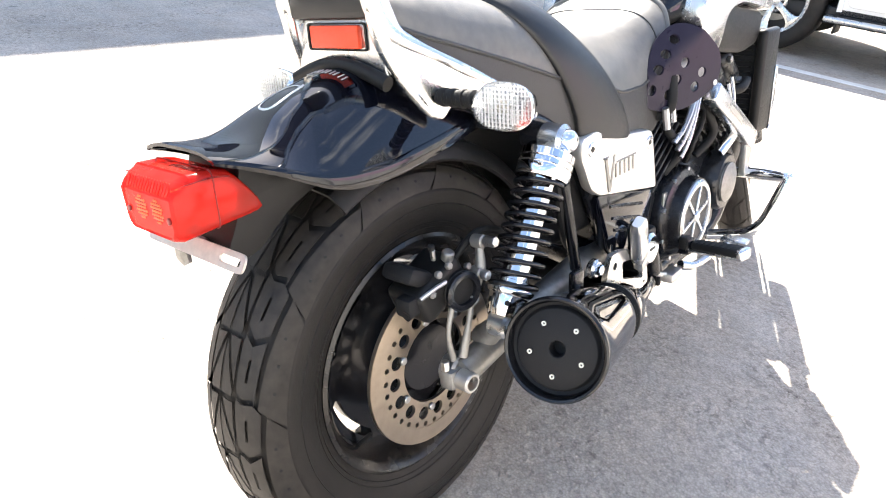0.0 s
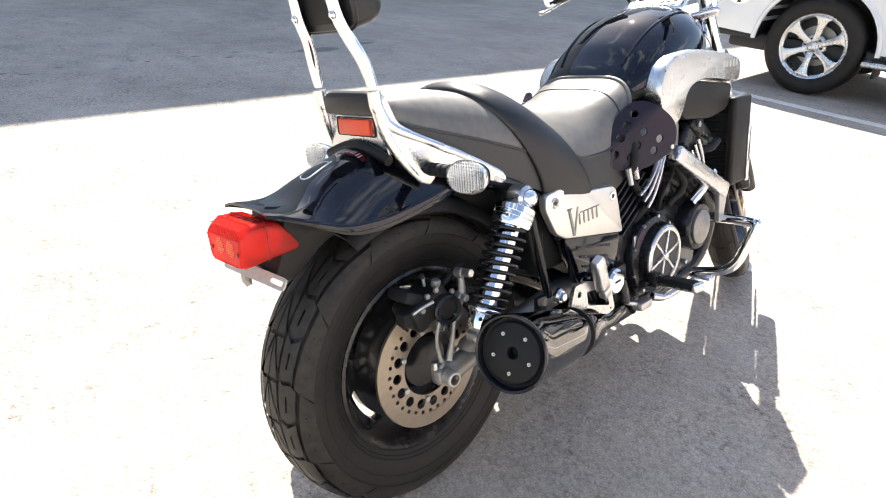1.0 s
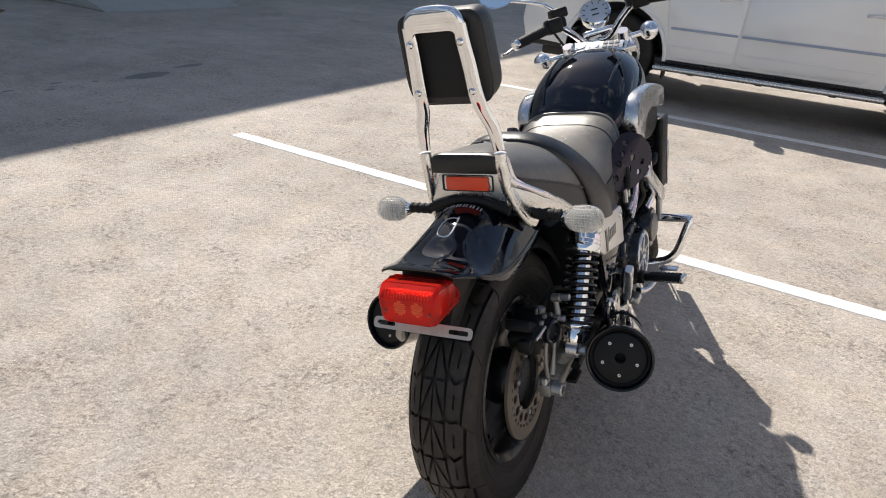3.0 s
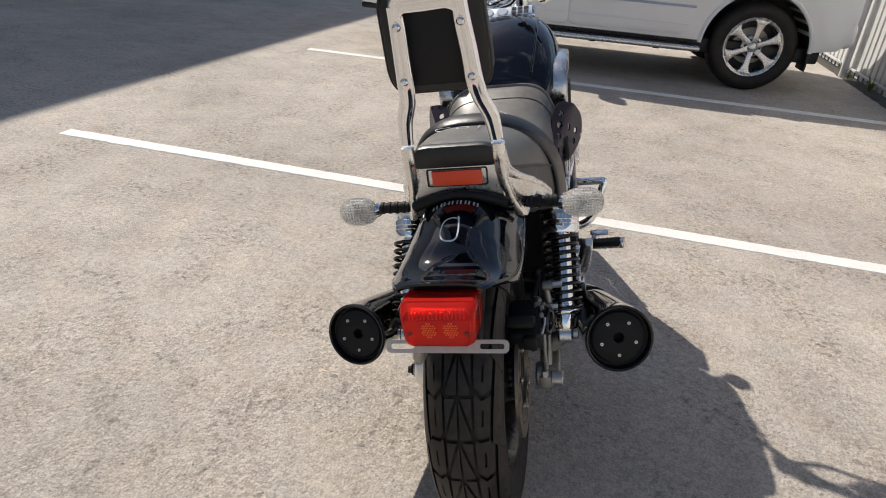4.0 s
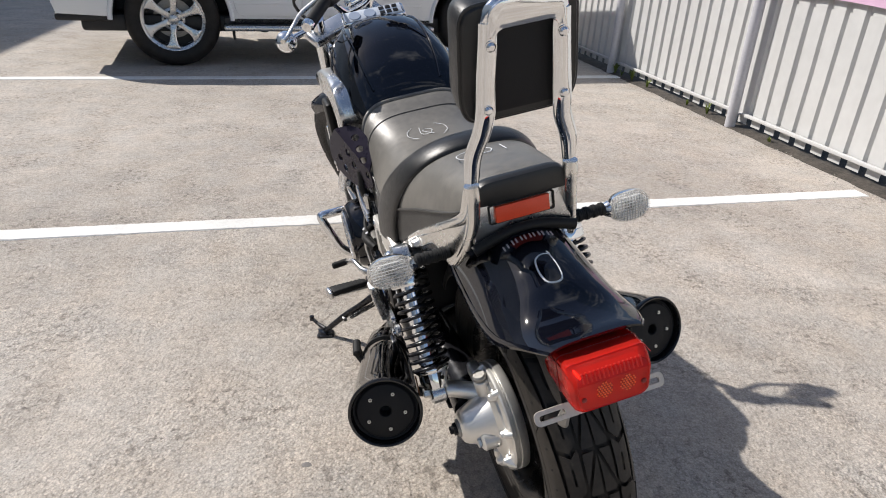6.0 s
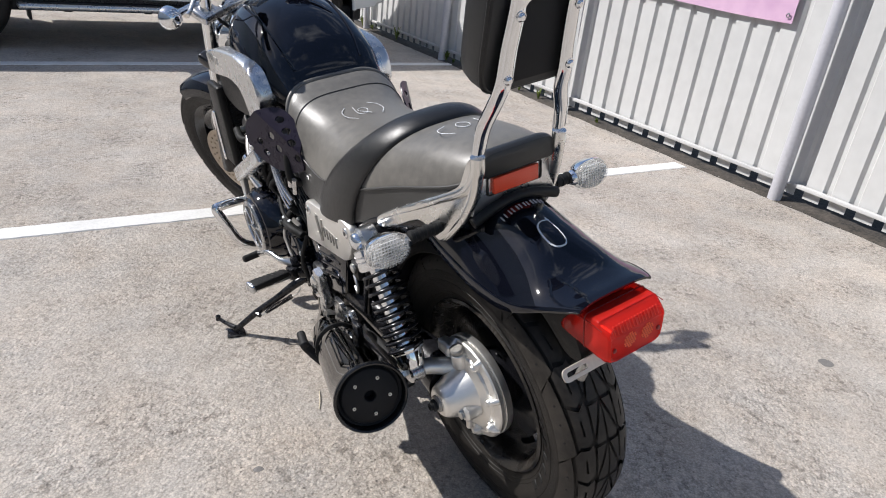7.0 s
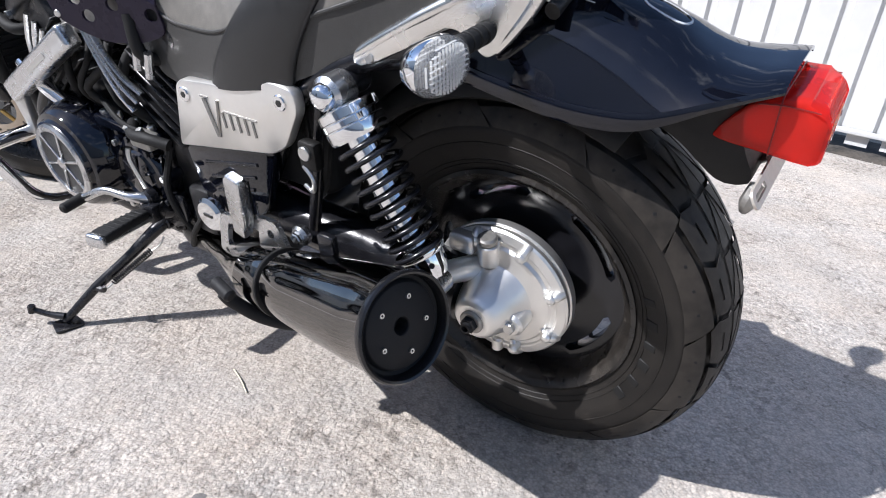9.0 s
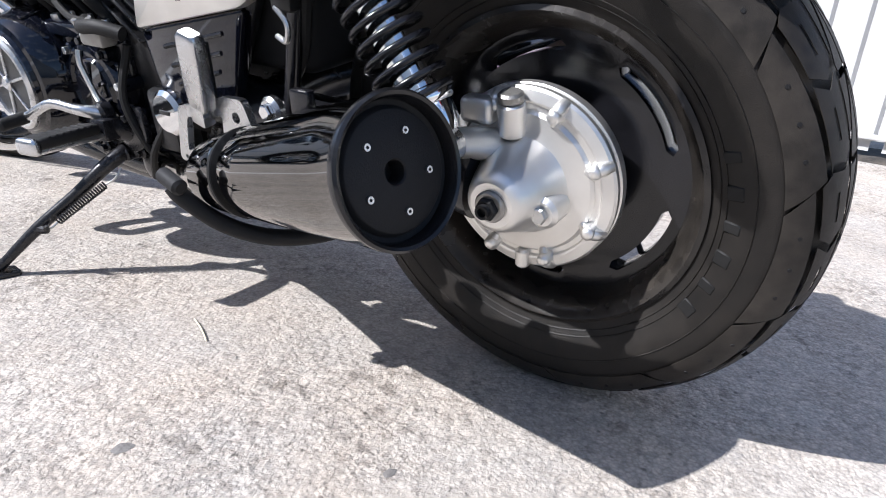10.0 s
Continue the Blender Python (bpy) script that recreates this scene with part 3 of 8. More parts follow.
def weed(x, y, h, seed, n=16):
    """A tuft of narrow arched leaves on thin stems."""
    rnd = random.Random(seed)
    bm = bmesh.new()
    for k in range(n):
        a = rnd.uniform(0, 6.28)
        hh = h * rnd.uniform(0.45, 1.0)
        out = V((math.cos(a), math.sin(a), 0)) * hh * rnd.uniform(0.15, 0.6)
        side = V((-math.sin(a), math.cos(a), 0))
        w = rnd.uniform(0.004, 0.010)
        prev = None
        for i in range(6):
            t = i / 5
            p = V((x, y, 0)) + out * t ** 1.6 + V((0, 0, hh * (t - 0.25 * t * t)))
            ww = w * math.sin(math.pi * min(1, 0.15 + 0.85 * t)) + 0.0004
            row = [bm.verts.new(p - side * ww), bm.verts.new(p + side * ww)]
            if prev:
                bm.faces.new((prev[0], prev[1], row[1], row[0]))
            prev = row
    ob = part("weed", bm, LEAF)
    tagged(ob, "small yellow-green weed growing at the fence foot", "weed", "weeds along the fence")


fence()
banner()
for i, (y, h, n) in enumerate(((6.20, 0.24, 28), (5.00, 0.16, 20), (4.86, 0.10, 12), (4.65, 0.17, 20), (4.35, 0.12, 16), (3.69, 0.08, 10), (3.40, 0.15, 16), (7.2, 0.22, 24), (6.9, 0.12, 14), (2.65, 0.07, 12))):
    weed(fence_x(y) + 0.02, y, h, 40 + i, n)


# ---- the shed behind the lot, which shades its far side ----
def shed():
    """A long grey-clad hall along the lot's far side, with a doorway and a small concrete ramp."""
    root = new("industrial_hall")
    tagged(root, "long industrial hall with pale grey cladding in shade", "building")
    h = 7.58
    ang = math.radians(-4.2)
    base = Matrix.Translation((-9.95, 2.4, 0)) @ Matrix.Rotation(ang, 4, "Z")
    # wall in three runs, so that the doorway goes through it; local y runs along the hall
    def run(ya, yb, za, zb, name="wall"):
        bm = bm_box((-0.15, (ya + yb) / 2, (za + zb) / 2), (0.3, yb - ya, zb - za), 0.01)
        part(name, bm, CLADDING, root, m=base)
    run(-40, 2.55, 0.10, h)
    run(2.55, 4.75, 2.7, h)
    run(4.75, 45, 0.10, h)
    bm = bm_box((0.02, -18.72, 0.16), (0.10, 42.5, 0.24), 0.01)
    part("plinth", bm, CLADDING, root, "grey metal base flashing", m=base)
    bm = bm_box((0.02, 24.9, 0.16), (0.10, 40.2, 0.24), 0.01)
    part("plinth", bm, CLADDING, root, m=base)
    bm = bm_box((-8.0, 2.5, h + 0.08), (16.4, 86, 0.16), 0.02)
    part("roof", bm, CLADDING, root, m=base)
    for ya, yb in ((-40.0, -39.7), (44.7, 45.0)):
        bm = bm_box((-8, (ya + yb) / 2, h / 2), (15.6, 0.3, h), 0.01)
        part("end_wall", bm, CLADDING, root, m=base)
    bm = bm_box((-15.9, 2.5, h / 2), (0.3, 84, h), 0.01)
    part("back_wall", bm, CLADDING, root, m=base)
    bm = bm_box((-0.22, 3.65, 1.4), (0.05, 2.16, 2.56), 0.005)
    part("door", bm, DULL, root, "dark recessed doorway", m=base)
    # cladding ribs on the near stretch
    bm = bmesh.new()
    for k in range(60):
        y = -9 + k * 0.45
        if 2.4 < y < 4.9:
            continue
        bm_box((0.012, y, 1.9), (0.024, 0.05, 3.3), 0.004, bm=bm, seg=1)
    ob = part("cladding_rib", bm, CLADDING, root, m=base)
    ob["kind"] = "stuff"
    # ramp in front of the doorway
    bm = bm_plate([(0.0, 0.0), (1.75, 0.0), (0.35, 0.42), (0.0, 0.42)], 2.3, base @ Matrix.Translation((0.09, 4.80, 0.002)) @ Matrix.Rotation(radians(90), 4, "X"), bev=0.015)
    ob = part("ramp", bm, CONCRETE)
    tagged(ob, "small cast concrete ramp before a doorway", "ramp", kind="structure")
    # open-topped concrete block and board beside the hall
    bm = bm_box((0.62, 9.4, 0.28), (0.9, 1.5, 0.55), 0.03, base)
    ob = part("concrete_block", bm, CONCRETE)
    tagged(ob, "low grey concrete block standing by the hall", "block")
    bm = bm_box((0.5, 10.4, 0.5), (0.05, 0.42, 1.0), 0.01, base)
    bm_box((0.75, 10.25, 0.45), (0.5, 0.05, 0.9), 0.01, base, bm=bm)
    ob = part("wooden_crate", bm, CARD)
    tagged(ob, "brown wooden crate beside the concrete block", "crate")


def flat_blob(name, cx, cy, sx, sy, mat, label, cat, seed, z=0.002, n=40):
    bm = bmesh.new()
    mid = bm.verts.new((cx, cy, z))
    ring = []
    for k in range(n):
        a = 2 * math.pi * k / n
        r = 1 + 0.35 * noise.noise(V((math.cos(a) * 1.7 + seed, math.sin(a) * 1.7, seed)))
        ring.append(bm.verts.new((cx + sx * r * math.cos(a), cy + sy * r * math.sin(a), z - 0.0015)))
    for k in range(n):
        bm.faces.new((mid, ring[k], ring[(k + 1) % n]))
    ob = part(name, bm, mat)
    tagged(ob, label, cat, kind="structure")


shed()
flat_blob("damp_patch", -4.50, 2.60, 0.10, 0.22, DAMP, "dark damp patch on the asphalt", "stain", 2)
flat_blob("damp_patch", -4.62, 3.15, 0.05, 0.16, DAMP, "dark damp patch on the asphalt", "stain", 5)
rnd = random.Random(12)
for k in range(16):
    t = k / 15
    flat_blob("damp_patch", -4.55 + rnd.uniform(-0.12, 0.12), 2.1 - 3.0 * t + rnd.uniform(-0.1, 0.1), rnd.uniform(0.012, 0.035), rnd.uniform(0.02, 0.055), DAMP, "small dark drip on the asphalt", "stain", k + 20, n=14)
flat_blob("manhole", -8.66, 3.42, 0.33, 0.36, RUST, "round brown iron manhole cover in the asphalt", "manhole", 77)


# ---- white sport utility vehicle ----
def car_wheel(parent, x, y, side):
    """Tyre and six-spoke silver rim; side +1 faces -y."""
    m = Matrix.Translation((x, y, 0.397)) @ Matrix.Rotation(radians(90), 4, "X")
    prof = [(0.252, -0.10), (0.300, -0.125), (0.345, -0.13), (0.376, -0.115), (0.392, -0.09), (0.392, 0.09), (0.376, 0.115), (0.345, 0.13), (0.300, 0.125), (0.252, 0.10)]
    r = m @ Matrix.Diagonal((0.905, 0.905, 1, 1))
    w = part("wheel", bm_lathe([(0.262, 0.098), (0.276, 0.108), (0.290, 0.112), (0.297, 0.106), (0.290, 0.094), (0.266, 0.080), (0.262, 0.03), (0.262, -0.08)], r, 56), RIM_SILVER, parent, "silver six-spoke alloy wheel")
    part("tyre", bm_lathe(prof, m, 56), TYRE, w)
    for k in range(6):
        mm = r @ Matrix.Rotation(2 * math.pi * k / 6 + 0.42, 4, "Z")
        o = [(0.05, -0.030), (0.12, -0.027), (0.19, -0.033), (0.235, -0.048), (0.268, -0.082), (0.274, 0.0), (0.268, 0.082), (0.235, 0.048), (0.19, 0.033), (0.12, 0.027), (0.05, 0.030)]
        part("spoke", bm_plate(o, 0.030, mm @ Matrix.Translation((0, 0, 0.062)) @ Matrix.Rotation(radians(-5), 4, "Y"), bev=0.008), RIM_SILVER, w)
    part("hub_cap", bm_lathe([(0, 0.096), (0.030, 0.095), (0.040, 0.088), (0.043, 0.078), (0.085, 0.075), (0.096, 0.066), (0.098, 0.045)], m, 32), RIM_SILVER, w)
    for k in range(6):
        a = 2 * math.pi * (k + 0.5) / 6 + 0.42
        part("lug_nut", bm_cyl(m @ V((0.066 * math.cos(a), 0.066 * math.sin(a), 0.072)), (0, -1, 0), 0.011, 0.016, 6, 0.002), CAR_BLACK, w)
    part("brake_disc", bm_lathe([(0.09, 0.0), (0.165, 0.0), (0.165, -0.02), (0.09, -0.02)], m, 40, closed=True), DIRTY_CAST, w)
    part("brake_shield", bm_lathe([(0, -0.03), (0.262, -0.03), (0.262, -0.07), (0, -0.07)], r, 32), CAR_BLACK, w)


def suv():
    root = new("suv")
    tagged(root, "white sport utility vehicle parked nose out beside the fence", "car")
    root.matrix_world = Matrix.Translation((0.16, 5.43, 0)) @ Matrix.Rotation(radians(3.2), 4, "Z") @ Matrix.Translation((-0.16, -5.43, 0))
    yn, yf = 5.43, 7.30
    xf, xr = -1.262, 1.575
    def arc(cx, r, n=14):
        return [(cx + r * math.cos(math.pi * k / n), 0.397 + r * math.sin(math.pi * k / n)) for k in range(n + 1)]
    # outline from the nose over the belt line to the tail and back under the arches
    out = [(-2.16, 0.44), (-2.21, 0.62), (-2.19, 0.82), (-2.08, 0.98), (-1.55, 1.075), (-0.98, 1.12), (2.30, 1.16), (2.38, 1.0), (2.40, 0.78), (2.37, 0.52), (2.30, 0.44)]
    out += [(xr + 0.50, 0.40)] + arc(xr, 0.488)[1:-1] + [(xr - 0.50, 0.37)] + [(xf + 0.50, 0.37)] + arc(xf, 0.488)[1:-1] + [(xf - 0.50, 0.42)]
    m = Matrix.Translation((0, yf, 0)) @ Matrix.Rotation(radians(90), 4, "X")
    bm = bm_plate(out, yf - yn, m, bev=0.012)
    part("body", bm, CAR_WHITE, root, angle=30)
    # flared wheel arch lips
    for cx in (xf, xr):
        pts = [(cx + 0.496 * math.cos(a), yn + 0.004, 0.397 + 0.496 * math.sin(a)) for a in [math.pi * (k / 20) for k in range(21)]]
        part("arch_lip", bm_tube(pts, 0.022, 8), CAR_WHITE, root)
        bm = bm_lathe([(0.486, 0.012), (0.486, 0.42), (0.0, 0.42)], Matrix.Translation((cx, yn, 0.397)) @ Matrix.Rotation(radians(-90), 4, "X"), 28, a0=math.pi, a1=2 * math.pi)
        part("arch_liner", bm, CAR_BLACK, root)
    # greenhouse
    secs = []
    for z, xa, xb, ya, yb in ((1.10, -0.98, 2.30, yn + 0.05, yf - 0.05), (1.30, -0.62, 2.24, yn + 0.10, yf - 0.10), (1.58, -0.12, 2.10, yn + 0.24, yf - 0.24), (1.72, 0.12, 2.0, yn + 0.34, yf - 0.34)):
        secs.append([V((x, y, z)) for x, y in rounded([(xa, ya), (xb, ya), (xb, yb), (xa, yb)], 0.12, 4)])
    part("greenhouse", bm_loft(secs), CAR_GLASS, root, "dark tinted windows", angle=50)
    secs = []
    for z, xa, xb, ins in ((1.705, 0.06, 2.06, 0.305), (1.735, 0.14, 2.03, 0.34), (1.765, 0.3, 1.9, 0.50)):
        secs.append([V((x, y, z)) for x, y in rounded([(xa, yn + ins), (xb, yn + ins), (xb, yf - ins), (xa, yf - ins)], 0.14, 4)])
    part("roof", bm_loft(secs), CAR_WHITE, root)
    for xa, xb in ((-0.98, 0.10), (0.42, 0.62), (1.32, 1.5), (2.24, 2.05)):
        for s in (0, 1):
            yb0, yb1 = (yn + 0.045, yn + 0.310) if s == 0 else (yf - 0.045, yf - 0.310)
            dx = -0.04 if xa > 0.3 else 0
            part("pillar", bm_tube([(xa, yb0, 1.10), ((xa + xb) / 2 + dx, (yb0 + yb1) / 2 - (0.012 if s == 0 else -0.012), 1.46), (xb if xa < 0 or xa > 2 else xa + 0.05, yb1, 1.72)], 0.035, 8, 4), CAR_WHITE, root)
    for y in (yn + 0.38, yf - 0.38):
        part("roof_rail", bm_tube([(0.35, y, 1.74), (0.42, y, 1.79), (1.2, y, 1.80), (1.85, y, 1.79), (1.92, y, 1.74)], 0.018, 8, 4), RIM_SILVER, root)
    # doors as skins a little proud of the body
    mm = Matrix.Translation((0, yn + 0.001, 0)) @ Matrix.Rotation(radians(90), 4, "X")
    def skin(name, pts, thick, mat, parent, r=0.05, label=""):
        return part(name, bm_plate(rounded(pts, r, 5), thick, mm, bev=min(0.006, thick * 0.45)), mat, parent, label)
    fd = skin("front_door", [(-0.72, 0.44), (-0.165, 0.44), (-0.165, 1.12), (-0.86, 1.11), (-0.80, 0.75)], 0.012, CAR_WHITE, root)
    rd = skin("rear_door", [(-0.150, 0.44), (0.93, 0.45), (1.03, 0.72), (1.13, 0.98), (1.16, 1.13), (-0.150, 1.12)], 0.012, CAR_WHITE, root, 0.07)
    for d, xa, xb in ((fd, -0.76, -0.175), (rd, -0.140, 0.985)):
        part("moulding", bm_box(((xa + xb) / 2, yn - 0.016, 0.70), (xb - xa, 0.012, 0.022), 0.004), CAR_BLUE, d, "slim grey-blue side moulding")
        part("crease", bm_box(((xa + xb) / 2, yn - 0.0125, 0.545), (xb - xa - 0.03, 0.008, 0.014), 0.003), CAR_WHITE, d)
        hx = -0.30 if d is fd else 0.86
        part("handle", bm_tube([(hx - 0.09, yn - 0.012, 0.985), (hx - 0.06, yn - 0.045, 0.99), (hx + 0.06, yn - 0.045, 0.99), (hx + 0.09, yn - 0.012, 0.985)], 0.012, 8, 3), CAR_WHITE, d)
    # sill and running board
    part("sill", bm_box((0.12, yn + 0.05, 0.395), (1.92, 0.10, 0.06), 0.01), CAR_BLACK, root)
    b = part("running_board", bm_box((0.12, yn - 0.035, 0.345), (1.93, 0.15, 0.045), 0.018, seg=3), RIM_SILVER, root, "silver-edged running board")
    part("tread", bm_box((0.12, yn - 0.03, 0.3695), (1.80, 0.10, 0.006), 0.002), CAR_BLACK, b)
    for x in (-0.5, 0.1, 0.7):
        part("bracket", bm_box((x, yn + 0.06, 0.32), (0.06, 0.2, 0.03), 0.006), CAR_BLACK, b)
    # underside, flaps, bumpers, lights, mirror
    part("underbody", bm_box((0.1, 6.27, 0.36), (4.2, 1.5, 0.14), 0.03), CAR_BLACK, root)
    for x in (xf + 0.50, xr + 0.50):
        part("mud_flap", bm_box((x, yn + 0.13, 0.33), (0.02, 0.22, 0.20), 0.006), CAR_BLACK, root)
    part("front_valance", bm_box((-1.97, yn + 0.22, 0.41), (0.42, 0.38, 0.06), 0.02), CAR_BLACK, root)
    part("headlight", bm_box((-2.09, yn + 0.16, 0.86), (0.22, 0.34, 0.16), 0.05, seg=3), CLEAR, root)
    part("tail_light", bm_box((2.34, yn + 0.10, 0.98), (0.12, 0.18, 0.32), 0.04, seg=3), RED, root)
    part("rear_bumper", bm_box((2.33, (yn + yf) / 2, 0.58), (0.22, yf - yn - 0.02, 0.24), 0.07, seg=4), CAR_WHITE, root)
    w = part("side_mirror", bm_box((-0.62, yn - 0.13, 1.18), (0.13, 0.24, 0.19), 0.05, seg=4), CAR_WHITE, root)
    part("mirror_arm", bm_box((-0.64, yn + 0.02, 1.12), (0.08, 0.10, 0.05), 0.015), CAR_BLACK, w)
    for x in (xf, xr):
        car_wheel(root, x, yn + 0.135, 1)
    for x in (xf, xr):
        m = Matrix.Translation((x, yf - 0.135, 0.392)) @ Matrix.Rotation(radians(90), 4, "X")
        part("far_wheel", bm_lathe([(0, -0.10), (0.30, -0.125), (0.372, -0.115), (0.385, -0.09), (0.385, 0.09), (0.372, 0.115), (0.30, 0.12), (0, 0.1)], m, 36), TYRE, root)


suv()


# ---- the motorcycle ----
# Its own axes: y ahead, x to its right, z up from the ground under the rear wheel; it leans on its side stand.
bike = new("motorcycle")
bike.matrix_world = Matrix.Rotation(radians(1.7), 4, "Z") @ Matrix.Rotation(radians(-11.8), 4, "Y")
tagged(bike, "black muscle motorcycle with chrome backrest leaning on its side stand", "motorcycle")
YZ = Matrix(((0, 0, 1, 0), (1, 0, 0, 0), (0, 1, 0, 0), (0, 0, 0, 1)))  # plate axes: first along y, second along z, thickness along x
XZ = Matrix(((1, 0, 0, 0), (0, 0, -1, 0), (0, 1, 0, 0), (0, 0, 0, 1)))  # first along x, second along z, thickness towards -y
DECAL = material("silver_decal", (0.46, 0.45, 0.44), 0.5, 0.0, 0.12, 200)
RED_FLUTE = film_lens("fluted_red_lens", (1.0, 0.22, 0.14), 0.45, 0.10, (0.90, 0.075, 0.045))
BULB = lens_material("pale_bulb_glass", (0.95, 0.86, 0.72), 0.05, 0.8)
RING_BLACK = material("satin_black_rim", (0.010, 0.010, 0.011), 0.20, 0, 0.2, 60)
BLACK_CHROME = material("black_chrome", (0.165, 0.158, 0.150), 0.055, 1, 0.1, 30, rvar=0.03)


def at_x(x):
    return Matrix.Translation((x, 0, 0)) @ YZ


def arc_table(prof):
    """Arc lengths, places and outward normals along half a tyre's profile, from the crown down its side."""
    pts = smooth_path([(x, r, 0) for x, r in prof], 6)
    w, out = 0.0, []
    for i, p in enumerate(pts):
        if i:
            w += (p - pts[i - 1]).length
        d = (pts[min(i + 1, len(pts) - 1)] - pts[max(i - 1, 0)]).normalized()
        out.append((w, p.x, p.y, -d.y, d.x))
    return np.array(out)


def tyre_surface(tab, s, w, h, R, sgn, c):
    x, r, nx, nr = (float(np.interp(abs(w), tab[:, 0], tab[:, k])) for k in (1, 2, 3, 4))
    x, r = x + nx * h, r + nr * h
    a = s / R
    return (c[0] + sgn * x, c[1] + r * math.cos(a), c[2] + r * math.sin(a))


def inset(loop, d, P):
    """A flat outline drawn in by d on all sides; both given in pitches, returned as (pitches, metres)."""
    n = len(loop)
    area = sum(loop[i - 1][0] * loop[i][1] - loop[i][0] * loop[i - 1][1] for i in range(n))
    sg = 1 if area > 0 else -1
    out = []
    for i in range(n):
        p, a, b = V(loop[i]), V(loop[i - 1]), V(loop[(i + 1) % n])
        e, f = (p - a).normalized(), (b - p).normalized()
        na, nb = V((-e.y, e.x)) * sg, V((-f.y, f.x)) * sg
        m = (na + nb).normalized()
        q = p + m * d / max(0.5, m.dot(na))
        out.append((q.x, max(0.0011, q.y * P)))
    return out


def tread(tab, R, pitches, polys, height, c, gap=0.0):
    """Tread blocks drawn once in the flat, then wrapped round the tyre on both sides."""
    P = 2 * math.pi * R / pitches
    pieces = []
    for outline, holes in polys:
        t = bmesh.new()
        for loop in (inset([(q, w / P) for q, w in outline], gap / P, P), *holes):
            vs = [t.verts.new((s * P, w, 0)) for s, w in loop]
            for i in range(len(vs)):
                t.edges.new((vs[i - 1], vs[i]))
        bmesh.ops.triangle_fill(t, edges=t.edges[:], use_beauty=True)
        for k in range(-6, 22):
            bmesh.ops.bisect_plane(t, geom=t.verts[:] + t.edges[:] + t.faces[:], plane_co=(k * P * 0.08, 0, 0), plane_no=(1, 0, 0))
        for k in range(1, 14):
            bmesh.ops.bisect_plane(t, geom=t.verts[:] + t.edges[:] + t.faces[:], plane_co=(0, k * 0.009, 0), plane_no=(0, 1, 0))
        t.verts.index_update()
        pieces.append(([(v.co.x, v.co.y) for v in t.verts], [[v.index for v in f.verts] for f in t.faces],
                       [(e.verts[0].index, e.verts[1].index) for e in t.edges if len(e.link_faces) == 1]))
        t.free()
    vs, fs = [], []
    for k in range(pitches):
        for sgn in (1, -1):
            o = (k + 0.55) * P
            for pts, faces, rim in pieces:
                b = len(vs)
                n = len(pts)
                def hh(w):
                    return height * min(1.0, max(0.06, (0.116 - w) / 0.018))
                vs += [tyre_surface(tab, s + o, w, hh(w), R, sgn, c) for s, w in pts]
                vs += [tyre_surface(tab, s + o, w, -0.001, R, sgn, c) for s, w in pts]
                fs += [[b + i for i in f] for f in faces]
                fs += [[b + i, b + j, b + j + n, b + i + n] for i, j in rim]
    me = bpy.data.meshes.new("tread")
    me.from_pydata(vs, [], fs)
    bm = bmesh.new()
    bm.from_mesh(me)
    bpy.data.meshes.remove(me)
    return bm


def tyre_carcass(tab, R, groove, c, seg=96):
    prof = [(float(r - groove * min(1, max(0, (0.105 - w) / 0.02)) * nr), float(x - groove * min(1, max(0, (0.105 - w) / 0.02)) * nx)) for w, x, r, nx, nr in tab]
    full = [(r, -x) for r, x in reversed(prof)] + prof[1:]
    return bm_lathe(full, frame_to(c, (1, 0, 0)), seg)


REAR = V((0, 0, 0.325))
REAR_PROF = [(0.0, 0.3255), (0.022, 0.3240), (0.042, 0.3190), (0.058, 0.3105), (0.069, 0.2985), (0.0755, 0.2830), (0.0775, 0.2660), (0.0750, 0.2450), (0.0690, 0.2270), (0.0610, 0.2120), (0.0560, 0.2000)]
# one pitch of the tread in the flat: place along the pitch, distance from the crown's middle
BLOCKS = [
    ([(0.045, 0.0011), (0.485, 0.0011), (0.490, 0.0230), (0.440, 0.0250)], ()),
    ([(0.545, 0.0011), (0.985, 0.0011), (0.990, 0.0230), (0.940, 0.0250)], ()),
    ([(0.012, 0.0032), (0.020, 0.0262), (0.395, 0.0262)], ()),
    ([(0.512, 0.0032), (0.520, 0.0262), (0.895, 0.0262)], ()),
    ([(0.085, 0.0695), (0.005, 0.0575), (0.015, 0.0400), (-0.030, 0.0310), (0.030, 0.0288), (0.400, 0.0292), (0.420, 0.0330), (0.500, 0.0450), (0.435, 0.0655)], ([(0.150, 0.0458), (0.340, 0.0442), (0.340, 0.0482), (0.150, 0.0498)],)),
    ([(0.475, 0.0645), (0.540, 0.0450), (0.455, 0.0315), (0.520, 0.0288), (0.900, 0.0288), (0.940, 0.0320), (0.985, 0.0400), (0.965, 0.0550), (1.030, 0.0590)], ([(0.650, 0.0442), (0.840, 0.0426), (0.840, 0.0466), (0.650, 0.0482)],)),
    ([(0.085, 0.0745), (0.500, 0.0690), (1.050, 0.0625), (1.240, 0.1030), (0.262, 0.1030)], ()),
]


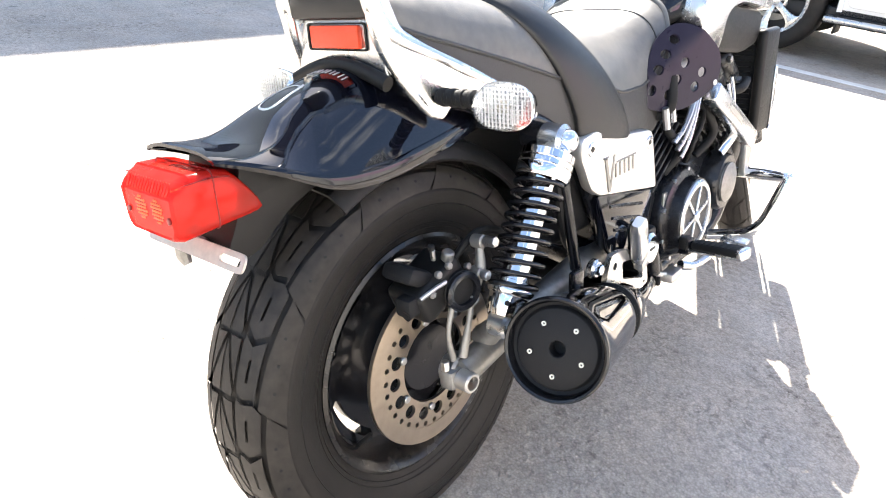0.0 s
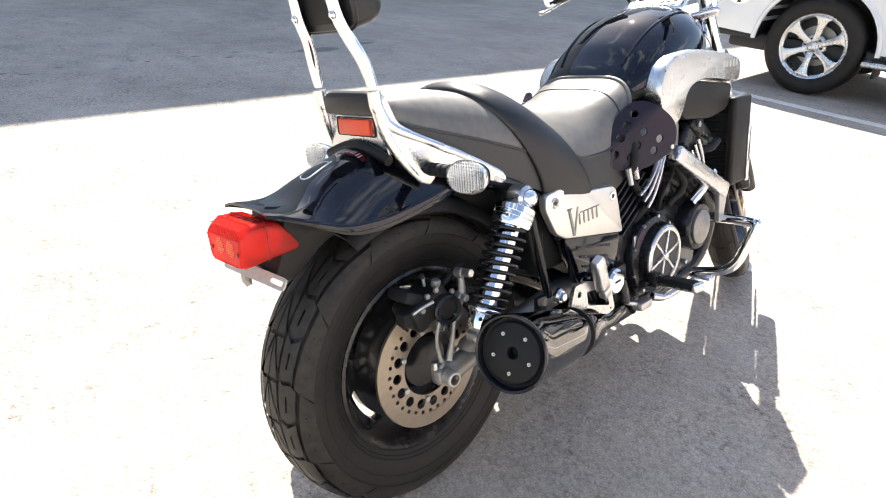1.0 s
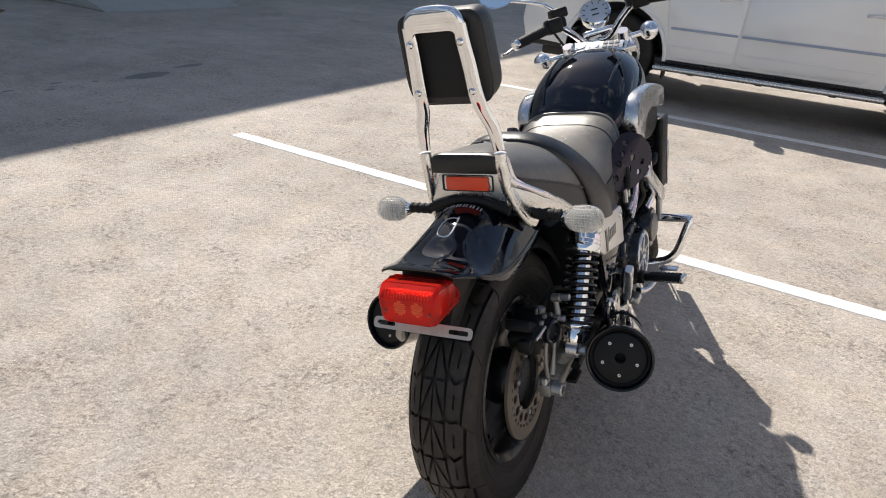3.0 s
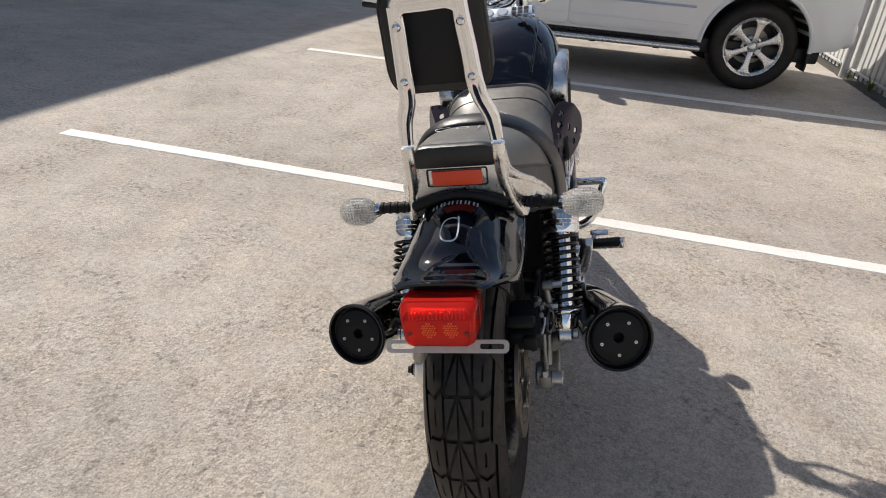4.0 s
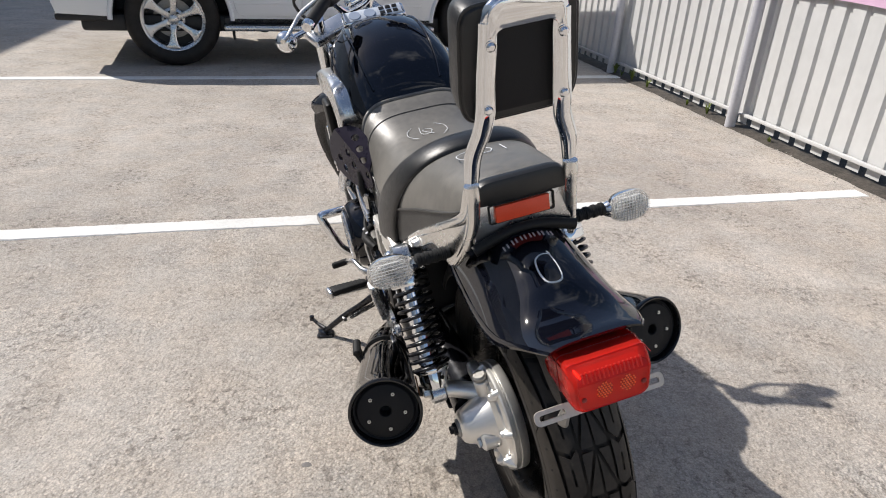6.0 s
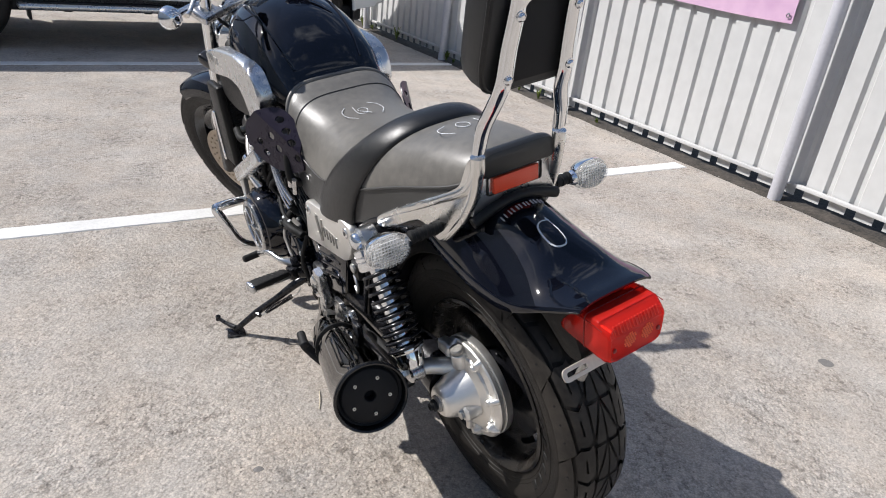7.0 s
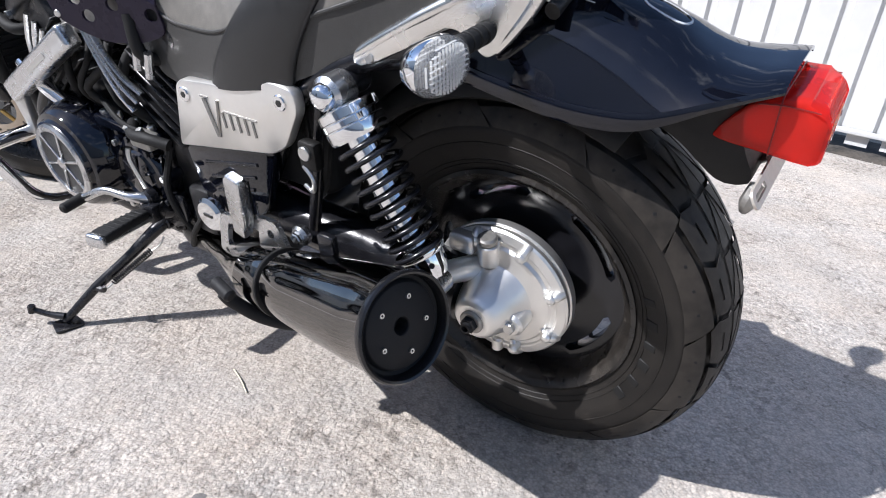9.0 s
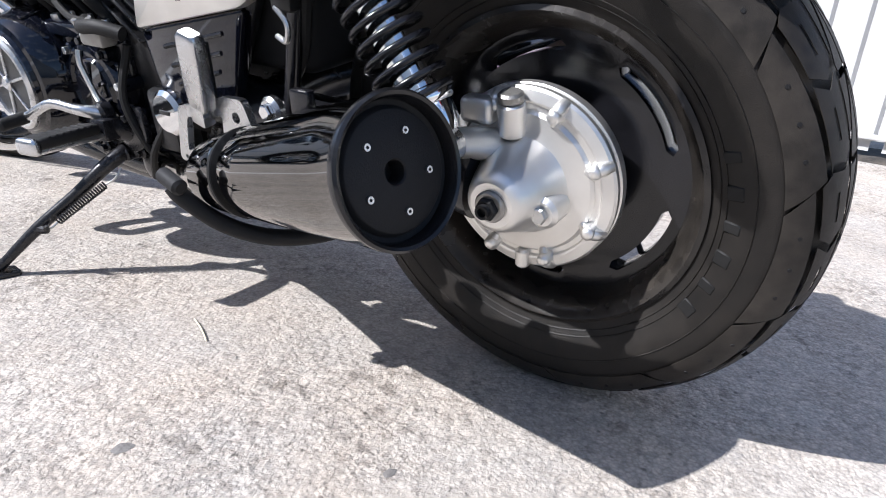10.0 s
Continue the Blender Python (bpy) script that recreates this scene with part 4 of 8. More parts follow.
def rear_wheel():
    c = REAR
    ax = frame_to(c, (1, 0, 0))
    rim = [(0.203, -0.060), (0.197, -0.063), (0.188, -0.056), (0.180, -0.045), (0.172, -0.022), (0.172, 0.022), (0.180, 0.045), (0.188, 0.056), (0.197, 0.063), (0.203, 0.060), (0.203, 0.054), (0.195, 0.048), (0.184, 0.0), (0.195, -0.048), (0.203, -0.054)]
    w = part("rear_wheel", bm_lathe(rim, ax, 96, closed=True), WHEEL, bike, "gloss black cast wheel filmed with dust", 30)
    tab = arc_table(REAR_PROF)
    part("tyre", tyre_carcass(tab, 0.3255, 0.0075, c, 144), TYRE, w, "wide worn rear tyre")
    part("tread", tread(tab, 0.3255, 12, BLOCKS, 0.0, c, 0.0014), TREAD, w, "chevron tread blocks", 30)
    # wear pits on the shoulders: dark discs in place of shaded holes
    bm = bmesh.new()
    P = 2 * math.pi * 0.3255 / 12
    for k in range(12):
        for sgn in (1, -1):
            for q in (0.42, 0.66, 0.90):
                s = (k + q + 0.55) * P
                p = V(tyre_surface(tab, s, 0.0835, 0.0, 0.3255, sgn, c))
                n = (V(tyre_surface(tab, s, 0.0835, 0.01, 0.3255, sgn, c)) - p).normalized()
                bm_lathe([(0, 0.0005), (0.0023, 0.0005), (0.0027, -0.0006)], frame_to(p, n), 8, bm)
    ob = part("wear_pit", bm, DULL, w)
    ob["kind"] = "stuff"
    # raised mould marks on the sidewall, as plain bars
    for k in range(6):
        aa = radians(161 + k * 9.7)
        n, t = V((0, math.cos(aa), math.sin(aa))), V((0, -math.sin(aa), math.cos(aa)))
        rad = n * math.cos(radians(17)) + V((-1, 0, 0)) * math.sin(radians(17))
        m = Matrix((rad, t, rad.cross(t))).transposed().to_4x4()
        m.translation = c + n * 0.2300 + V((-0.0692, 0, 0))
        part("mould_mark", bm_box((0, 0, 0), (0.020, 0.013 + 0.004 * (k % 2), 0.0050), 0.0016, m, 1), RUBBER, w)
    # centre disc with five curved slots
    holes = []
    for k in range(5):
        a = radians(72 * k + 46)
        o = [(0.1575 * math.cos(a + radians(q)), 0.1575 * math.sin(a + radians(q))) for q in range(3, 44, 4)]
        i = [(0.1435 * math.cos(a + radians(q)), 0.1435 * math.sin(a + radians(q))) for q in range(43, 2, -4)]
        o = [(0.1505 * math.cos(a), 0.1505 * math.sin(a))] + o + [(0.1505 * math.cos(a + radians(46)), 0.1505 * math.sin(a + radians(46)))]
        holes.append(o + i)
    bm = bm_plate(circle(0, 0, 0.176, 80), 0.030, ax @ Matrix.Translation((0, 0, -0.015)), holes, bev=0.004)
    part("wheel_disc", bm, ENAMEL, w, angle=30)
    # moulded rings on the sidewalls beside the rim
    for q in (-1, 1):
        for r, x in ((0.2140, 0.0622), (0.2215, 0.0664), (0.2520, 0.0763)):
            part("bead_line", bm_lathe([(r - 0.0011, q * (x - 0.0006)), (r, q * (x + 0.0010)), (r + 0.0011, q * (x - 0.0004))], ax, 96), TYRE, w)
    part("hub", bm_lathe([(0.0, -0.07), (0.06, -0.07), (0.068, -0.05), (0.072, 0.0), (0.066, 0.05), (0.055, 0.075), (0.0, 0.075)], ax, 40), ENAMEL, w)
    part("valve_stem", bm_cyl(c + V((0.02, -0.12, -0.125)), (0.5, 0.6, 0.6), 0.004, 0.03, 8, 0.001), RUBBER, w)
    # brake disc with two rings of holes
    holes = []
    for k in range(16):
        a = 2 * math.pi * k / 16
        holes.append(circle(0.0895 * math.cos(a), 0.0895 * math.sin(a), 0.0112, 12))
    for k in range(32):
        a = 2 * math.pi * (k + 0.5) / 32
        holes.append(circle(0.1085 * math.cos(a), 0.1085 * math.sin(a), 0.0046, 8))
    holes.append(circle(0, 0, 0.070, 48))
    bm = bm_plate(circle(0, 0, 0.141, 72), 0.006, ax @ Matrix.Translation((0, 0, 0.084)), holes)
    d = part("brake_disc", bm, STEEL, w, "drilled steel brake disc with brownish film", 30)
    part("disc_ring", bm_lathe([(0.1145, 0), (0.1405, 0), (0.1408, 0.0012), (0.1142, 0.0012)], ax @ Matrix.Translation((0, 0, 0.0900)), 72, closed=True), STEEL, d)
    for k in range(7):
        a = 2 * math.pi * k / 7
        part("disc_bolt", bm_cyl(ax @ V((0.079 * math.cos(a), 0.079 * math.sin(a), 0.090)), (1, 0, 0), 0.0065, 0.006, 12, 0.0012), BOLT, d)


def rear_drive():
    """Shaft drive housing on the left, caliper and arm on the right, swing arm on both sides."""
    c = REAR + V((0, 0.006, 0.004))
    axl = frame_to(c, (-1, 0, 0))
    prof = [(0.0, 0.050), (0.107, 0.050), (0.1140, 0.053), (0.116, 0.058), (0.116, 0.0690), (0.1140, 0.0705), (0.1128, 0.0708), (0.1128, 0.0735), (0.1140, 0.0740), (0.1155, 0.0755), (0.1155, 0.0815), (0.1125, 0.0850), (0.1010, 0.0885), (0.0985, 0.0880), (0.0965, 0.0850), (0.0905, 0.0860), (0.0885, 0.0895), (0.0865, 0.0910), (0.0660, 0.0945), (0.0615, 0.0965), (0.0575, 0.1030), (0.0480, 0.1260), (0.0385, 0.1500), (0.0345, 0.1575), (0.0300, 0.1615), (0.0270, 0.163), (0.0, 0.163)]
    fd = part("final_drive", bm_lathe(prof, axl, 96), COVER, bike, "bright cast alloy shaft drive housing", 24)
    for k in range(8):
        a = radians(45 * k + 24)
        e = V((0, math.cos(a), math.sin(a)))
        bm = bm_lathe([(0.0098, 0.0), (0.0088, 0.012), (0.0074, 0.0165), (0.0045, 0.0190), (0.0, 0.0198)], frame_to(c + e * 0.0985 + V((-0.085, 0, 0)), (-1, 0, 0)), 18)
        bm_tube([c + e * 0.1110 + V((-0.0800, 0, 0)), c + e * 0.1050 + V((-0.0905, 0, 0)), c + e * 0.0985 + V((-0.0935, 0, 0)), c + e * 0.0860 + V((-0.0890, 0, 0))], [0.0075, 0.0080, 0.0078, 0.0050], 12, 3, bm)
        part("housing_boss", bm, COVER, fd)
    part("bottom_stub", bm_cyl(c + V((-0.088, -0.002, -0.090)), (0, 0, -1), 0.0095, 0.026, 16, 0.003), COVER, fd)
    part("axle_nut", bm_cyl(c + V((-0.159, 0, 0)), (-1, 0, 0), 0.019, 0.010, 24, 0.002), DIRTY_CAST, fd)
    bm = bm_cyl(c + V((-0.168, 0, 0)), (-1, 0, 0), 0.0135, 0.009, 6, 0.0015)
    bm_lathe([(0.0055, 0), (0.0085, 0), (0.0085, 0.008), (0.0055, 0.008)], frame_to(c + V((-0.176, 0, 0)), (-1, 0, 0)), 16, bm, closed=True)
    part("axle_tip", bm, DULL, fd)
    bm = bm_cyl(c + V((-0.092, -0.046, -0.012)), (-1, 0, 0), 0.020, 0.040, 20, 0.005)
    part("drain_boss", bm, COVER, fd)
    part("drain_plug", bm_cyl(c + V((-0.132, -0.046, -0.012)), (-1, 0, 0), 0.0105, 0.008, 6, 0.0015), BOLT, fd)
    part("filler_neck", bm_cyl(c + V((-0.094, 0.012, 0.060)), (-0.15, 0, 1), 0.0165, 0.040, 20, 0.002), COVER, fd)
    part("filler_cap", bm_cyl(c + V((-0.100, 0.012, 0.0995)), (-0.15, 0, 1), 0.0150, 0.013, 20, 0.003), DIRTY_CAST, fd)
    bm = bm_box(c + V((-0.098, 0.055, 0.085)), (0.026, 0.044, 0.032), 0.008, seg=3)
    part("breather_block", bm, COVER, fd)
    bm = bm_tube([c + V((-0.10, 0.035, 0.045)), c + V((-0.155, 0.052, 0.062)), c + V((-0.200, 0.058, 0.066))], [0.020, 0.0175, 0.0165], 18, 4)
    part("shock_stud", bm, COVER, fd)
    part("stud_bolt", bm_cyl(c + V((-0.199, 0.058, 0.066)), (-1, 0.1, 0.05), 0.011, 0.016, 6, 0.002), BOLT, fd)
    # swing arm
    sa = part("swing_arm", bm_tube([(-0.105, 0.05, 0.335), (-0.112, 0.16, 0.345), (-0.125, 0.36, 0.362), (-0.13, 0.56, 0.375)], [0.055, 0.044, 0.043, 0.048], 24, 5), ENAMEL, bike, "black shaft-side swing arm")
    part("shaft_boot", bm_lathe([(0.045, 0), (0.056, 0.008), (0.046, 0.016), (0.056, 0.024), (0.046, 0.032), (0.054, 0.040), (0.044, 0.048)], frame_to((-0.128, 0.50, 0.370), (0, 1, 0.06)), 28), RUBBER, sa)
    part("arm_tube", bm_tube([(0.148, -0.005, 0.325), (0.146, 0.09, 0.338), (0.135, 0.30, 0.360), (0.125, 0.56, 0.375)], [0.024, 0.023, 0.025, 0.030], 18, 5), DIRTY_CAST, sa, "dull silver right arm")
    part("arm_bridge", bm_tube([(-0.12, 0.42, 0.365), (0, 0.44, 0.37), (0.13, 0.42, 0.365)], 0.034, 16, 4), ENAMEL, sa)
    bm = bm_cyl((0.118, 0, 0.325), (1, 0, 0), 0.027, 0.030, 24, 0.004)
    bm_box((0.140, -0.008, 0.322), (0.028, 0.050, 0.034), 0.007, bm=bm)
    part("axle_clamp", bm, DIRTY_CAST, sa)
    bm = bm_lathe([(0.0115, 0), (0.0165, 0), (0.0165, 0.022), (0.0145, 0.024), (0.0115, 0.024)], frame_to((0.155, -0.012, 0.322), (1, -0.05, 0)), 24, closed=True)
    part("axle_tube", bm, CAST, sa)
    part("axle_bore", bm_cyl((0.158, -0.012, 0.322), (1, -0.05, 0), 0.0118, 0.004, 16), RUST, sa)
    part("arm_pinch_bolt", bm_cyl((0.140, -0.030, 0.340), (0, 0, 1), 0.007, 0.016, 6, 0.001), BOLT, sa)
    bm = bm_tube([(0.14, 0.065, 0.352), (0.165, 0.062, 0.378), (0.195, 0.060, 0.392)], [0.022, 0.018, 0.016], 16, 3)
    part("shock_lug", bm, DIRTY_CAST, sa)
    part("lug_bolt", bm_cyl((0.193, 0.060, 0.392), (1, 0, 0), 0.010, 0.022, 6, 0.002), BOLT, sa)
    # brake caliper and its torque links
    bm = bm_box((0.105, -0.020, 0.470), (0.072, 0.100, 0.058), 0.012, Matrix.Translation((0.105, -0.02, 0.47)) @ Matrix.Rotation(radians(24), 4, "X") @ Matrix.Translation((-0.105, 0.02, -0.47)), 3)
    cal = part("brake_caliper", bm, PLASTIC, bike, "grimy black brake caliper")
    part("piston_boss", bm_cyl((0.130, 0.010, 0.462), (1, -0.2, 0), 0.031, 0.022, 28, 0.004), PLASTIC, cal)
    bm = bm_box((0.118, -0.076, 0.462), (0.030, 0.026, 0.030), 0.006)
    part("pad_cover", bm, DULL, cal)
    part("pad_pin", bm_tube([(0.125, -0.088, 0.452), (0.125, -0.06, 0.458), (0.125, -0.02, 0.470)], 0.008, 10, 2), PLASTIC, cal)
    for y, z in ((-0.035, 0.500), (-0.012, 0.506), (-0.05, 0.475), (0.03, 0.490)):
        part("caliper_bolt", bm_cyl((0.138, y, z), (1, 0, 0.2), 0.006, 0.008, 6, 0.0012), DIRTY_CAST, cal)
    bm = bm_tube([(0.148, 0.052, 0.515), (0.152, 0.048, 0.485), (0.152, 0.035, 0.455)], [0.0065, 0.0090, 0.0065], 12, 3)
    bm_cyl((0.140, 0.048, 0.526), (1, 0, 0.1), 0.0105, 0.022, 16, 0.002, bm)
    bm_cyl((0.140, 0.042, 0.478), (1, 0, 0), 0.0100, 0.020, 16, 0.002, bm)
    part("torque_link", bm, DIRTY_CAST, cal)
    part("link_bolt", bm_cyl((0.163, 0.048, 0.530), (1, 0, 0.1), 0.0085, 0.020, 6, 0.001), BOLT, cal)
    part("link_bolt", bm_cyl((0.160, 0.042, 0.478), (1, 0, 0), 0.008, 0.012, 6, 0.001), BOLT, cal)
    bm = bm_tube([(0.148, 0.030, 0.450), (0.150, 0.018, 0.405), (0.146, 0.004, 0.350)], [0.0065, 0.0046, 0.0085], 12, 4)
    bm_tube([(0.142, -0.006, 0.450), (0.143, -0.022, 0.400), (0.142, -0.014, 0.352)], [0.0055, 0.0036, 0.006], 10, 4, bm)
    bm_cyl((0.138, 0.026, 0.442), (1, 0, 0), 0.009, 0.022, 16, 0.002, bm)
    part("caliper_bracket", bm, DIRTY_CAST, cal)
    part("piston_ring", bm_lathe([(0.020, 0.0), (0.031, 0.0), (0.031, 0.006), (0.028, 0.009), (0.021, 0.007)], frame_to((0.150, 0.006, 0.462), (1, -0.2, 0)), 28, closed=True), ENAMEL, cal)
    part("piston_cap", bm_lathe([(0.0, -0.004), (0.020, -0.004), (0.021, 0.004)], frame_to((0.151, 0.006, 0.462), (1, -0.2, 0)), 24), DULL, cal)
    bm = bm_box((0.100, -0.055, 0.498), (0.060, 0.050, 0.026), 0.008, Matrix.Translation((0.1, -0.055, 0.498)) @ Matrix.Rotation(radians(-28), 4, "X") @ Matrix.Translation((-0.1, 0.055, -0.498)), 2)
    part("pad_bridge", bm, DULL, cal)
    part("banjo_fitting", bm_cyl((0.128, 0.000, 0.508), (0.3, 0, 1), 0.0095, 0.016, 14, 0.002), DIRTY_CAST, cal)
    part("bleed_nipple", bm_cyl((0.128, -0.028, 0.518), (0.2, -0.3, 1), 0.004, 0.020, 8, 0.001), BOLT, cal)
    part("bleed_cap", bm_cyl((0.131, -0.034, 0.536), (0.2, -0.3, 1), 0.0052, 0.010, 8, 0.002), RUBBER, cal)
    part("pad_spring", bm_tube([(0.142, -0.075, 0.478), (0.147, -0.050, 0.486), (0.147, -0.026, 0.488)], 0.0035, 8, 3), BOLT, cal)
    part("brake_hose", bm_tube([(0.115, 0.02, 0.49), (0.13, 0.07, 0.53), (0.12, 0.16, 0.50), (0.115, 0.34, 0.42)], 0.006, 8, 6), RUBBER, cal)


def shock(s):
    """Chrome-capped damper with a black coil spring; s is -1 on the left."""
    top, low = V((s * 0.178, 0.205, 0.650)), V((s * 0.186, 0.052, 0.398))
    d = (low - top).normalized()
    L = (low - top).length
    m = frame_to(top, d)
    body = part("rear_shock", bm_lathe([(0.0, 0.02), (0.0215, 0.02), (0.0215, L - 0.05), (0.0, L - 0.05)], m, 28), CHROME, bike, "chrome shock absorber with a black coil spring")
    part("upper_cap", bm_lathe([(0.0, 0.020), (0.038, 0.020), (0.0420, 0.023), (0.0425, 0.034), (0.0412, 0.0355), (0.0425, 0.037), (0.0425, 0.044), (0.0412, 0.0455), (0.0425, 0.047), (0.0425, 0.060), (0.0400, 0.065), (0.0, 0.065)], m, 40), CHROME, body)
    part("upper_eye", bm_cyl(top + V((-s * 0.018, 0, 0)), (s, 0, 0), 0.0255, 0.044, 28, 0.006), BRUSHED, body)
    part("acorn_nut", bm_lathe([(0.0, 0), (0.0190, 0), (0.0190, 0.003), (0.0165, 0.010), (0.0100, 0.0150), (0.0, 0.0168)], frame_to(top + V((s * 0.026, 0, 0)), (s, 0, 0)), 20), CHROME, body)
    pts = []
    turns, n = 9.6, 24
    a, b = 0.070, L - 0.052
    for k in range(int(turns * n) + 1):
        t = k / (turns * n)
        ang = 2 * math.pi * turns * t
        pts.append(m @ V((0.0375 * math.cos(ang), 0.0375 * math.sin(ang), a + (b - a) * t)))
    part("coil_spring", bm_tube(pts, 0.0041, 10), ENAMEL, body)
    for k in range(2):
        h = 0.225 + k * 0.0105
        if h < L - 0.055:
            part("adjuster_ring", bm_lathe([(0.0222, 0), (0.0242, 0.001), (0.0242, 0.0055), (0.0222, 0.0065)], m @ Matrix.Translation((0, 0, h)), 24), CHROME, body)
    bm = bm_lathe([(0.0, L - 0.056), (0.036, L - 0.056), (0.037, L - 0.052), (0.0345, L - 0.046), (0.031, L - 0.044), (0.030, L - 0.022), (0.026, L - 0.012), (0.0, L - 0.010)], m, 36)
    part("lower_collar", bm, CHROME, body)
    # collar holes shown as dark discs, their inner shade in the colour
    for k in range(6):
        a2 = 2 * math.pi * k / 6
        part("collar_hole", bm_cyl(m @ V((0.0295 * math.cos(a2), 0.0295 * math.sin(a2), L - 0.032)), m.to_3x3() @ V((math.cos(a2), math.sin(a2), 0)), 0.0042, 0.0014, 12), DULL, body)
    part("lower_eye", bm_cyl(low + V((-s * 0.017, 0, 0)), (s, 0, 0), 0.021, 0.034, 24, 0.004), BRUSHED, body)


def muffler(s):
    rear, front = V((s * 0.303, 0.016, 0.420 if s < 0 else 0.409)), V((s * 0.243, 0.375, 0.318)) if s < 0 else V((0.223, 0.375, 0.302))
    d = (front - rear).normalized()
    L = (front - rear).length
    m = frame_to(rear, d)
    prof = [(0.0655, 0.012), (0.0690, 0.001), (0.0722, -0.001), (0.0738, 0.003), (0.0725, 0.008), (0.0705, 0.05), (0.0655, 0.14), (0.0600, 0.22), (0.0555, 0.285), (0.0545, 0.287), (0.0545, 0.291), (0.0550, 0.293), (0.0520, 0.34), (0.0470, L), (0.0, L)]
    mu = part("muffler", bm_lathe(prof, m, 64), BLACK_CHROME, bike, "black chrome cone muffler with a flat black end cap", 30)
    cap = part("end_cap", bm_lathe([(0.0115, 0.030), (0.0115, 0.0095), (0.0130, 0.0080), (0.0560, 0.0075), (0.0575, 0.0085), (0.0610, 0.0150), (0.0665, 0.0130)], m, 64), DULL, mu, "matt black end plate")
    part("end_ring", bm_lathe([(0.0655, 0.0125), (0.0672, 0.0020), (0.0690, -0.0022), (0.0722, -0.0036), (0.0748, -0.0008), (0.0752, 0.0040), (0.0738, 0.0085), (0.0715, 0.0090)], m, 72), RING_BLACK, mu)
    part("bore", bm_lathe([(0.0, 0.03), (0.0116, 0.03)], m, 20), RUBBER, cap)
    for k in range(5):
        a = radians(72 * k + (-33 if s > 0 else 32))
        up = (V((0, 0, 1)) - d * d.z).normalized()
        p = rear + d * 0.0078 + (up * math.cos(a) + d.cross(up) * math.sin(a)) * 0.0395
        bm = bm_lathe([(0.0016, -0.001), (0.0016, 0.0026), (0.0036, 0.0026), (0.0036, -0.001)], frame_to(p, -d), 14)
        part("rivet", bm, BOLT, cap)
    part("clamp_band", bm_lathe([(0.0548, -0.004), (0.0570, -0.003), (0.0570, 0.003), (0.0548, 0.004)], m @ Matrix.Translation((0, 0, 0.289)), 48), PLASTIC, mu)
    part("link_pipe", bm_tube([front, front + d * 0.06, V((s * 0.20, 0.52, 0.275)), V((s * 0.15, 0.66, 0.245))], [0.046, 0.028, 0.019, 0.019], 20, 5), BLACK_CHROME, mu)
    part("hanger", bm_box(m @ V((0, 0, 0.2)) + V((-s * 0.035, 0, 0.062)), (0.014, 0.030, 0.050), 0.004), ENAMEL, mu)


FENDER = [(0.16, 0.100, 0.706, 0.802, 2.5, 0.020), (0.06, 0.110, 0.693, 0.801, 2.5, 0.021), (-0.017, 0.114, 0.682, 0.793, 2.5, 0.022), (-0.09, 0.116, 0.675, 0.780, 2.4, 0.023), (-0.150, 0.115, 0.676, 0.7635, 2.35, 0.022), (-0.185, 0.112, 0.681, 0.7480, 2.5, 0.018), (-0.213, 0.107, 0.690, 0.7315, 3.0, 0.014), (-0.238, 0.100, 0.700, 0.7240, 3.2, 0.011), (-0.270, 0.089, 0.711, 0.7240, 3.6, 0.009), (-0.296, 0.079, 0.718, 0.7275, 4.0, 0.007), (-0.306, 0.072, 0.7205, 0.7280, 4.0, 0.006)]


def on_fender(y, x, lift=0.0):
    _, w, zc, zt, n, _ = interp_rows(FENDER, [y])[0]
    return V((x, y, zc + (zt - zc) * (1 - min(1, abs(x) / w) ** n) + lift))


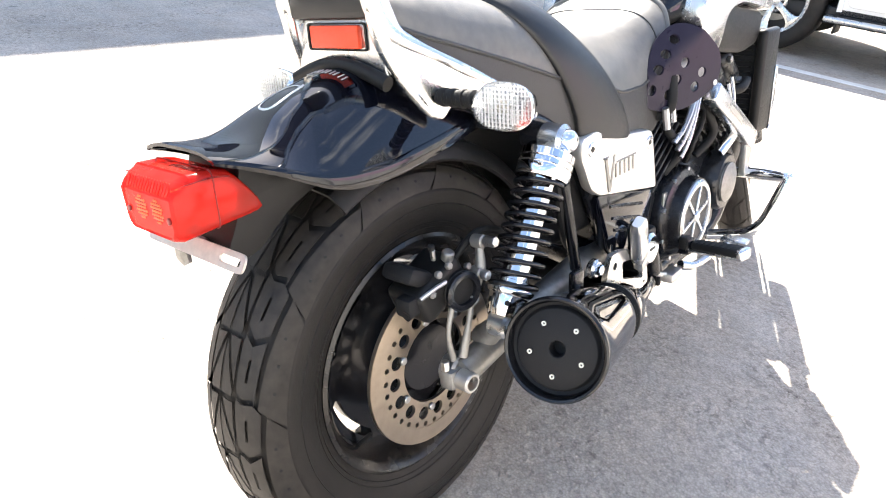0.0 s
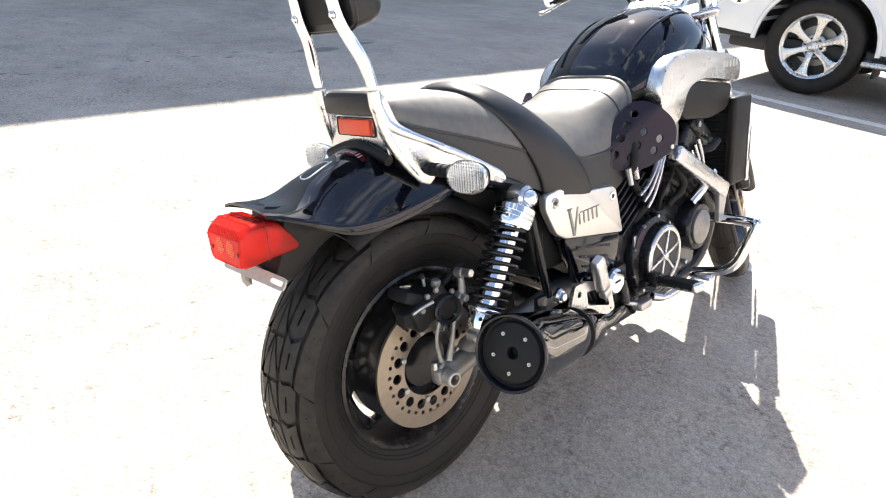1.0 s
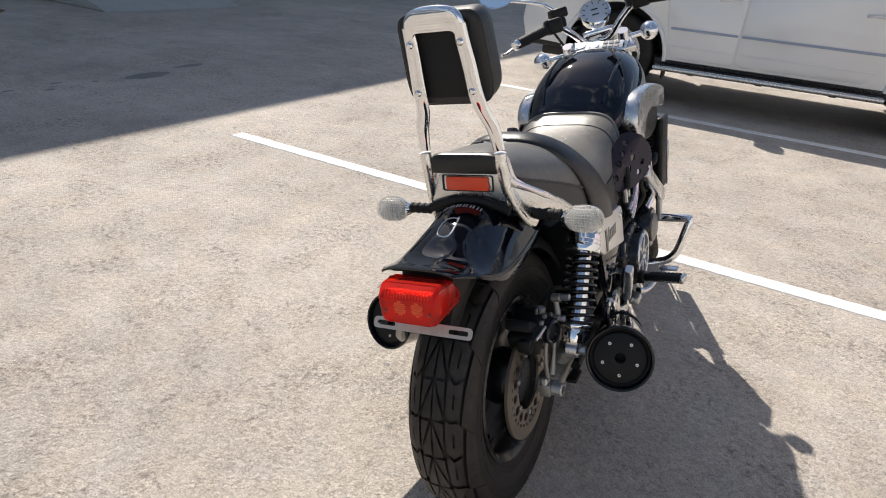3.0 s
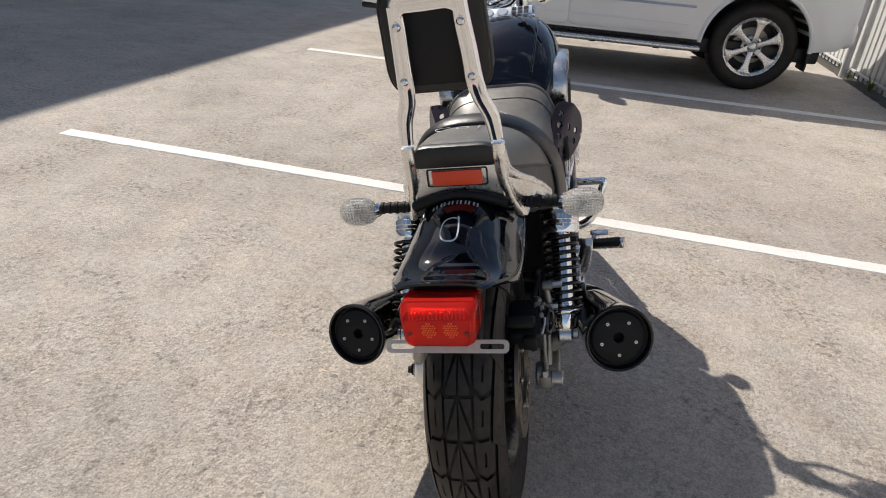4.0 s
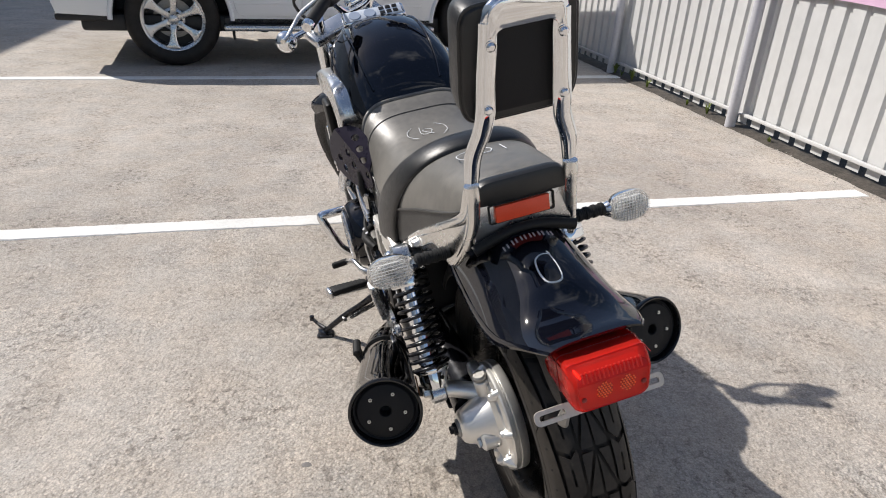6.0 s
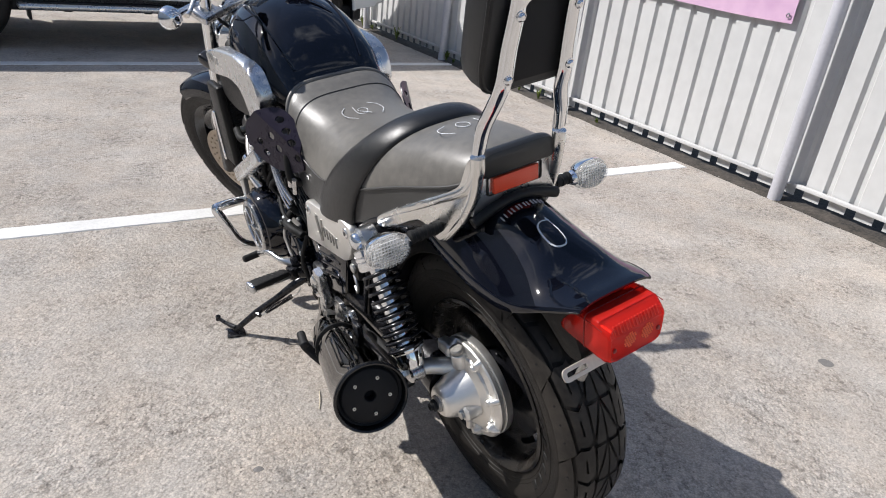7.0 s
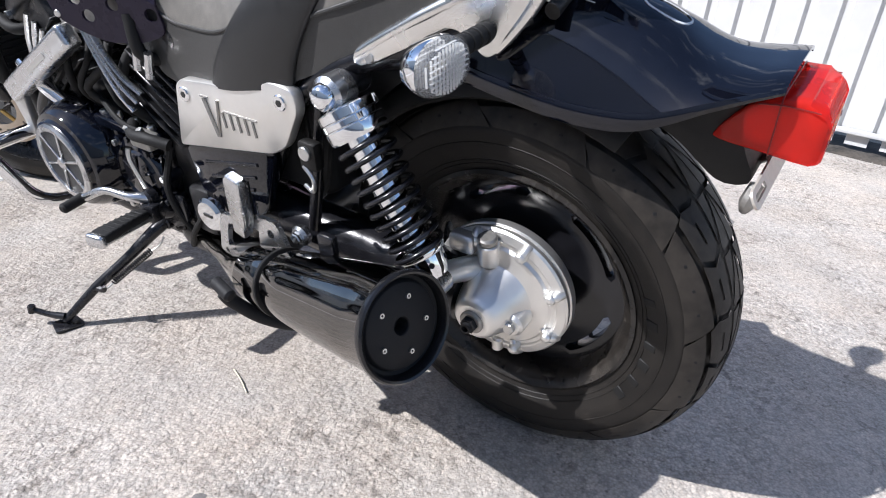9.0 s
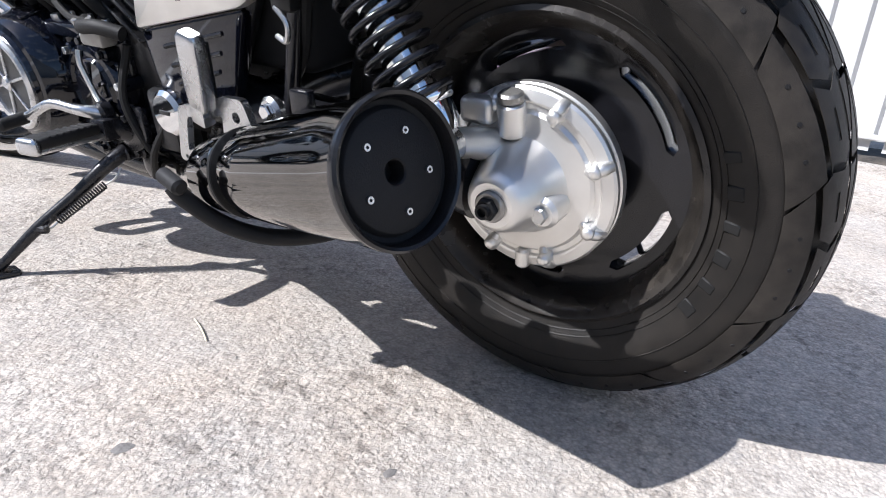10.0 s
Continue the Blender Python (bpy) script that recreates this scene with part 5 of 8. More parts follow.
def fender():
    """Domed guard with a hard crease along its flank, a short skirt below it and a flat kicked-up tail."""
    secs = []
    for y in np.linspace(0.16, -0.306, 60):
        _, w, zc, zt, n, sk = interp_rows(FENDER, [y])[0]
        row = [V((-w - 0.003, y, zc - sk)), V((-w - 0.0045, y, zc - sk * 0.5)), V((-w - 0.0035, y, zc - 0.003)), V((-w - 0.001, y, zc + 0.0005))]
        for k in range(1, 40):
            x = -w * math.cos(math.pi * k / 40)
            row.append(on_fender(y, x))
        row += [V((w + 0.001, y, zc + 0.0005)), V((w + 0.0035, y, zc - 0.003)), V((w + 0.0045, y, zc - sk * 0.5)), V((w + 0.003, y, zc - sk))]
        secs.append(row)
    f = part("rear_fender", shell(secs, 0.004), GLOSS, bike, "gloss black rear fender with a chalk loop", 34)
    # chalk loop and the word on top, the word as plain bars
    loop = [(-0.130, 0.012), (-0.128, -0.004), (-0.137, -0.017), (-0.162, -0.021), (-0.180, -0.015), (-0.184, 0.002), (-0.176, 0.011), (-0.155, 0.0125), (-0.132, 0.010), (-0.124, 0.0085)]
    part("chalk_loop", bm_tube([on_fender(y, x, 0.0006) for y, x in loop], 0.0016, 6, 5, flat=0.5), CHALK, f, "white chalk loop")
    for k in range(12):
        x = -0.048 + k * 0.0080 - 0.0012 * (k % 2)
        p, q = on_fender(-0.074, x), on_fender(-0.086, x)
        m = Matrix.Translation((p + q) / 2) @ Matrix.Rotation(math.atan2((q - p).z, (q - p).y) + math.pi, 4, "X")
        part("badge_bar", bm_box((0, 0, 0.0004), (0.0030, 0.0115, 0.0010), 0.0003, m, 1), DECAL, f)
    # dull guard under the fender that carries the tail lamp
    o = [(0.02, 0.690), (-0.14, 0.690), (-0.262, 0.712), (-0.268, 0.690), (-0.278, 0.640), (-0.302, 0.600), (-0.262, 0.590), (-0.205, 0.635), (-0.10, 0.676)]
    g = part("mudguard_tail", bm_plate(rounded(o, 0.02, 3), 0.112, at_x(-0.056), bev=0.010), PLASTIC, bike, "dull black inner mudguard")
    # inner guard that follows the tyre
    secs = []
    for k in range(25):
        a = radians(35 + 82 * k / 24)
        rr = 0.348 + 0.012 * (k / 24)
        cc = REAR + V((0, math.cos(a) * rr, math.sin(a) * rr))
        n = V((0, math.cos(a), math.sin(a)))
        prof = [(-0.094, -0.032), (-0.092, -0.020), (-0.080, -0.004), (-0.045, 0.004), (0, 0.006), (0.045, 0.004), (0.080, -0.004), (0.092, -0.020), (0.094, -0.032)]
        ring = [cc + V((x, 0, 0)) + n * h for x, h in prof]
        ring += [cc + V((x * 0.96, 0, 0)) + n * (h - 0.004) for x, h in reversed(prof)]
        secs.append(ring)
    part("inner_guard", bm_loft(secs), PLASTIC, g)


def tail_lamp():
    # lens lofted from the mount back to its face
    def sec(y, wt, wb, za, zb, r):
        return [V((x, y, z)) for x, z in rounded([(-wb, za), (wb, za), (wt, zb), (-wt, zb)], r, 5)]
    prof = [(-0.244, 0.057, 0.056, 0.6475, 0.6520, 0.002), (-0.250, 0.060, 0.059, 0.6455, 0.6640, 0.004), (-0.262, 0.0625, 0.0610, 0.6440, 0.6800, 0.006), (-0.276, 0.0638, 0.0620, 0.6425, 0.6970, 0.008), (-0.284, 0.0642, 0.0622, 0.6415, 0.7040, 0.010),
            (-0.300, 0.0645, 0.0622, 0.6395, 0.7075, 0.011), (-0.330, 0.0645, 0.0612, 0.6355, 0.7085, 0.013), (-0.344, 0.0640, 0.0600, 0.6335, 0.7065, 0.015), (-0.3515, 0.0610, 0.0565, 0.6350, 0.7025, 0.016), (-0.3545, 0.0575, 0.0530, 0.6375, 0.6990, 0.015), (-0.3530, 0.0550, 0.0505, 0.6395, 0.6970, 0.013)]
    bm = bm_loft([sec(*p) for p in prof])
    # the upper third of the face leans forward
    bmesh.ops.bisect_plane(bm, geom=bm.verts[:] + bm.edges[:] + bm.faces[:], plane_co=(0, 0, 0.6840), plane_no=(0, 0, 1))
    for v in bm.verts:
        if v.co.y < -0.335:
            v.co.y += 0.55 * max(0.0, v.co.z - 0.6840)
    t = part("tail_lamp", bm, RED, bike, "red plastic tail lamp lens", 24)
    # bright shell inside the lens, stepped behind the face
    inner = [sec(-0.262, 0.054, 0.052, 0.650, 0.672, 0.005), sec(-0.284, 0.058, 0.056, 0.648, 0.696, 0.008), sec(-0.318, 0.0590, 0.0560, 0.644, 0.7010, 0.010), sec(-0.320, 0.0540, 0.0500, 0.648, 0.6950, 0.010), sec(-0.346, 0.0520, 0.0480, 0.643, 0.6930, 0.010)]
    part("reflector_shell", bm_loft(inner), LAMP_SHELL, t, "", 30)
    for k in range(15):
        m = Matrix.Translation((-0.0455 + k * 0.0065, -0.3490, 0.6920)) @ Matrix.Rotation(radians(-29), 4, "X")
        part("lens_flute", bm_box((0, 0, 0.002), (0.0034, 0.0018, 0.0165), 0.0007, m, 1), RED_FLUTE, t)
    # moulded seams: one round the lens, one along each upper edge
    ring = sec(-0.304, 0.0647, 0.0624, 0.6388, 0.7080, 0.011)
    part("lens_seam", bm_tube(ring, 0.0009, 6, closed=True), RED_SEAM, t)
    for q in (-1, 1):
        part("lens_seam", bm_tube([(q * 0.0646, -0.283, 0.6970), (q * 0.0650, -0.310, 0.7000), (q * 0.0648, -0.342, 0.6985)], 0.0008, 6, 3), RED_SEAM, t)
    # two patches of reflector cells inside the face
    for cx in (-0.0146, 0.0222):
        bm = bmesh.new()
        for i in range(-3, 4):
            for j in range(-3, 4):
                x, z = (i + 0.5 * (j % 2)) * 0.0044, j * 0.0042
                if math.hypot(x, z) < 0.0128:
                    bm_lathe([(0.0, 0.0017), (0.0013, 0.0011), (0.0019, 0.0)], frame_to((cx + x, -0.3534, 0.6670 + z), (0, -1, 0)), 6, bm)
        part("reflector_cell", bm, RED_REFLECT, t)
    for x in (-0.047, 0.047):
        part("lens_screw", bm_cyl((x, -0.3520, 0.660), (0, -1, 0.1), 0.0042, 0.0035, 10, 0.001), RED_SEAM, t)
    part("lamp_base", bm_box((0, -0.258, 0.667), (0.100, 0.026, 0.040), 0.008), PLASTIC, t)
    # plate bracket, its ends slotted
    def slot(cx):
        return rounded([(cx - 0.021, -0.0045), (cx + 0.021, -0.0045), (cx + 0.021, 0.0045), (cx - 0.021, 0.0045)], 0.0044, 4)
    o = rounded([(-0.108, -0.0115), (0.108, -0.0115), (0.108, 0.0115), (-0.108, 0.0115)], 0.010, 5)
    m = Matrix.Translation((0, -0.308, 0.606)) @ Matrix.Rotation(radians(-30), 4, "X") @ XZ
    b = part("plate_bracket", bm_plate(o, 0.003, m, [slot(-0.079), slot(0.079)]), BARE, bike, "bare slotted steel plate bracket", 30)
    part("bracket_stay", bm_tube([(0, -0.30, 0.612), (0, -0.28, 0.60), (0, -0.25, 0.615)], 0.012, 10, 3, flat=0.4), DIRTY_CAST, b)
    part("stay_tip", bm_tube([(-0.052, -0.302, 0.600), (-0.058, -0.298, 0.578), (-0.054, -0.296, 0.565)], [0.008, 0.010, 0.006], 8, 3), DIRTY_CAST, b)


def indicator(s, y=0.002, z=0.738, x0=0.118, name="rear_indicator", parent=None):
    parent = parent or bike
    c = V((s * 0.234, y, z))
    # oval housing along y: lens behind, chrome cup ahead
    def oval(yy, a, b):
        return [V((c.x + a * math.copysign(abs(math.cos(q)) ** 0.84, math.cos(q)), yy, c.z + b * math.copysign(abs(math.sin(q)) ** 0.84, math.sin(q)))) for q in [2 * math.pi * k / 36 for k in range(36)]]
    cup = bm_loft([oval(y + 0.036, 0.008, 0.006), oval(y + 0.034, 0.020, 0.014), oval(y + 0.025, 0.034, 0.023), oval(y + 0.010, 0.0405, 0.0290), oval(y + 0.004, 0.0425, 0.0305), oval(y + 0.001, 0.0425, 0.0305)])
    b = part(name, cup, CHROME, parent, "chrome turn signal with a clear lens")
    part("lens", bm_loft([oval(y + 0.001, 0.0415, 0.0295), oval(y - 0.007, 0.0410, 0.0290), oval(y - 0.014, 0.0375, 0.0262), oval(y - 0.0195, 0.030, 0.0205), oval(y - 0.0215, 0.018, 0.012)]), CLEAR, b, "clear ribbed lens", 50)
    bm = bmesh.new()
    for k in range(-6, 7):
        e = math.sqrt(max(0.0, 1 - (k * 0.0058 / 0.0385) ** 2))
        bm_box((c.x + k * 0.0058, y - 0.004 - 0.0105 * e, c.z), (0.0009, 0.003, 0.050 * e), 0.0003, None, 1, bm)
    for k in range(-4, 5):
        e = math.sqrt(max(0.0, 1 - (k * 0.0058 / 0.0275) ** 2))
        bm_box((c.x, y - 0.004 - 0.0095 * e, c.z + k * 0.0058), (0.070 * e, 0.003, 0.0009), 0.0003, None, 1, bm)
    part("lens_rib", bm, RIB_GLASS, b)
    part("bulb", bm_lathe([(0, 0), (0.007, 0.004), (0.009, 0.012), (0.006, 0.02), (0.0, 0.023)], frame_to((c.x, y + 0.012, c.z), (0, -1, 0)), 14), BULB, b)
    part("reflector_bowl", bm_loft([oval(y + 0.0025, 0.0380, 0.0262), oval(y + 0.006, 0.030, 0.020), oval(y + 0.016, 0.020, 0.014), oval(y + 0.024, 0.010, 0.007), oval(y + 0.026, 0.003, 0.002)], True, False), CHROME, b)
    part("collar", bm_cyl((c.x - s * 0.036, y + 0.008, z), (-s, 0, 0), 0.016, 0.014, 20, 0.003, r2=0.0125), CHROME, b)
    bm = bmesh.new()
    for k in range(8):
        bm_cyl((s * (x0 + 0.006 * k * 1.3 + 0.004), y + 0.008, z + 0.004), (s, 0, 0), 0.0128 if k % 2 else 0.0112, 0.0078, 16, 0.001, bm)
    part("rubber_stalk", bm, RUBBER, b)


def seat():
    N = 40
    def sec(r):
        yf, yt, w, zb, zt, n = r
        return arch(yf, w, zb, zt, n, N, lean=yt - yf)
    def fine(rows, m):
        k = [(i, *r) for i, r in enumerate(rows)]
        return [sec(v[1:]) for v in interp_rows(k, np.linspace(0, len(rows) - 1, m))]
    pas = fine([(-0.040, -0.052, 0.086, 0.800, 0.872, 3.4), (-0.030, -0.045, 0.098, 0.790, 0.884, 3.2), (0.0, -0.020, 0.112, 0.768, 0.888, 3.0), (0.07, 0.030, 0.128, 0.735, 0.886, 2.9), (0.16, 0.085, 0.142, 0.698, 0.880, 2.8), (0.25, 0.135, 0.160, 0.660, 0.872, 2.7), (0.302, 0.165, 0.168, 0.637, 0.866, 2.7)], 26)
    band = fine([(0.296, 0.160, 0.166, 0.637, 0.862, 2.7), (0.302, 0.165, 0.178, 0.630, 0.874, 2.6), (0.355, 0.195, 0.188, 0.622, 0.882, 2.5), (0.415, 0.232, 0.190, 0.610, 0.876, 2.5), (0.462, 0.268, 0.184, 0.604, 0.852, 2.6), (0.466, 0.272, 0.176, 0.604, 0.842, 2.7)], 20)
    rider = fine([(0.460, 0.266, 0.176, 0.602, 0.846, 2.7), (0.475, 0.305, 0.176, 0.600, 0.822, 2.7), (0.50, 0.37, 0.173, 0.594, 0.802, 2.8), (0.54, 0.45, 0.169, 0.588, 0.793, 3.0), (0.58, 0.54, 0.163, 0.580, 0.795, 3.2), (0.612, 0.625, 0.164, 0.590, 0.812, 3.8), (0.632, 0.675, 0.163, 0.612, 0.832, 4.2), (0.645, 0.700, 0.158, 0.640, 0.838, 4.2)], 24)
    s = part("passenger_seat", bm_loft([q[4:-4] for q in pas], False, False), VINYL, bike, "worn grey vinyl pillion seat", 60)
    def skirt(secs, parent):
        for sl in (slice(0, 5), slice(-5, None)):
            part("skirt", bm_loft([q[sl] for q in secs], False, False), VINYL_DARK, parent, angle=60)
    skirt(pas, s)
    for i in (4, -5):
        out = [q[i] + V((math.copysign(0.001, q[i].x), 0, 0.0)) for q in pas]
        part("piping", bm_tube(out, 0.0030, 8), VINYL_DARK, s)
    part("seat_end", bm_loft([pas[0], [p + V((0, -0.003, 0)) for p in pas[0]]], True, True), VINYL_BLACK, s)
    # soft black bolster across the back of the pillion, above the tail panel
    o = rounded([(-0.083, 0.846), (0.083, 0.846), (0.078, 0.884), (0.060, 0.891), (-0.060, 0.891), (-0.078, 0.884)], 0.014, 4)
    part("end_bolster", bm_plate(o, 0.028, Matrix.Translation((0, -0.040, 0)) @ XZ, bev=0.009), VINYL_BLACK, s)
    part("seat_band", bm_loft(band, False, False), VINYL_BLACK, bike, "padded black vinyl lumbar band", 60)
    r = part("rider_seat", bm_loft([q[4:-4] for q in rider], False, False), VINYL, bike, "worn grey vinyl rider seat", 60)
    skirt(rider, r)
    for i in (4, -5):
        out = [q[i] + V((math.copysign(0.001, q[i].x), 0, 0.0)) for q in rider]
        part("piping", bm_tube(out, 0.0030, 8), VINYL_DARK, r)
    part("front_lip", bm_tube([p for p in rider[-1]], 0.0065, 10), VINYL, r)
    # seam over the nose of the rider seat
    part("seam", bm_tube([p + V((0, 0, 0.0006)) for p in rider[-7][4:-4]], 0.0017, 6), VINYL_DARK, r)
    part("seam", bm_tube([p + V((0, 0, 0.0006)) for p in pas[2][5:-5]], 0.0022, 6), VINYL_DARK, s)
    # chalk figures, drawn on the vinyl
    def drape(secs_z, pts):
        return [V((x, y, secs_z(x, y))) for x, y in pts]
    def top_p(x, y):
        return 0.8885 - 0.2 * abs(x) ** 2.2 - max(0, y - 0.03) * 0.11
    strokes = [[(0.028, 0.070), (0.028, 0.108)], [(-0.012, 0.076), (-0.020, 0.094), (-0.008, 0.110), (0.006, 0.096), (0.0, 0.078), (-0.012, 0.076)], [(-0.046, 0.058), (-0.062, 0.078), (-0.058, 0.100), (-0.036, 0.112)]]
    for k in strokes:
        part("chalk_stroke", bm_tube(drape(top_p, k), 0.0009, 6, 5, flat=0.6), CHALK, s, "white chalk figure")
    def top_r(x, y):
        return 0.7955 + 0.22 * max(0, y - 0.53) ** 1.2 - 0.2 * abs(x) ** 2.2
    ring = [[(-0.045, 0.475), (-0.062, 0.500), (-0.060, 0.535), (-0.044, 0.555)], [(0.018, 0.475), (0.034, 0.500), (0.034, 0.535), (0.016, 0.555)], [(-0.026, 0.548), (-0.030, 0.505), (-0.012, 0.498), (0.0, 0.520), (-0.012, 0.535), (-0.022, 0.522), (-0.002, 0.490)]]
    for k in ring:
        part("chalk_stroke", bm_tube(drape(top_r, k), 0.0008, 6, 5, flat=0.6), CHALK, r)


def tail_panel():
    """Silver panel under the pillion with its red reflector."""
    o = [(-0.090, 0.775)] + [(-0.086 + 0.172 * k / 12, 0.777 + 0.020 * math.sin(math.pi * k / 12)) for k in range(13)] + [(0.090, 0.775), (0.084, 0.852), (-0.084, 0.852)]
    p = part("tail_panel", bm_plate(o, 0.020, Matrix.Translation((0, -0.032, 0)) @ XZ, bev=0.004), BRUSHED, bike, "silver tail panel")
    part("reflector_frame", bm_plate(rounded([(-0.060, 0.806), (0.060, 0.806), (0.060, 0.842), (-0.060, 0.842)], 0.005, 3), 0.003, Matrix.Translation((0, -0.0515, 0)) @ XZ, [rounded([(-0.057, 0.808), (0.057, 0.808), (0.057, 0.840), (-0.057, 0.840)], 0.004, 3)]), PLASTIC, p)
    # dark gap under the panel drawn as a black band, which hides the reflector
    part("panel_gap_band", bm_tube([(-0.094 + 0.188 * k / 16, -0.0555, 0.766 + 0.022 * math.sin(math.pi * k / 16)) for k in range(17)], 0.0095, 12, flat=1.1), PLASTIC, p, "black band in the dark gap above the fender")
    part("red_reflector", bm_box((0, -0.0555, 0.824), (0.098, 0.008, 0.030), 0.002), RED_PANEL, p, "red reflector")
    for s in (-1, 1):
        part("side_cheek", bm_plate(rounded([(-0.035, 0.775), (0.075, 0.735), (0.085, 0.78), (-0.035, 0.850)], 0.01, 3), 0.006, at_x(s * 0.088 - 0.003), bev=0.001), BRUSHED, p)


def backrest():
    """Chrome sissy bar with a padded rest, on cast alloy grab rails."""
    half = [(0.056, -0.030, 0.715), (0.092, -0.040, 0.800), (0.090, -0.052, 0.850), (0.085, -0.066, 0.900), (0.080, -0.076, 0.945), (0.066, -0.090, 0.985), (0.061, -0.105, 1.020), (0.058, -0.116, 1.070), (0.0545, -0.129, 1.118), (0.054, -0.137, 1.150), (0.046, -0.141, 1.166), (0.028, -0.143, 1.173), (0.0, -0.144, 1.175)]
    full = half[3:] + [(-x, y, z) for x, y, z in reversed(half[3:-1])]
    b = part("sissy_bar", bm_tube(full, 0.0105, 14, 5, flat=0.85), CHROME, bike, "polished chrome backrest hoop")
    # flat chrome header of the hoop
    hd = rounded([(-0.060, 1.128), (-0.046, 1.128), (-0.040, 1.140), (0.040, 1.140), (0.046, 1.128), (0.060, 1.128), (0.056, 1.168), (0.040, 1.180), (-0.040, 1.180), (-0.056, 1.168)], 0.008, 3)
    m = Matrix.Translation((0, -0.132, 0)) @ Matrix.Translation((0, 0, 1.15)) @ Matrix.Rotation(radians(14), 4, "X") @ Matrix.Translation((0, 0, -1.15)) @ XZ
    part("header", bm_plate(hd, 0.016, m, bev=0.006), CHROME, b)
    # flat straps down the uprights
    for s in (-1, 1):
        pts = [(s * x, y - 0.003, z) for x, y, z in half[3:10]]
        part("strap", bm_tube(pts, [0.0125, 0.0150, 0.0155, 0.0155, 0.0150, 0.0145, 0.0130], 14, 4, flat=0.55, up=(0, 1, 0)), CHROME, b)
        for x, y, z in ((0.0535, -0.134, 1.117), (0.0595, -0.111, 1.024)):
            bm = bm_lathe([(0, 0.005), (0.004, 0.005), (0.0065, 0.003), (0.0072, 0.0)], frame_to((s * x, y - 0.006, z), (0, -1, -0.2)), 16)
            bm_lathe([(0.0072, 0.0), (0.0085, 0.0), (0.0085, 0.001), (0.0072, 0.001)], frame_to((s * x, y - 0.0065, z), (0, -1, -0.2)), 16, bm)
            part("dome_bolt", bm, CHROME, b)
        for z in (0.822, 0.852):
            part("mount_bolt", bm_cyl((s * 0.092, -0.049 + (0.852 - z) * 0.3, z), (-s, 0, 0), 0.006, 0.016, 6, 0.001), BOLT, b)
        # cast grab rail: a leg down and an arm forward in one casting, with a raised rim round a thin web
        def rail(y, z):
            return V((s * (0.0865 + 0.43 * max(0, y + 0.06) - 0.24 * max(0, y - 0.05)), y, z))
        o = rounded([(0.186, 0.690), (0.180, 0.706), (0.120, 0.744), (0.060, 0.776), (0.005, 0.806), (-0.034, 0.834), (-0.052, 0.888), (-0.078, 0.890), (-0.073, 0.846), (-0.052, 0.790), (-0.024, 0.752), (-0.002, 0.716), (0.014, 0.708), (0.028, 0.728), (0.046, 0.744), (0.066, 0.740), (0.105, 0.714), (0.158, 0.688), (0.176, 0.682)], 0.010, 3)
        t = bm_plate(o, 0.0150, at_x(-0.0075), bev=0.0045)
        bmesh.ops.subdivide_edges(t, edges=[e for e in t.edges if e.calc_length() > 0.03], cuts=3)
        for v in t.verts:
            v.co.x += rail(v.co.y, 0).x
        # rounded bar along the upper edge, thick root of the leg, and the lower edge of the arm
        bm_tube([rail(-0.068, 0.893), rail(-0.064, 0.862), rail(-0.044, 0.828), rail(0.004, 0.799), rail(0.060, 0.768), rail(0.118, 0.736), rail(0.170, 0.704), rail(0.180, 0.694)], [0.0125, 0.0130, 0.0115, 0.0092, 0.0088, 0.0086, 0.0085, 0.0070], 16, 6, t)
        bm_tube([rail(-0.064, 0.862), rail(-0.054, 0.818), rail(-0.034, 0.772), rail(-0.010, 0.736), rail(0.004, 0.718)], [0.0125, 0.0115, 0.0095, 0.0080, 0.0060], 14, 6, t)
        bm_tube([rail(0.058, 0.746), rail(0.105, 0.723), rail(0.150, 0.698), rail(0.176, 0.688)], [0.0060, 0.0068, 0.0070, 0.0060], 12, 6, t)
        g = part("grab_rail", t, POLISHED, b, "cast polished alloy grab rail", 40)
        part("end_screw", bm_cyl((s * 0.158, 0.160, 0.696), (s, 0, 0.2), 0.0075, 0.005, 16, 0.001), BOLT, g)
    # pad with piped edge, and its dark back board
    m = Matrix.Translation((0, -0.080, 1.088)) @ Matrix.Rotation(radians(12.5), 4, "X")
    secs = []
    for yy, k in ((0.045, 0.80), (0.041, 0.90), (0.030, 0.97), (0.010, 1.0), (-0.014, 1.0), (-0.024, 0.985), (-0.028, 0.95)):
        secs.append([m @ V((x * k, yy, z * k)) for x, z in rounded([(-0.078, -0.088), (0.078, -0.088), (0.094, -0.060), (0.088, 0.090), (-0.088, 0.090), (-0.094, -0.060)], 0.028, 5)])
    p = part("back_pad", bm_loft(secs), VINYL_BLACK, b, "padded black vinyl backrest", 45)
    ring = [m @ V((x * 0.99, -0.022, z * 0.99)) for x, z in rounded([(-0.078, -0.088), (0.078, -0.088), (0.094, -0.060), (0.088, 0.090), (-0.088, 0.090), (-0.094, -0.060)], 0.028, 5)]
    part("pad_piping", bm_tube(ring, 0.0028, 8, closed=True), VINYL_BLACK, p)
    o = rounded([(-0.062, -0.072), (0.062, -0.072), (0.058, 0.070), (-0.058, 0.070)], 0.012, 4)
    part("back_board", bm_plate(o, 0.004, m @ Matrix.Translation((0, -0.0275, 0)) @ XZ, bev=0.001), DULL, p, "dark brown-black back board")


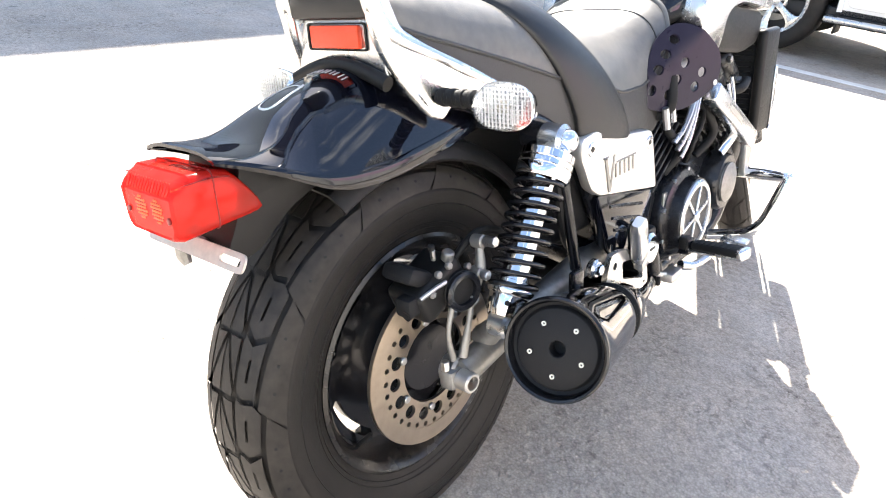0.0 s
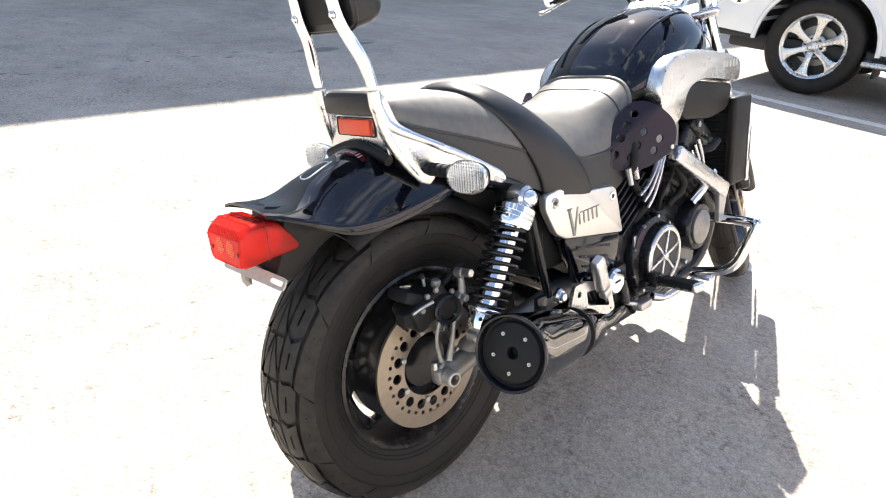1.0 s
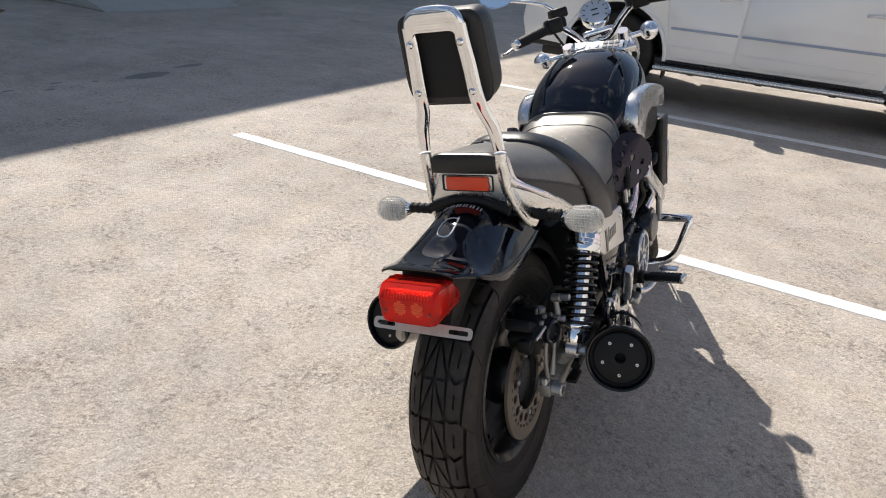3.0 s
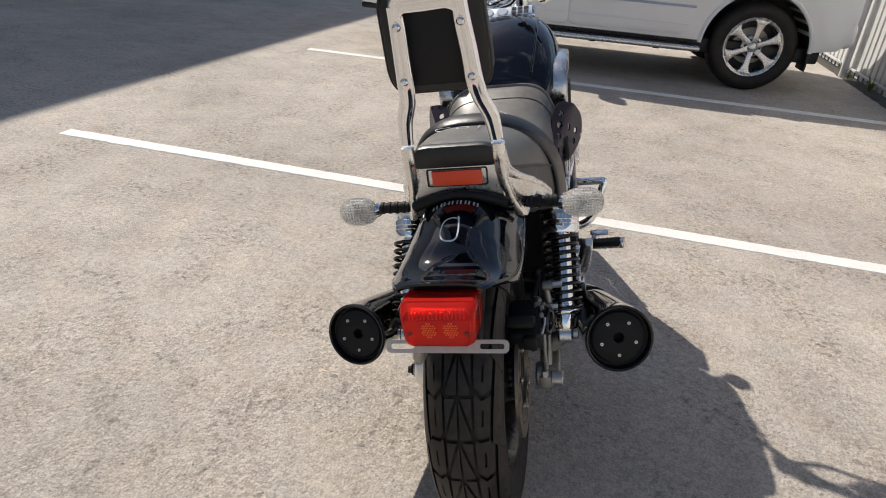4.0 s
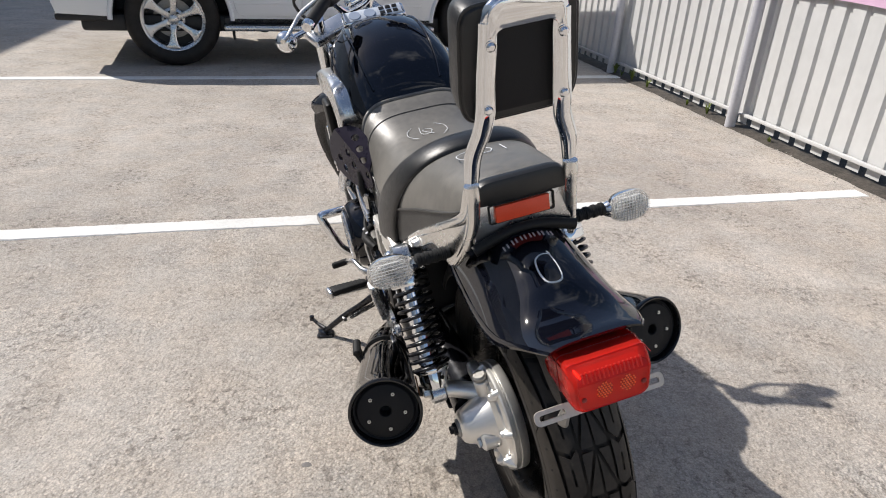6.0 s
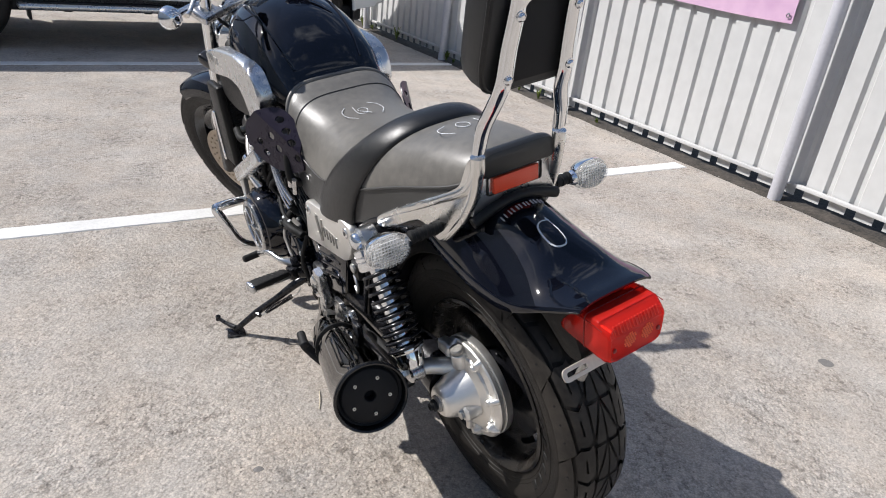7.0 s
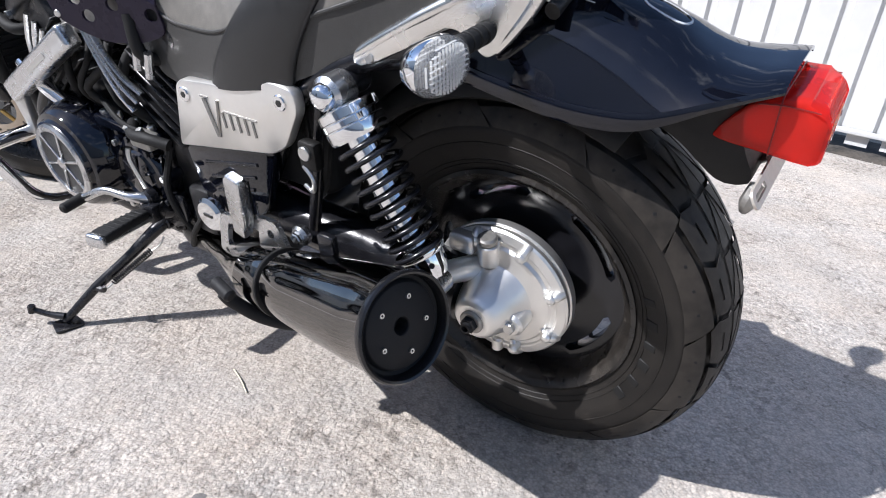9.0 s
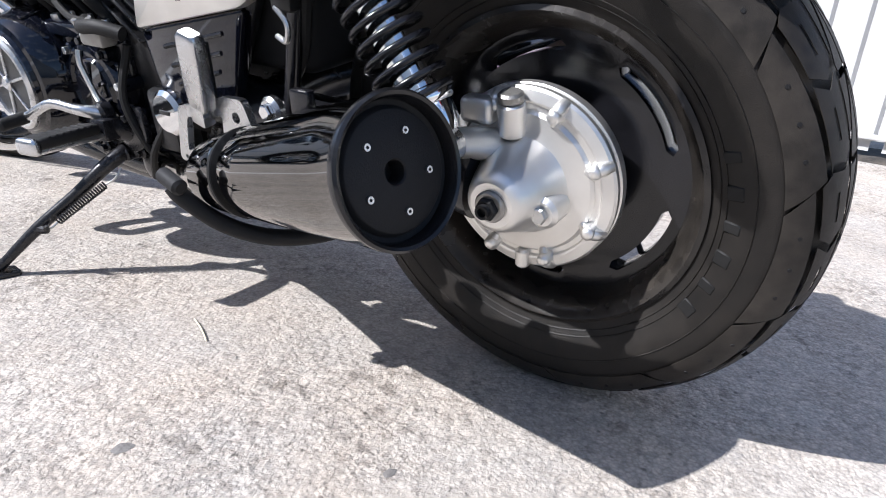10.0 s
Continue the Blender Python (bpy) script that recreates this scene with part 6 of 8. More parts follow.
def tank():
    rows = [(0.688, 0.128, 0.795, 0.826, 2.6), (0.705, 0.140, 0.803, 0.858, 2.5), (0.76, 0.160, 0.818, 0.918, 2.35), (0.84, 0.170, 0.834, 0.970, 2.3), (0.93, 0.172, 0.848, 0.999, 2.3), (1.03, 0.162, 0.862, 1.003, 2.35), (1.11, 0.130, 0.872, 0.978, 2.4), (1.15, 0.104, 0.880, 0.955, 2.5)]
    secs = [arch(y, w, zb, zt, n, 36) for y, w, zb, zt, n in interp_rows(rows, np.linspace(0.69, 1.15, 30))]
    t = part("tank_cover", bm_loft(secs, True, True), GLOSS, bike, "gloss black tank cover", 40)
    # raised centre line and side flutes
    for s in (-1, 1):
        pts = [secs[i][11 if s < 0 else 25] + V((0, 0, 0.0005)) for i in range(2, 28)]
        part("flute", bm_tube(pts, 0.004, 8), GLOSS, t)
        part("emblem", bm_cyl(V((s * 0.126, 1.05, 0.930)), (s, 0.05, 0.35), 0.022, 0.010, 24, 0.002), CAR_BLUE, t, "round tank emblem")
        part("emblem_ring", bm_lathe([(0.0215, 0), (0.025, 0), (0.025, 0.009), (0.0215, 0.012)], frame_to(V((s * 0.126, 1.05, 0.930)), (s, 0.05, 0.35)), 24), CHROME, t)
    # small instrument strip on the tank's front
    m = Matrix.Translation((0, 1.045, 1.000)) @ Matrix.Rotation(radians(32), 4, "X")
    d = part("dash_strip", bm_box((0, 0, 0), (0.19, 0.052, 0.022), 0.008, m, 3), CHROME, t, "chrome instrument strip")
    part("dash_face", bm_box((0, -0.001, 0.0115), (0.172, 0.042, 0.004), 0.002, m, 2), DIAL, d, "pale instrument face")
    for x in (-0.058, -0.012):
        part("small_dial", bm_lathe([(0.0, 0.002), (0.017, 0.002), (0.018, 0.0)], m @ Matrix.Translation((x, -0.001, 0.0137)), 24), CAR_BLUE, d)
    for x in (0.026, 0.046, 0.066):
        for y in (-0.010, 0.009):
            part("warning_window", bm_box((x, y, 0.0145), (0.015, 0.013, 0.002), 0.0005, m, 1), BADGE, d)
    part("filler_lock", bm_cyl((0.02, 0.985, 0.992), (0, -0.1, 1), 0.015, 0.006, 20, 0.002), CHROME, t)
    # black frame rail under the cover's edge
    for s in (-1, 1):
        part("side_rail", bm_tube([(s * 0.118, 0.70, 0.795), (s * 0.140, 0.82, 0.815), (s * 0.150, 0.95, 0.835), (s * 0.13, 1.12, 0.86)], 0.022, 12, 4), PLASTIC, t)


def scoops():
    outer = [(0.696, 0.790), (0.704, 0.830), (0.735, 0.862), (0.790, 0.882), (0.90, 0.890), (1.02, 0.880), (1.12, 0.864), (1.200, 0.845), (1.212, 0.825), (1.212, 0.772), (1.100, 0.790), (0.985, 0.806), (0.910, 0.796), (0.875, 0.772), (0.858, 0.738), (0.830, 0.700), (0.785, 0.698), (0.740, 0.722), (0.712, 0.752)]
    for s in (-1, 1):
        secs = []
        cy, cz = 0.90, 0.83
        ro = rounded([(y if y > 0.9 else 0.9 - (0.9 - y) * 0.79, z) for y, z in outer], 0.028, 4)
        for x, k in ((0.115, 0.97), (0.158, 1.0), (0.178, 0.985), (0.189, 0.94), (0.193, 0.87)):
            secs.append([V((s * x, cy + (y - cy) * (1 - (1 - k) * 0.35) , cz + (z - cz) * (1 - (1 - k) * 0.9))) for y, z in ro])
        sc = part("air_scoop", bm_loft(secs), BRUSHED, bike, "brushed alloy air scoop", 40)
        g = rounded([(0.875, 0.785), (0.97, 0.802), (1.205, 0.772), (1.185, 0.700), (1.07, 0.685), (0.90, 0.705)], 0.03, 4)
        part("scoop_inner", bm_plate(g, 0.045, at_x(s * 0.150 - 0.0225), bev=0.008), PLASTIC, sc, "dark scoop insert")
        for k in range(5):
            part("letter_bar", bm_box((s * 0.1936, 1.090 + k * 0.020, 0.835), (0.002, 0.012, 0.020), 0.0005, None, 1), CAST, sc)
        part("scoop_tab", bm_plate(rounded([(0.795, 0.735), (0.850, 0.745), (0.835, 0.690), (0.800, 0.690)], 0.012, 3), 0.006, at_x(s * 0.188 - 0.003), [circle(0.818, 0.710, 0.009, 12)], bev=0.001), BRUSHED, sc)
        # drilled plate below, set askew, its upper rear corner folded in towards the seat
        dy, dz, fold = (0.011, 0.018, radians(62)) if s < 0 else (0.0, -0.004, radians(40))
        hol = [(0.643, 0.766), (0.620, 0.738), (0.600, 0.709), (0.661, 0.716), (0.706, 0.693), (0.644, 0.685), (0.690, 0.666), (0.584, 0.671), (0.624, 0.658)]
        o = rounded([(0.756, 0.700), (0.746, 0.735), (0.706, 0.772), (0.672, 0.797), (0.640, 0.798), (0.606, 0.772), (0.581, 0.728), (0.566, 0.640), (0.612, 0.625), (0.668, 0.624), (0.705, 0.638), (0.746, 0.662)], 0.018, 4)
        n = V((0, -0.560, 0.828))
        f0 = V((0, 0.640 + dy, 0.731 + dz))
        t = bm_plate([(y + dy, z + dz) for y, z in o], 0.004, at_x(-0.002), [circle(y + dy, z + dz, 0.0105, 14) for y, z in hol] + [circle(0.744 + dy, 0.668 + dz, 0.004, 10)])
        bmesh.ops.bisect_plane(t, geom=t.verts[:] + t.edges[:] + t.faces[:], plane_co=f0, plane_no=n)
        for v in t.verts:
            thick = v.co.x
            q = V((0, v.co.y, v.co.z))
            d = max(0.0, (q - f0).dot(n))
            a = fold if d > 1e-6 else 0.0
            q -= n * d * (1 - math.cos(a))
            v.co = q + n * s * thick * math.sin(a) + V((s * (0.40 * (q - n * d * math.cos(a)).y - 0.070 - d * math.sin(a)) + thick * math.cos(a), 0, 0))
        pl = part("drilled_plate", t, PLATE, bike, "dark plum drilled side plate", 30)
        for y, z in ((0.744, 0.668),):
            part("plate_screw", bm_cyl((s * (0.40 * (y + dy) - 0.072), y + dy, z + dz), (s, -0.4, 0), 0.006, 0.005, 12, 0.001), BOLT, pl)


def side_panels():
    for s in (-1, 1):
        o = rounded([(0.284, 0.634), (0.281, 0.602), (0.318, 0.538), (0.350, 0.519), (0.588, 0.474), (0.556, 0.592), (0.540, 0.602), (0.445, 0.612), (0.405, 0.628), (0.330, 0.640)], 0.012, 4)
        x = s * 0.172
        c = part("side_cover", bm_plate(o, 0.022, at_x(x - 0.011 + s * 0.004), bev=0.006), COVER, bike, "polished alloy side cover with a raised badge", 32)
        for y, z in ((0.312, 0.612), (0.536, 0.578)):
            bm = bm_cyl((x + s * 0.014, y, z), (s, 0, 0), 0.0125, 0.004, 20, 0.0015)
            part("cover_screw", bm, CHROME, c)
            part("screw_socket", bm_cyl((x + s * 0.0175, y, z), (s, 0, 0), 0.0055, 0.0012, 6), BADGE, c)
        # badge as plain slanted bars
        xo = x + s * 0.0155
        def bar(y0, z0, y1, z1, r):
            return bm_tube([(xo, y0, z0), (xo, y1, z1)], r, 6)
        yc, zc = 0.425, 0.555
        dirn = -1 if s < 0 else 1
        for a, b, e, f, r in ((-0.062, 0.028, -0.044, -0.034, 0.0055), (-0.030, 0.030, -0.042, -0.034, 0.0035), (-0.070, 0.030, -0.052, 0.030, 0.0025)):
            part("badge_bar", bar(yc + dirn * a, zc + b, yc + dirn * e, zc + f, r * 0.75), DIRTY_CAST, c)
        for k in range(5):
            a = -0.024 + k * 0.017
            part("badge_bar", bar(yc + dirn * a, zc + 0.012, yc + dirn * (a + 0.003), zc - 0.014, 0.0024), DIRTY_CAST, c)
        part("badge_bar", bar(yc + dirn * -0.02, zc + 0.014, yc + dirn * 0.055, zc + 0.014, 0.0016), DIRTY_CAST, c)
        # ribbed black panel below
        o = rounded([(0.352, 0.518), (0.586, 0.473), (0.566, 0.365), (0.540, 0.345), (0.430, 0.372), (0.400, 0.395)], 0.012, 3)
        lp = part("lower_panel", bm_plate(o, 0.020, at_x(x - 0.010 - s * 0.002), bev=0.004), GLOSS, bike, "gloss black lower side panel with low ribs", 32)
        for k in range(3):
            z = 0.484 - k * 0.026
            part("rib", bm_tube([(x + s * 0.008, 0.400 + k * 0.010, z), (x + s * 0.008, 0.535 - k * 0.008, z - 0.030)], 0.0034, 8), ENAMEL, lp)
        # pillion peg bracket, folded peg, round emblem, bolt
        o = rounded([(0.478, 0.388), (0.500, 0.306), (0.470, 0.300), (0.320, 0.366), (0.338, 0.416), (0.378, 0.414), (0.440, 0.394)], 0.009, 4)
        h1 = rounded([(0.476, 0.322), (0.388, 0.352), (0.382, 0.388), (0.462, 0.374)], 0.007, 3)
        pb = part("peg_bracket", bm_plate(o, 0.010, at_x(s * 0.214 - 0.005), [h1, circle(0.354, 0.390, 0.0075, 14), circle(0.4825, 0.312, 0.0035, 10)]), BRUSHED, bike, "silver pillion peg bracket", 30)
        m = Matrix.Translation((s * 0.236, 0.392 if s < 0 else 0.412, 0.448 if s < 0 else 0.424)) @ Matrix.Rotation(radians(14 if s < 0 else 27), 4, "X") @ Matrix.Rotation(radians(s * 8), 4, "Y")
        part("pillion_peg", bm_loft([[m @ V((x1 * a, y1 * a, z1)) for x1, y1 in rounded([(-0.012, -0.019), (0.012, -0.019), (0.012, 0.019), (-0.012, 0.019)], 0.008, 4)] for z1, a in ((-0.052, 0.75), (-0.047, 0.92), (-0.03, 1.0), (0.035, 0.98), (0.048, 0.9), (0.053, 0.7))]), BRUSHED, pb, "folded silver pillion peg")
        part("peg_pad", bm_box((-s * 0.0150, 0, 0), (0.008, 0.022, 0.080), 0.003, m, 2), RUBBER, pb)
        part("peg_clevis", bm_box((0, 0.004, -0.062), (0.020, 0.028, 0.030), 0.004, m, 2), BRUSHED, pb)
        e = part("frame_cap", bm_cyl((s * 0.200, 0.512, 0.370), (s, 0, 0), 0.033, 0.020, 36, 0.006), CHROME, pb, "round chrome frame cap")
        part("cap_mark", bm_box((s * 0.2205, 0.512, 0.372), (0.002, 0.022, 0.006), 0.0006), BADGE, e)
        part("frame_bolt", bm_cyl((s * 0.205, 0.286, 0.410), (s, 0, 0), 0.0175, 0.016, 28, 0.004), BRUSHED, pb)
        part("frame_bolt_head", bm_cyl((s * 0.220, 0.286, 0.410), (s, 0, 0), 0.010, 0.009, 6, 0.0015), CHROME, pb)


def frame_tubes():
    f = part("frame", bm_tube([(0, 1.14, 0.98), (0, 1.10, 0.90), (0, 0.95, 0.80), (0, 0.75, 0.72), (0, 0.55, 0.66)], 0.03, 14, 4), ENAMEL, bike, "black tubular frame")
    for s in (-1, 1):
        part("frame_tube", bm_tube([(s * 0.05, 1.12, 0.90), (s * 0.10, 1.14, 0.70), (s * 0.11, 1.10, 0.35), (s * 0.11, 0.95, 0.21), (s * 0.12, 0.60, 0.22), (s * 0.14, 0.50, 0.34)], 0.018, 12, 5), ENAMEL, f)
        part("frame_tube", bm_tube([(s * 0.14, 0.50, 0.30), (s * 0.155, 0.40, 0.46), (s * 0.150, 0.285, 0.63), (s * 0.125, 0.10, 0.715), (s * 0.09, -0.03, 0.765)], 0.017, 12, 5), ENAMEL, f)
        part("frame_tube", bm_tube([(s * 0.150, 0.262, 0.645), (s * 0.158, 0.275, 0.55), (s * 0.163, 0.292, 0.46), (s * 0.165, 0.308, 0.39)], 0.0105, 12, 5), ENAMEL, f)
        part("frame_tube", bm_tube([(s * 0.125, 0.10, 0.70), (s * 0.12, 0.30, 0.66), (s * 0.10, 0.62, 0.66)], 0.018, 12, 4), ENAMEL, f)
        part("shock_boss", bm_cyl((s * 0.125, 0.205, 0.652), (s, 0, 0), 0.018, 0.045, 20, 0.003), ENAMEL, f)
        # bolted light-alloy braces ahead of the engine
        m = Matrix.Translation((s * 0.200, 0.965, 0.550)) @ Matrix.Rotation(radians(-28.5), 4, "X")
        b = part("engine_brace", bm_box((0, 0, 0), (0.034, 0.355, 0.046), 0.009, m, 3), BRUSHED, bike, "bare alloy engine brace")
        part("brace_foot", bm_plate(rounded([(1.085, 0.485), (1.145, 0.475), (1.120, 0.370), (1.095, 0.370)], 0.01, 3), 0.016, at_x(s * 0.196 - 0.008), bev=0.003), CAST, b)
        part("brace_mark", bm_box((s * 0.0175, -0.03, 0.0), (0.001, 0.10, 0.012), 0.0003, m, 1), CAST, b)
    bx = part("battery_box", bm_box((0, 0.395, 0.545), (0.275, 0.215, 0.235), 0.025, seg=3), DULL, bike, "dull black battery box behind the side covers")
    part("box_lid", bm_box((0, 0.395, 0.668), (0.255, 0.200, 0.022), 0.006), PLASTIC, bx)
    for s in (-1, 1):
        part("box_rib", bm_box((s * 0.139, 0.318, 0.545), (0.008, 0.012, 0.200), 0.002), PLASTIC, bx)
        part("wire_loom", bm_tube([(s * 0.135, 0.255, 0.66), (s * 0.150, 0.262, 0.56), (s * 0.150, 0.285, 0.47), (s * 0.135, 0.33, 0.42)], 0.008, 8, 5), RUBBER, bx)
    # helmet lock and cables by the left shock
    for s in (-1,):
        k = part("helmet_lock", bm_box((s * 0.190, 0.262, 0.545), (0.020, 0.034, 0.045), 0.006), PLASTIC, bike, "black helmet lock")
        part("lock_face", bm_cyl((s * 0.199, 0.262, 0.552), (s, 0, 0), 0.011, 0.006, 20, 0.001), BOLT, k)
        part("lock_hook", bm_tube([(s * 0.198, 0.272, 0.528), (s * 0.202, 0.252, 0.512), (s * 0.202, 0.256, 0.492), (s * 0.199, 0.274, 0.496)], 0.0035, 8, 4), BOLT, k)


def engine():
    e = part("engine", bm_box((0, 0.83, 0.350), (0.30, 0.50, 0.26), 0.045, seg=4), ENGINE, bike, "black V-four engine with silver trim")
    part("sump", bm_box((0, 0.80, 0.215), (0.24, 0.38, 0.06), 0.02, seg=3), ENGINE, e)
    for name, c, ang in (("rear_cylinder_bank", (0, 0.655, 0.555), 33), ("front_cylinder_bank", (0, 0.985, 0.555), -36)):
        m = Matrix.Translation(c) @ Matrix.Rotation(radians(ang), 4, "X")
        cyl = part(name, bm_box((0, 0, 0), (0.30, 0.15, 0.24), 0.02, m, 3), ENGINE, e)
        for k in range(6):
            part("fin", bm_box((0, 0, -0.075 + k * 0.022), (0.325, 0.168, 0.006), 0.002, m, 1), ENGINE, cyl)
        part("head_cover", bm_box((0, 0, 0.120), (0.325, 0.135, 0.055), 0.022, m, 4), ENGINE, cyl)
        for s in (-1, 1):
            part("spark_cap", bm_tube([m @ V((s * 0.15, 0.0, 0.06)), m @ V((s * 0.185, 0.02, 0.075)), m @ V((s * 0.18, 0.06, 0.12))], 0.011, 10, 4), RUBBER, cyl)
            for k in (-1, 1) if ang < 0 else ():
                part("head_bolt", bm_cyl(m @ V((s * 0.160, k * 0.05, 0.115)), (s, 0, 0), 0.009, 0.010, 6, 0.001), BOLT, cyl)
    for s in (-1, 1):
        # bright edges of the cooling fins
        for k in range(3):
            o = k * 0.020
            part("fin_trim", bm_tube([(s * 0.181, 0.775 + o * 0.5, 0.650 - o * 0.2), (s * 0.187, 0.735 + o * 0.6, 0.604 - o * 0.5), (s * 0.187, 0.700 + o * 0.8, 0.570 - o * 0.8), (s * 0.183, 0.668 + o, 0.548 - o)], 0.0062, 8, 5, flat=0.6), BRUSHED, e)
        for k in range(2):
            part("fin_trim", bm_tube([(s * 0.183, 0.640 - k * 0.028, 0.640 - k * 0.01), (s * 0.183, 0.655 - k * 0.028, 0.596 - k * 0.01)], 0.0075, 8), BRUSHED, e)
        for k in range(3):
            part("fin_trim", bm_tube([(s * 0.186, 0.930 + k * 0.020, 0.620 + k * 0.012), (s * 0.188, 0.955 + k * 0.020, 0.575 + k * 0.010), (s * 0.186, 0.965 + k * 0.022, 0.535 + k * 0.010)], 0.005, 8, 4), BRUSHED, e)
    # clutch cover on the right
    ax = frame_to((0, 0.762, 0.362), (1, 0, 0))
    cc = part("clutch_cover", bm_lathe([(0.112, 0.13), (0.112, 0.165), (0.106, 0.176), (0.092, 0.182), (0.088, 0.205), (0.0, 0.205)], ax, 56), ENAMEL, e, "gloss black clutch cover")
    spoke_ring(cc, ax, 0.205, 0.082)
    ax2 = frame_to((0, 0.985, 0.385), (1, 0.0, 0))
    part("water_pump_cover", bm_lathe([(0.072, 0.13), (0.072, 0.186), (0.066, 0.196), (0.0, 0.198)], ax2, 44), ENAMEL, e)
    part("pump_face", bm_lathe([(0.050, 0.196), (0.050, 0.202), (0.045, 0.205), (0.020, 0.212), (0.0, 0.213)], ax2, 44), DIRTY_CAST, e, "dull alloy water pump face")
    for k in range(9):
        a = 2 * math.pi * k / 9
        part("case_bolt", bm_cyl(ax @ V((0.104 * math.cos(a), 0.104 * math.sin(a), 0.166)), (1, 0, 0), 0.006, 0.012, 6, 0.001), BOLT, e)
    part("oil_window", bm_box((0.170, 0.672, 0.415), (0.006, 0.018, 0.044), 0.002), BOLT, e)
    # generator cover on the left, gear cover behind it
    axl = frame_to((0, 0.944, 0.362), (-1, 0, 0))
    gc = part("generator_cover", bm_lathe([(0.124, 0.10), (0.123, 0.150), (0.116, 0.185), (0.108, 0.212), (0.100, 0.224), (0.090, 0.227), (0.087, 0.234), (0.0, 0.234)], axl, 64), GLOSS, e, "gloss black generator cover")
    spoke_ring(gc, axl, 0.234, 0.080, 0.0050)
    for k in range(6):
        m = axl @ Matrix.Rotation(radians(60 * k + 10), 4, "Z")
        part("cover_rib", bm_box((0.116, 0, 0.165), (0.014, 0.012, 0.075), 0.003, m @ Matrix.Translation((0.116, 0, 0.165)) @ Matrix.Rotation(radians(-11), 4, "Y") @ Matrix.Translation((-0.116, 0, -0.165)), 2), GLOSS, gc)
    axg = frame_to((0, 0.754, 0.363), (-1, 0, 0))
    gg = part("gear_cover", bm_lathe([(0.078, 0.12), (0.078, 0.176), (0.072, 0.186), (0.064, 0.188), (0.061, 0.183), (0.054, 0.183), (0.050, 0.188), (0.0, 0.192)], axg, 44), GLOSS, e, "gloss black gear cover")
    for k in range(9):
        a = 2 * math.pi * k / 9 + 0.2
        p = axg @ V((0.079 * math.cos(a), 0.079 * math.sin(a), 0.140))
        bm = bm_cyl(p, (-1, 0, 0), 0.0115, 0.046, 16, 0.003)
        part("cover_boss", bm, GLOSS, gg)
        part("case_bolt", bm_cyl(p + V((-0.045, 0, 0)), (-1, 0, 0), 0.0065, 0.008, 6, 0.001), BOLT if k % 3 == 0 else ENAMEL, gg)
    for k in range(3):
        m = axg @ Matrix.Rotation(radians(60 * k + 25), 4, "Z")
        part("cover_web", bm_box((0, 0, 0.189), (0.094, 0.007, 0.008), 0.002, m, 2), GLOSS, gg)
    # ledge and brackets above the gear cover, with the cable that runs to it
    part("case_ledge", bm_box((-0.150, 0.775, 0.452), (0.060, 0.200, 0.026), 0.008, seg=3), GLOSS, e)
    part("case_web", bm_box((-0.140, 0.690, 0.405), (0.050, 0.030, 0.110), 0.010, seg=3), ENAMEL, e)
    part("case_web", bm_box((-0.142, 0.838, 0.395), (0.056, 0.026, 0.120), 0.010, seg=3), GLOSS, e)
    part("lower_case", bm_box((-0.135, 0.740, 0.272), (0.060, 0.180, 0.060), 0.018, seg=3), ENAMEL, e)
    for y, z in ((0.700, 0.462), (0.745, 0.466), (0.800, 0.466), (0.850, 0.460)):
        part("ledge_bolt", bm_cyl((-0.165, y, z), (-0.2, 0, 1), 0.0075, 0.014, 6, 0.001), BOLT, e)
    for y, z in ((0.672, 0.300), (0.690, 0.262), (0.745, 0.246), (0.800, 0.250), (0.845, 0.285)):
        bm = bm_cyl((-0.150, y, z), (-1, 0, 0), 0.0125, 0.026, 14, 0.003)
        bm_cyl((-0.175, y, z), (-1, 0, 0), 0.0065, 0.008, 6, 0.001, bm)
        part("case_boss", bm, ENAMEL, e)
    part("gear_cable", bm_tube([(-0.180, 0.640, 0.455), (-0.196, 0.690, 0.476), (-0.190, 0.760, 0.480), (-0.165, 0.850, 0.500)], 0.0055, 8, 6), RUBBER, e)
    part("drain_hose", bm_tube([(-0.165, 0.66, 0.44), (-0.190, 0.668, 0.36), (-0.180, 0.650, 0.28), (-0.150, 0.64, 0.22)], 0.0065, 8, 5), RUBBER, e)
    part("peg_plate", bm_plate(rounded([(0.640, 0.350), (0.720, 0.345), (0.735, 0.290), (0.690, 0.262), (0.640, 0.290)], 0.015, 3), 0.012, at_x(-0.185), bev=0.003), ENAMEL, e)
    bm = bm_tube([(-0.19, 0.62, 0.465), (-0.205, 0.66, 0.475), (-0.200, 0.71, 0.470), (-0.17, 0.75, 0.47)], 0.011, 10, 4)
    part("clutch_slave_hose", bm, RUBBER, e)
    part("slave_cylinder", bm_box((-0.185, 0.70, 0.455), (0.030, 0.060, 0.030), 0.006), DIRTY_CAST, e)
    for y, z in ((0.685, 0.472), (0.725, 0.468)):
        part("slave_bolt", bm_cyl((-0.195, y, z), (-0.4, 0, 1), 0.007, 0.014, 6, 0.001), BOLT, e)
    rnd = random.Random(5)
    # hoses, wires and fittings between the cylinders
    for s in (-1, 1):
        for k in range(5):
            y = 0.70 + 0.06 * k
            part("hose", bm_tube([(s * 0.15, y, 0.47), (s * (0.172 + 0.012 * rnd.random()), y + rnd.uniform(-0.04, 0.04), 0.52), (s * 0.165, y + rnd.uniform(-0.05, 0.05), 0.58), (s * 0.12, y, 0.64)], rnd.choice((0.006, 0.008, 0.010)), 10, 4), RUBBER, e)
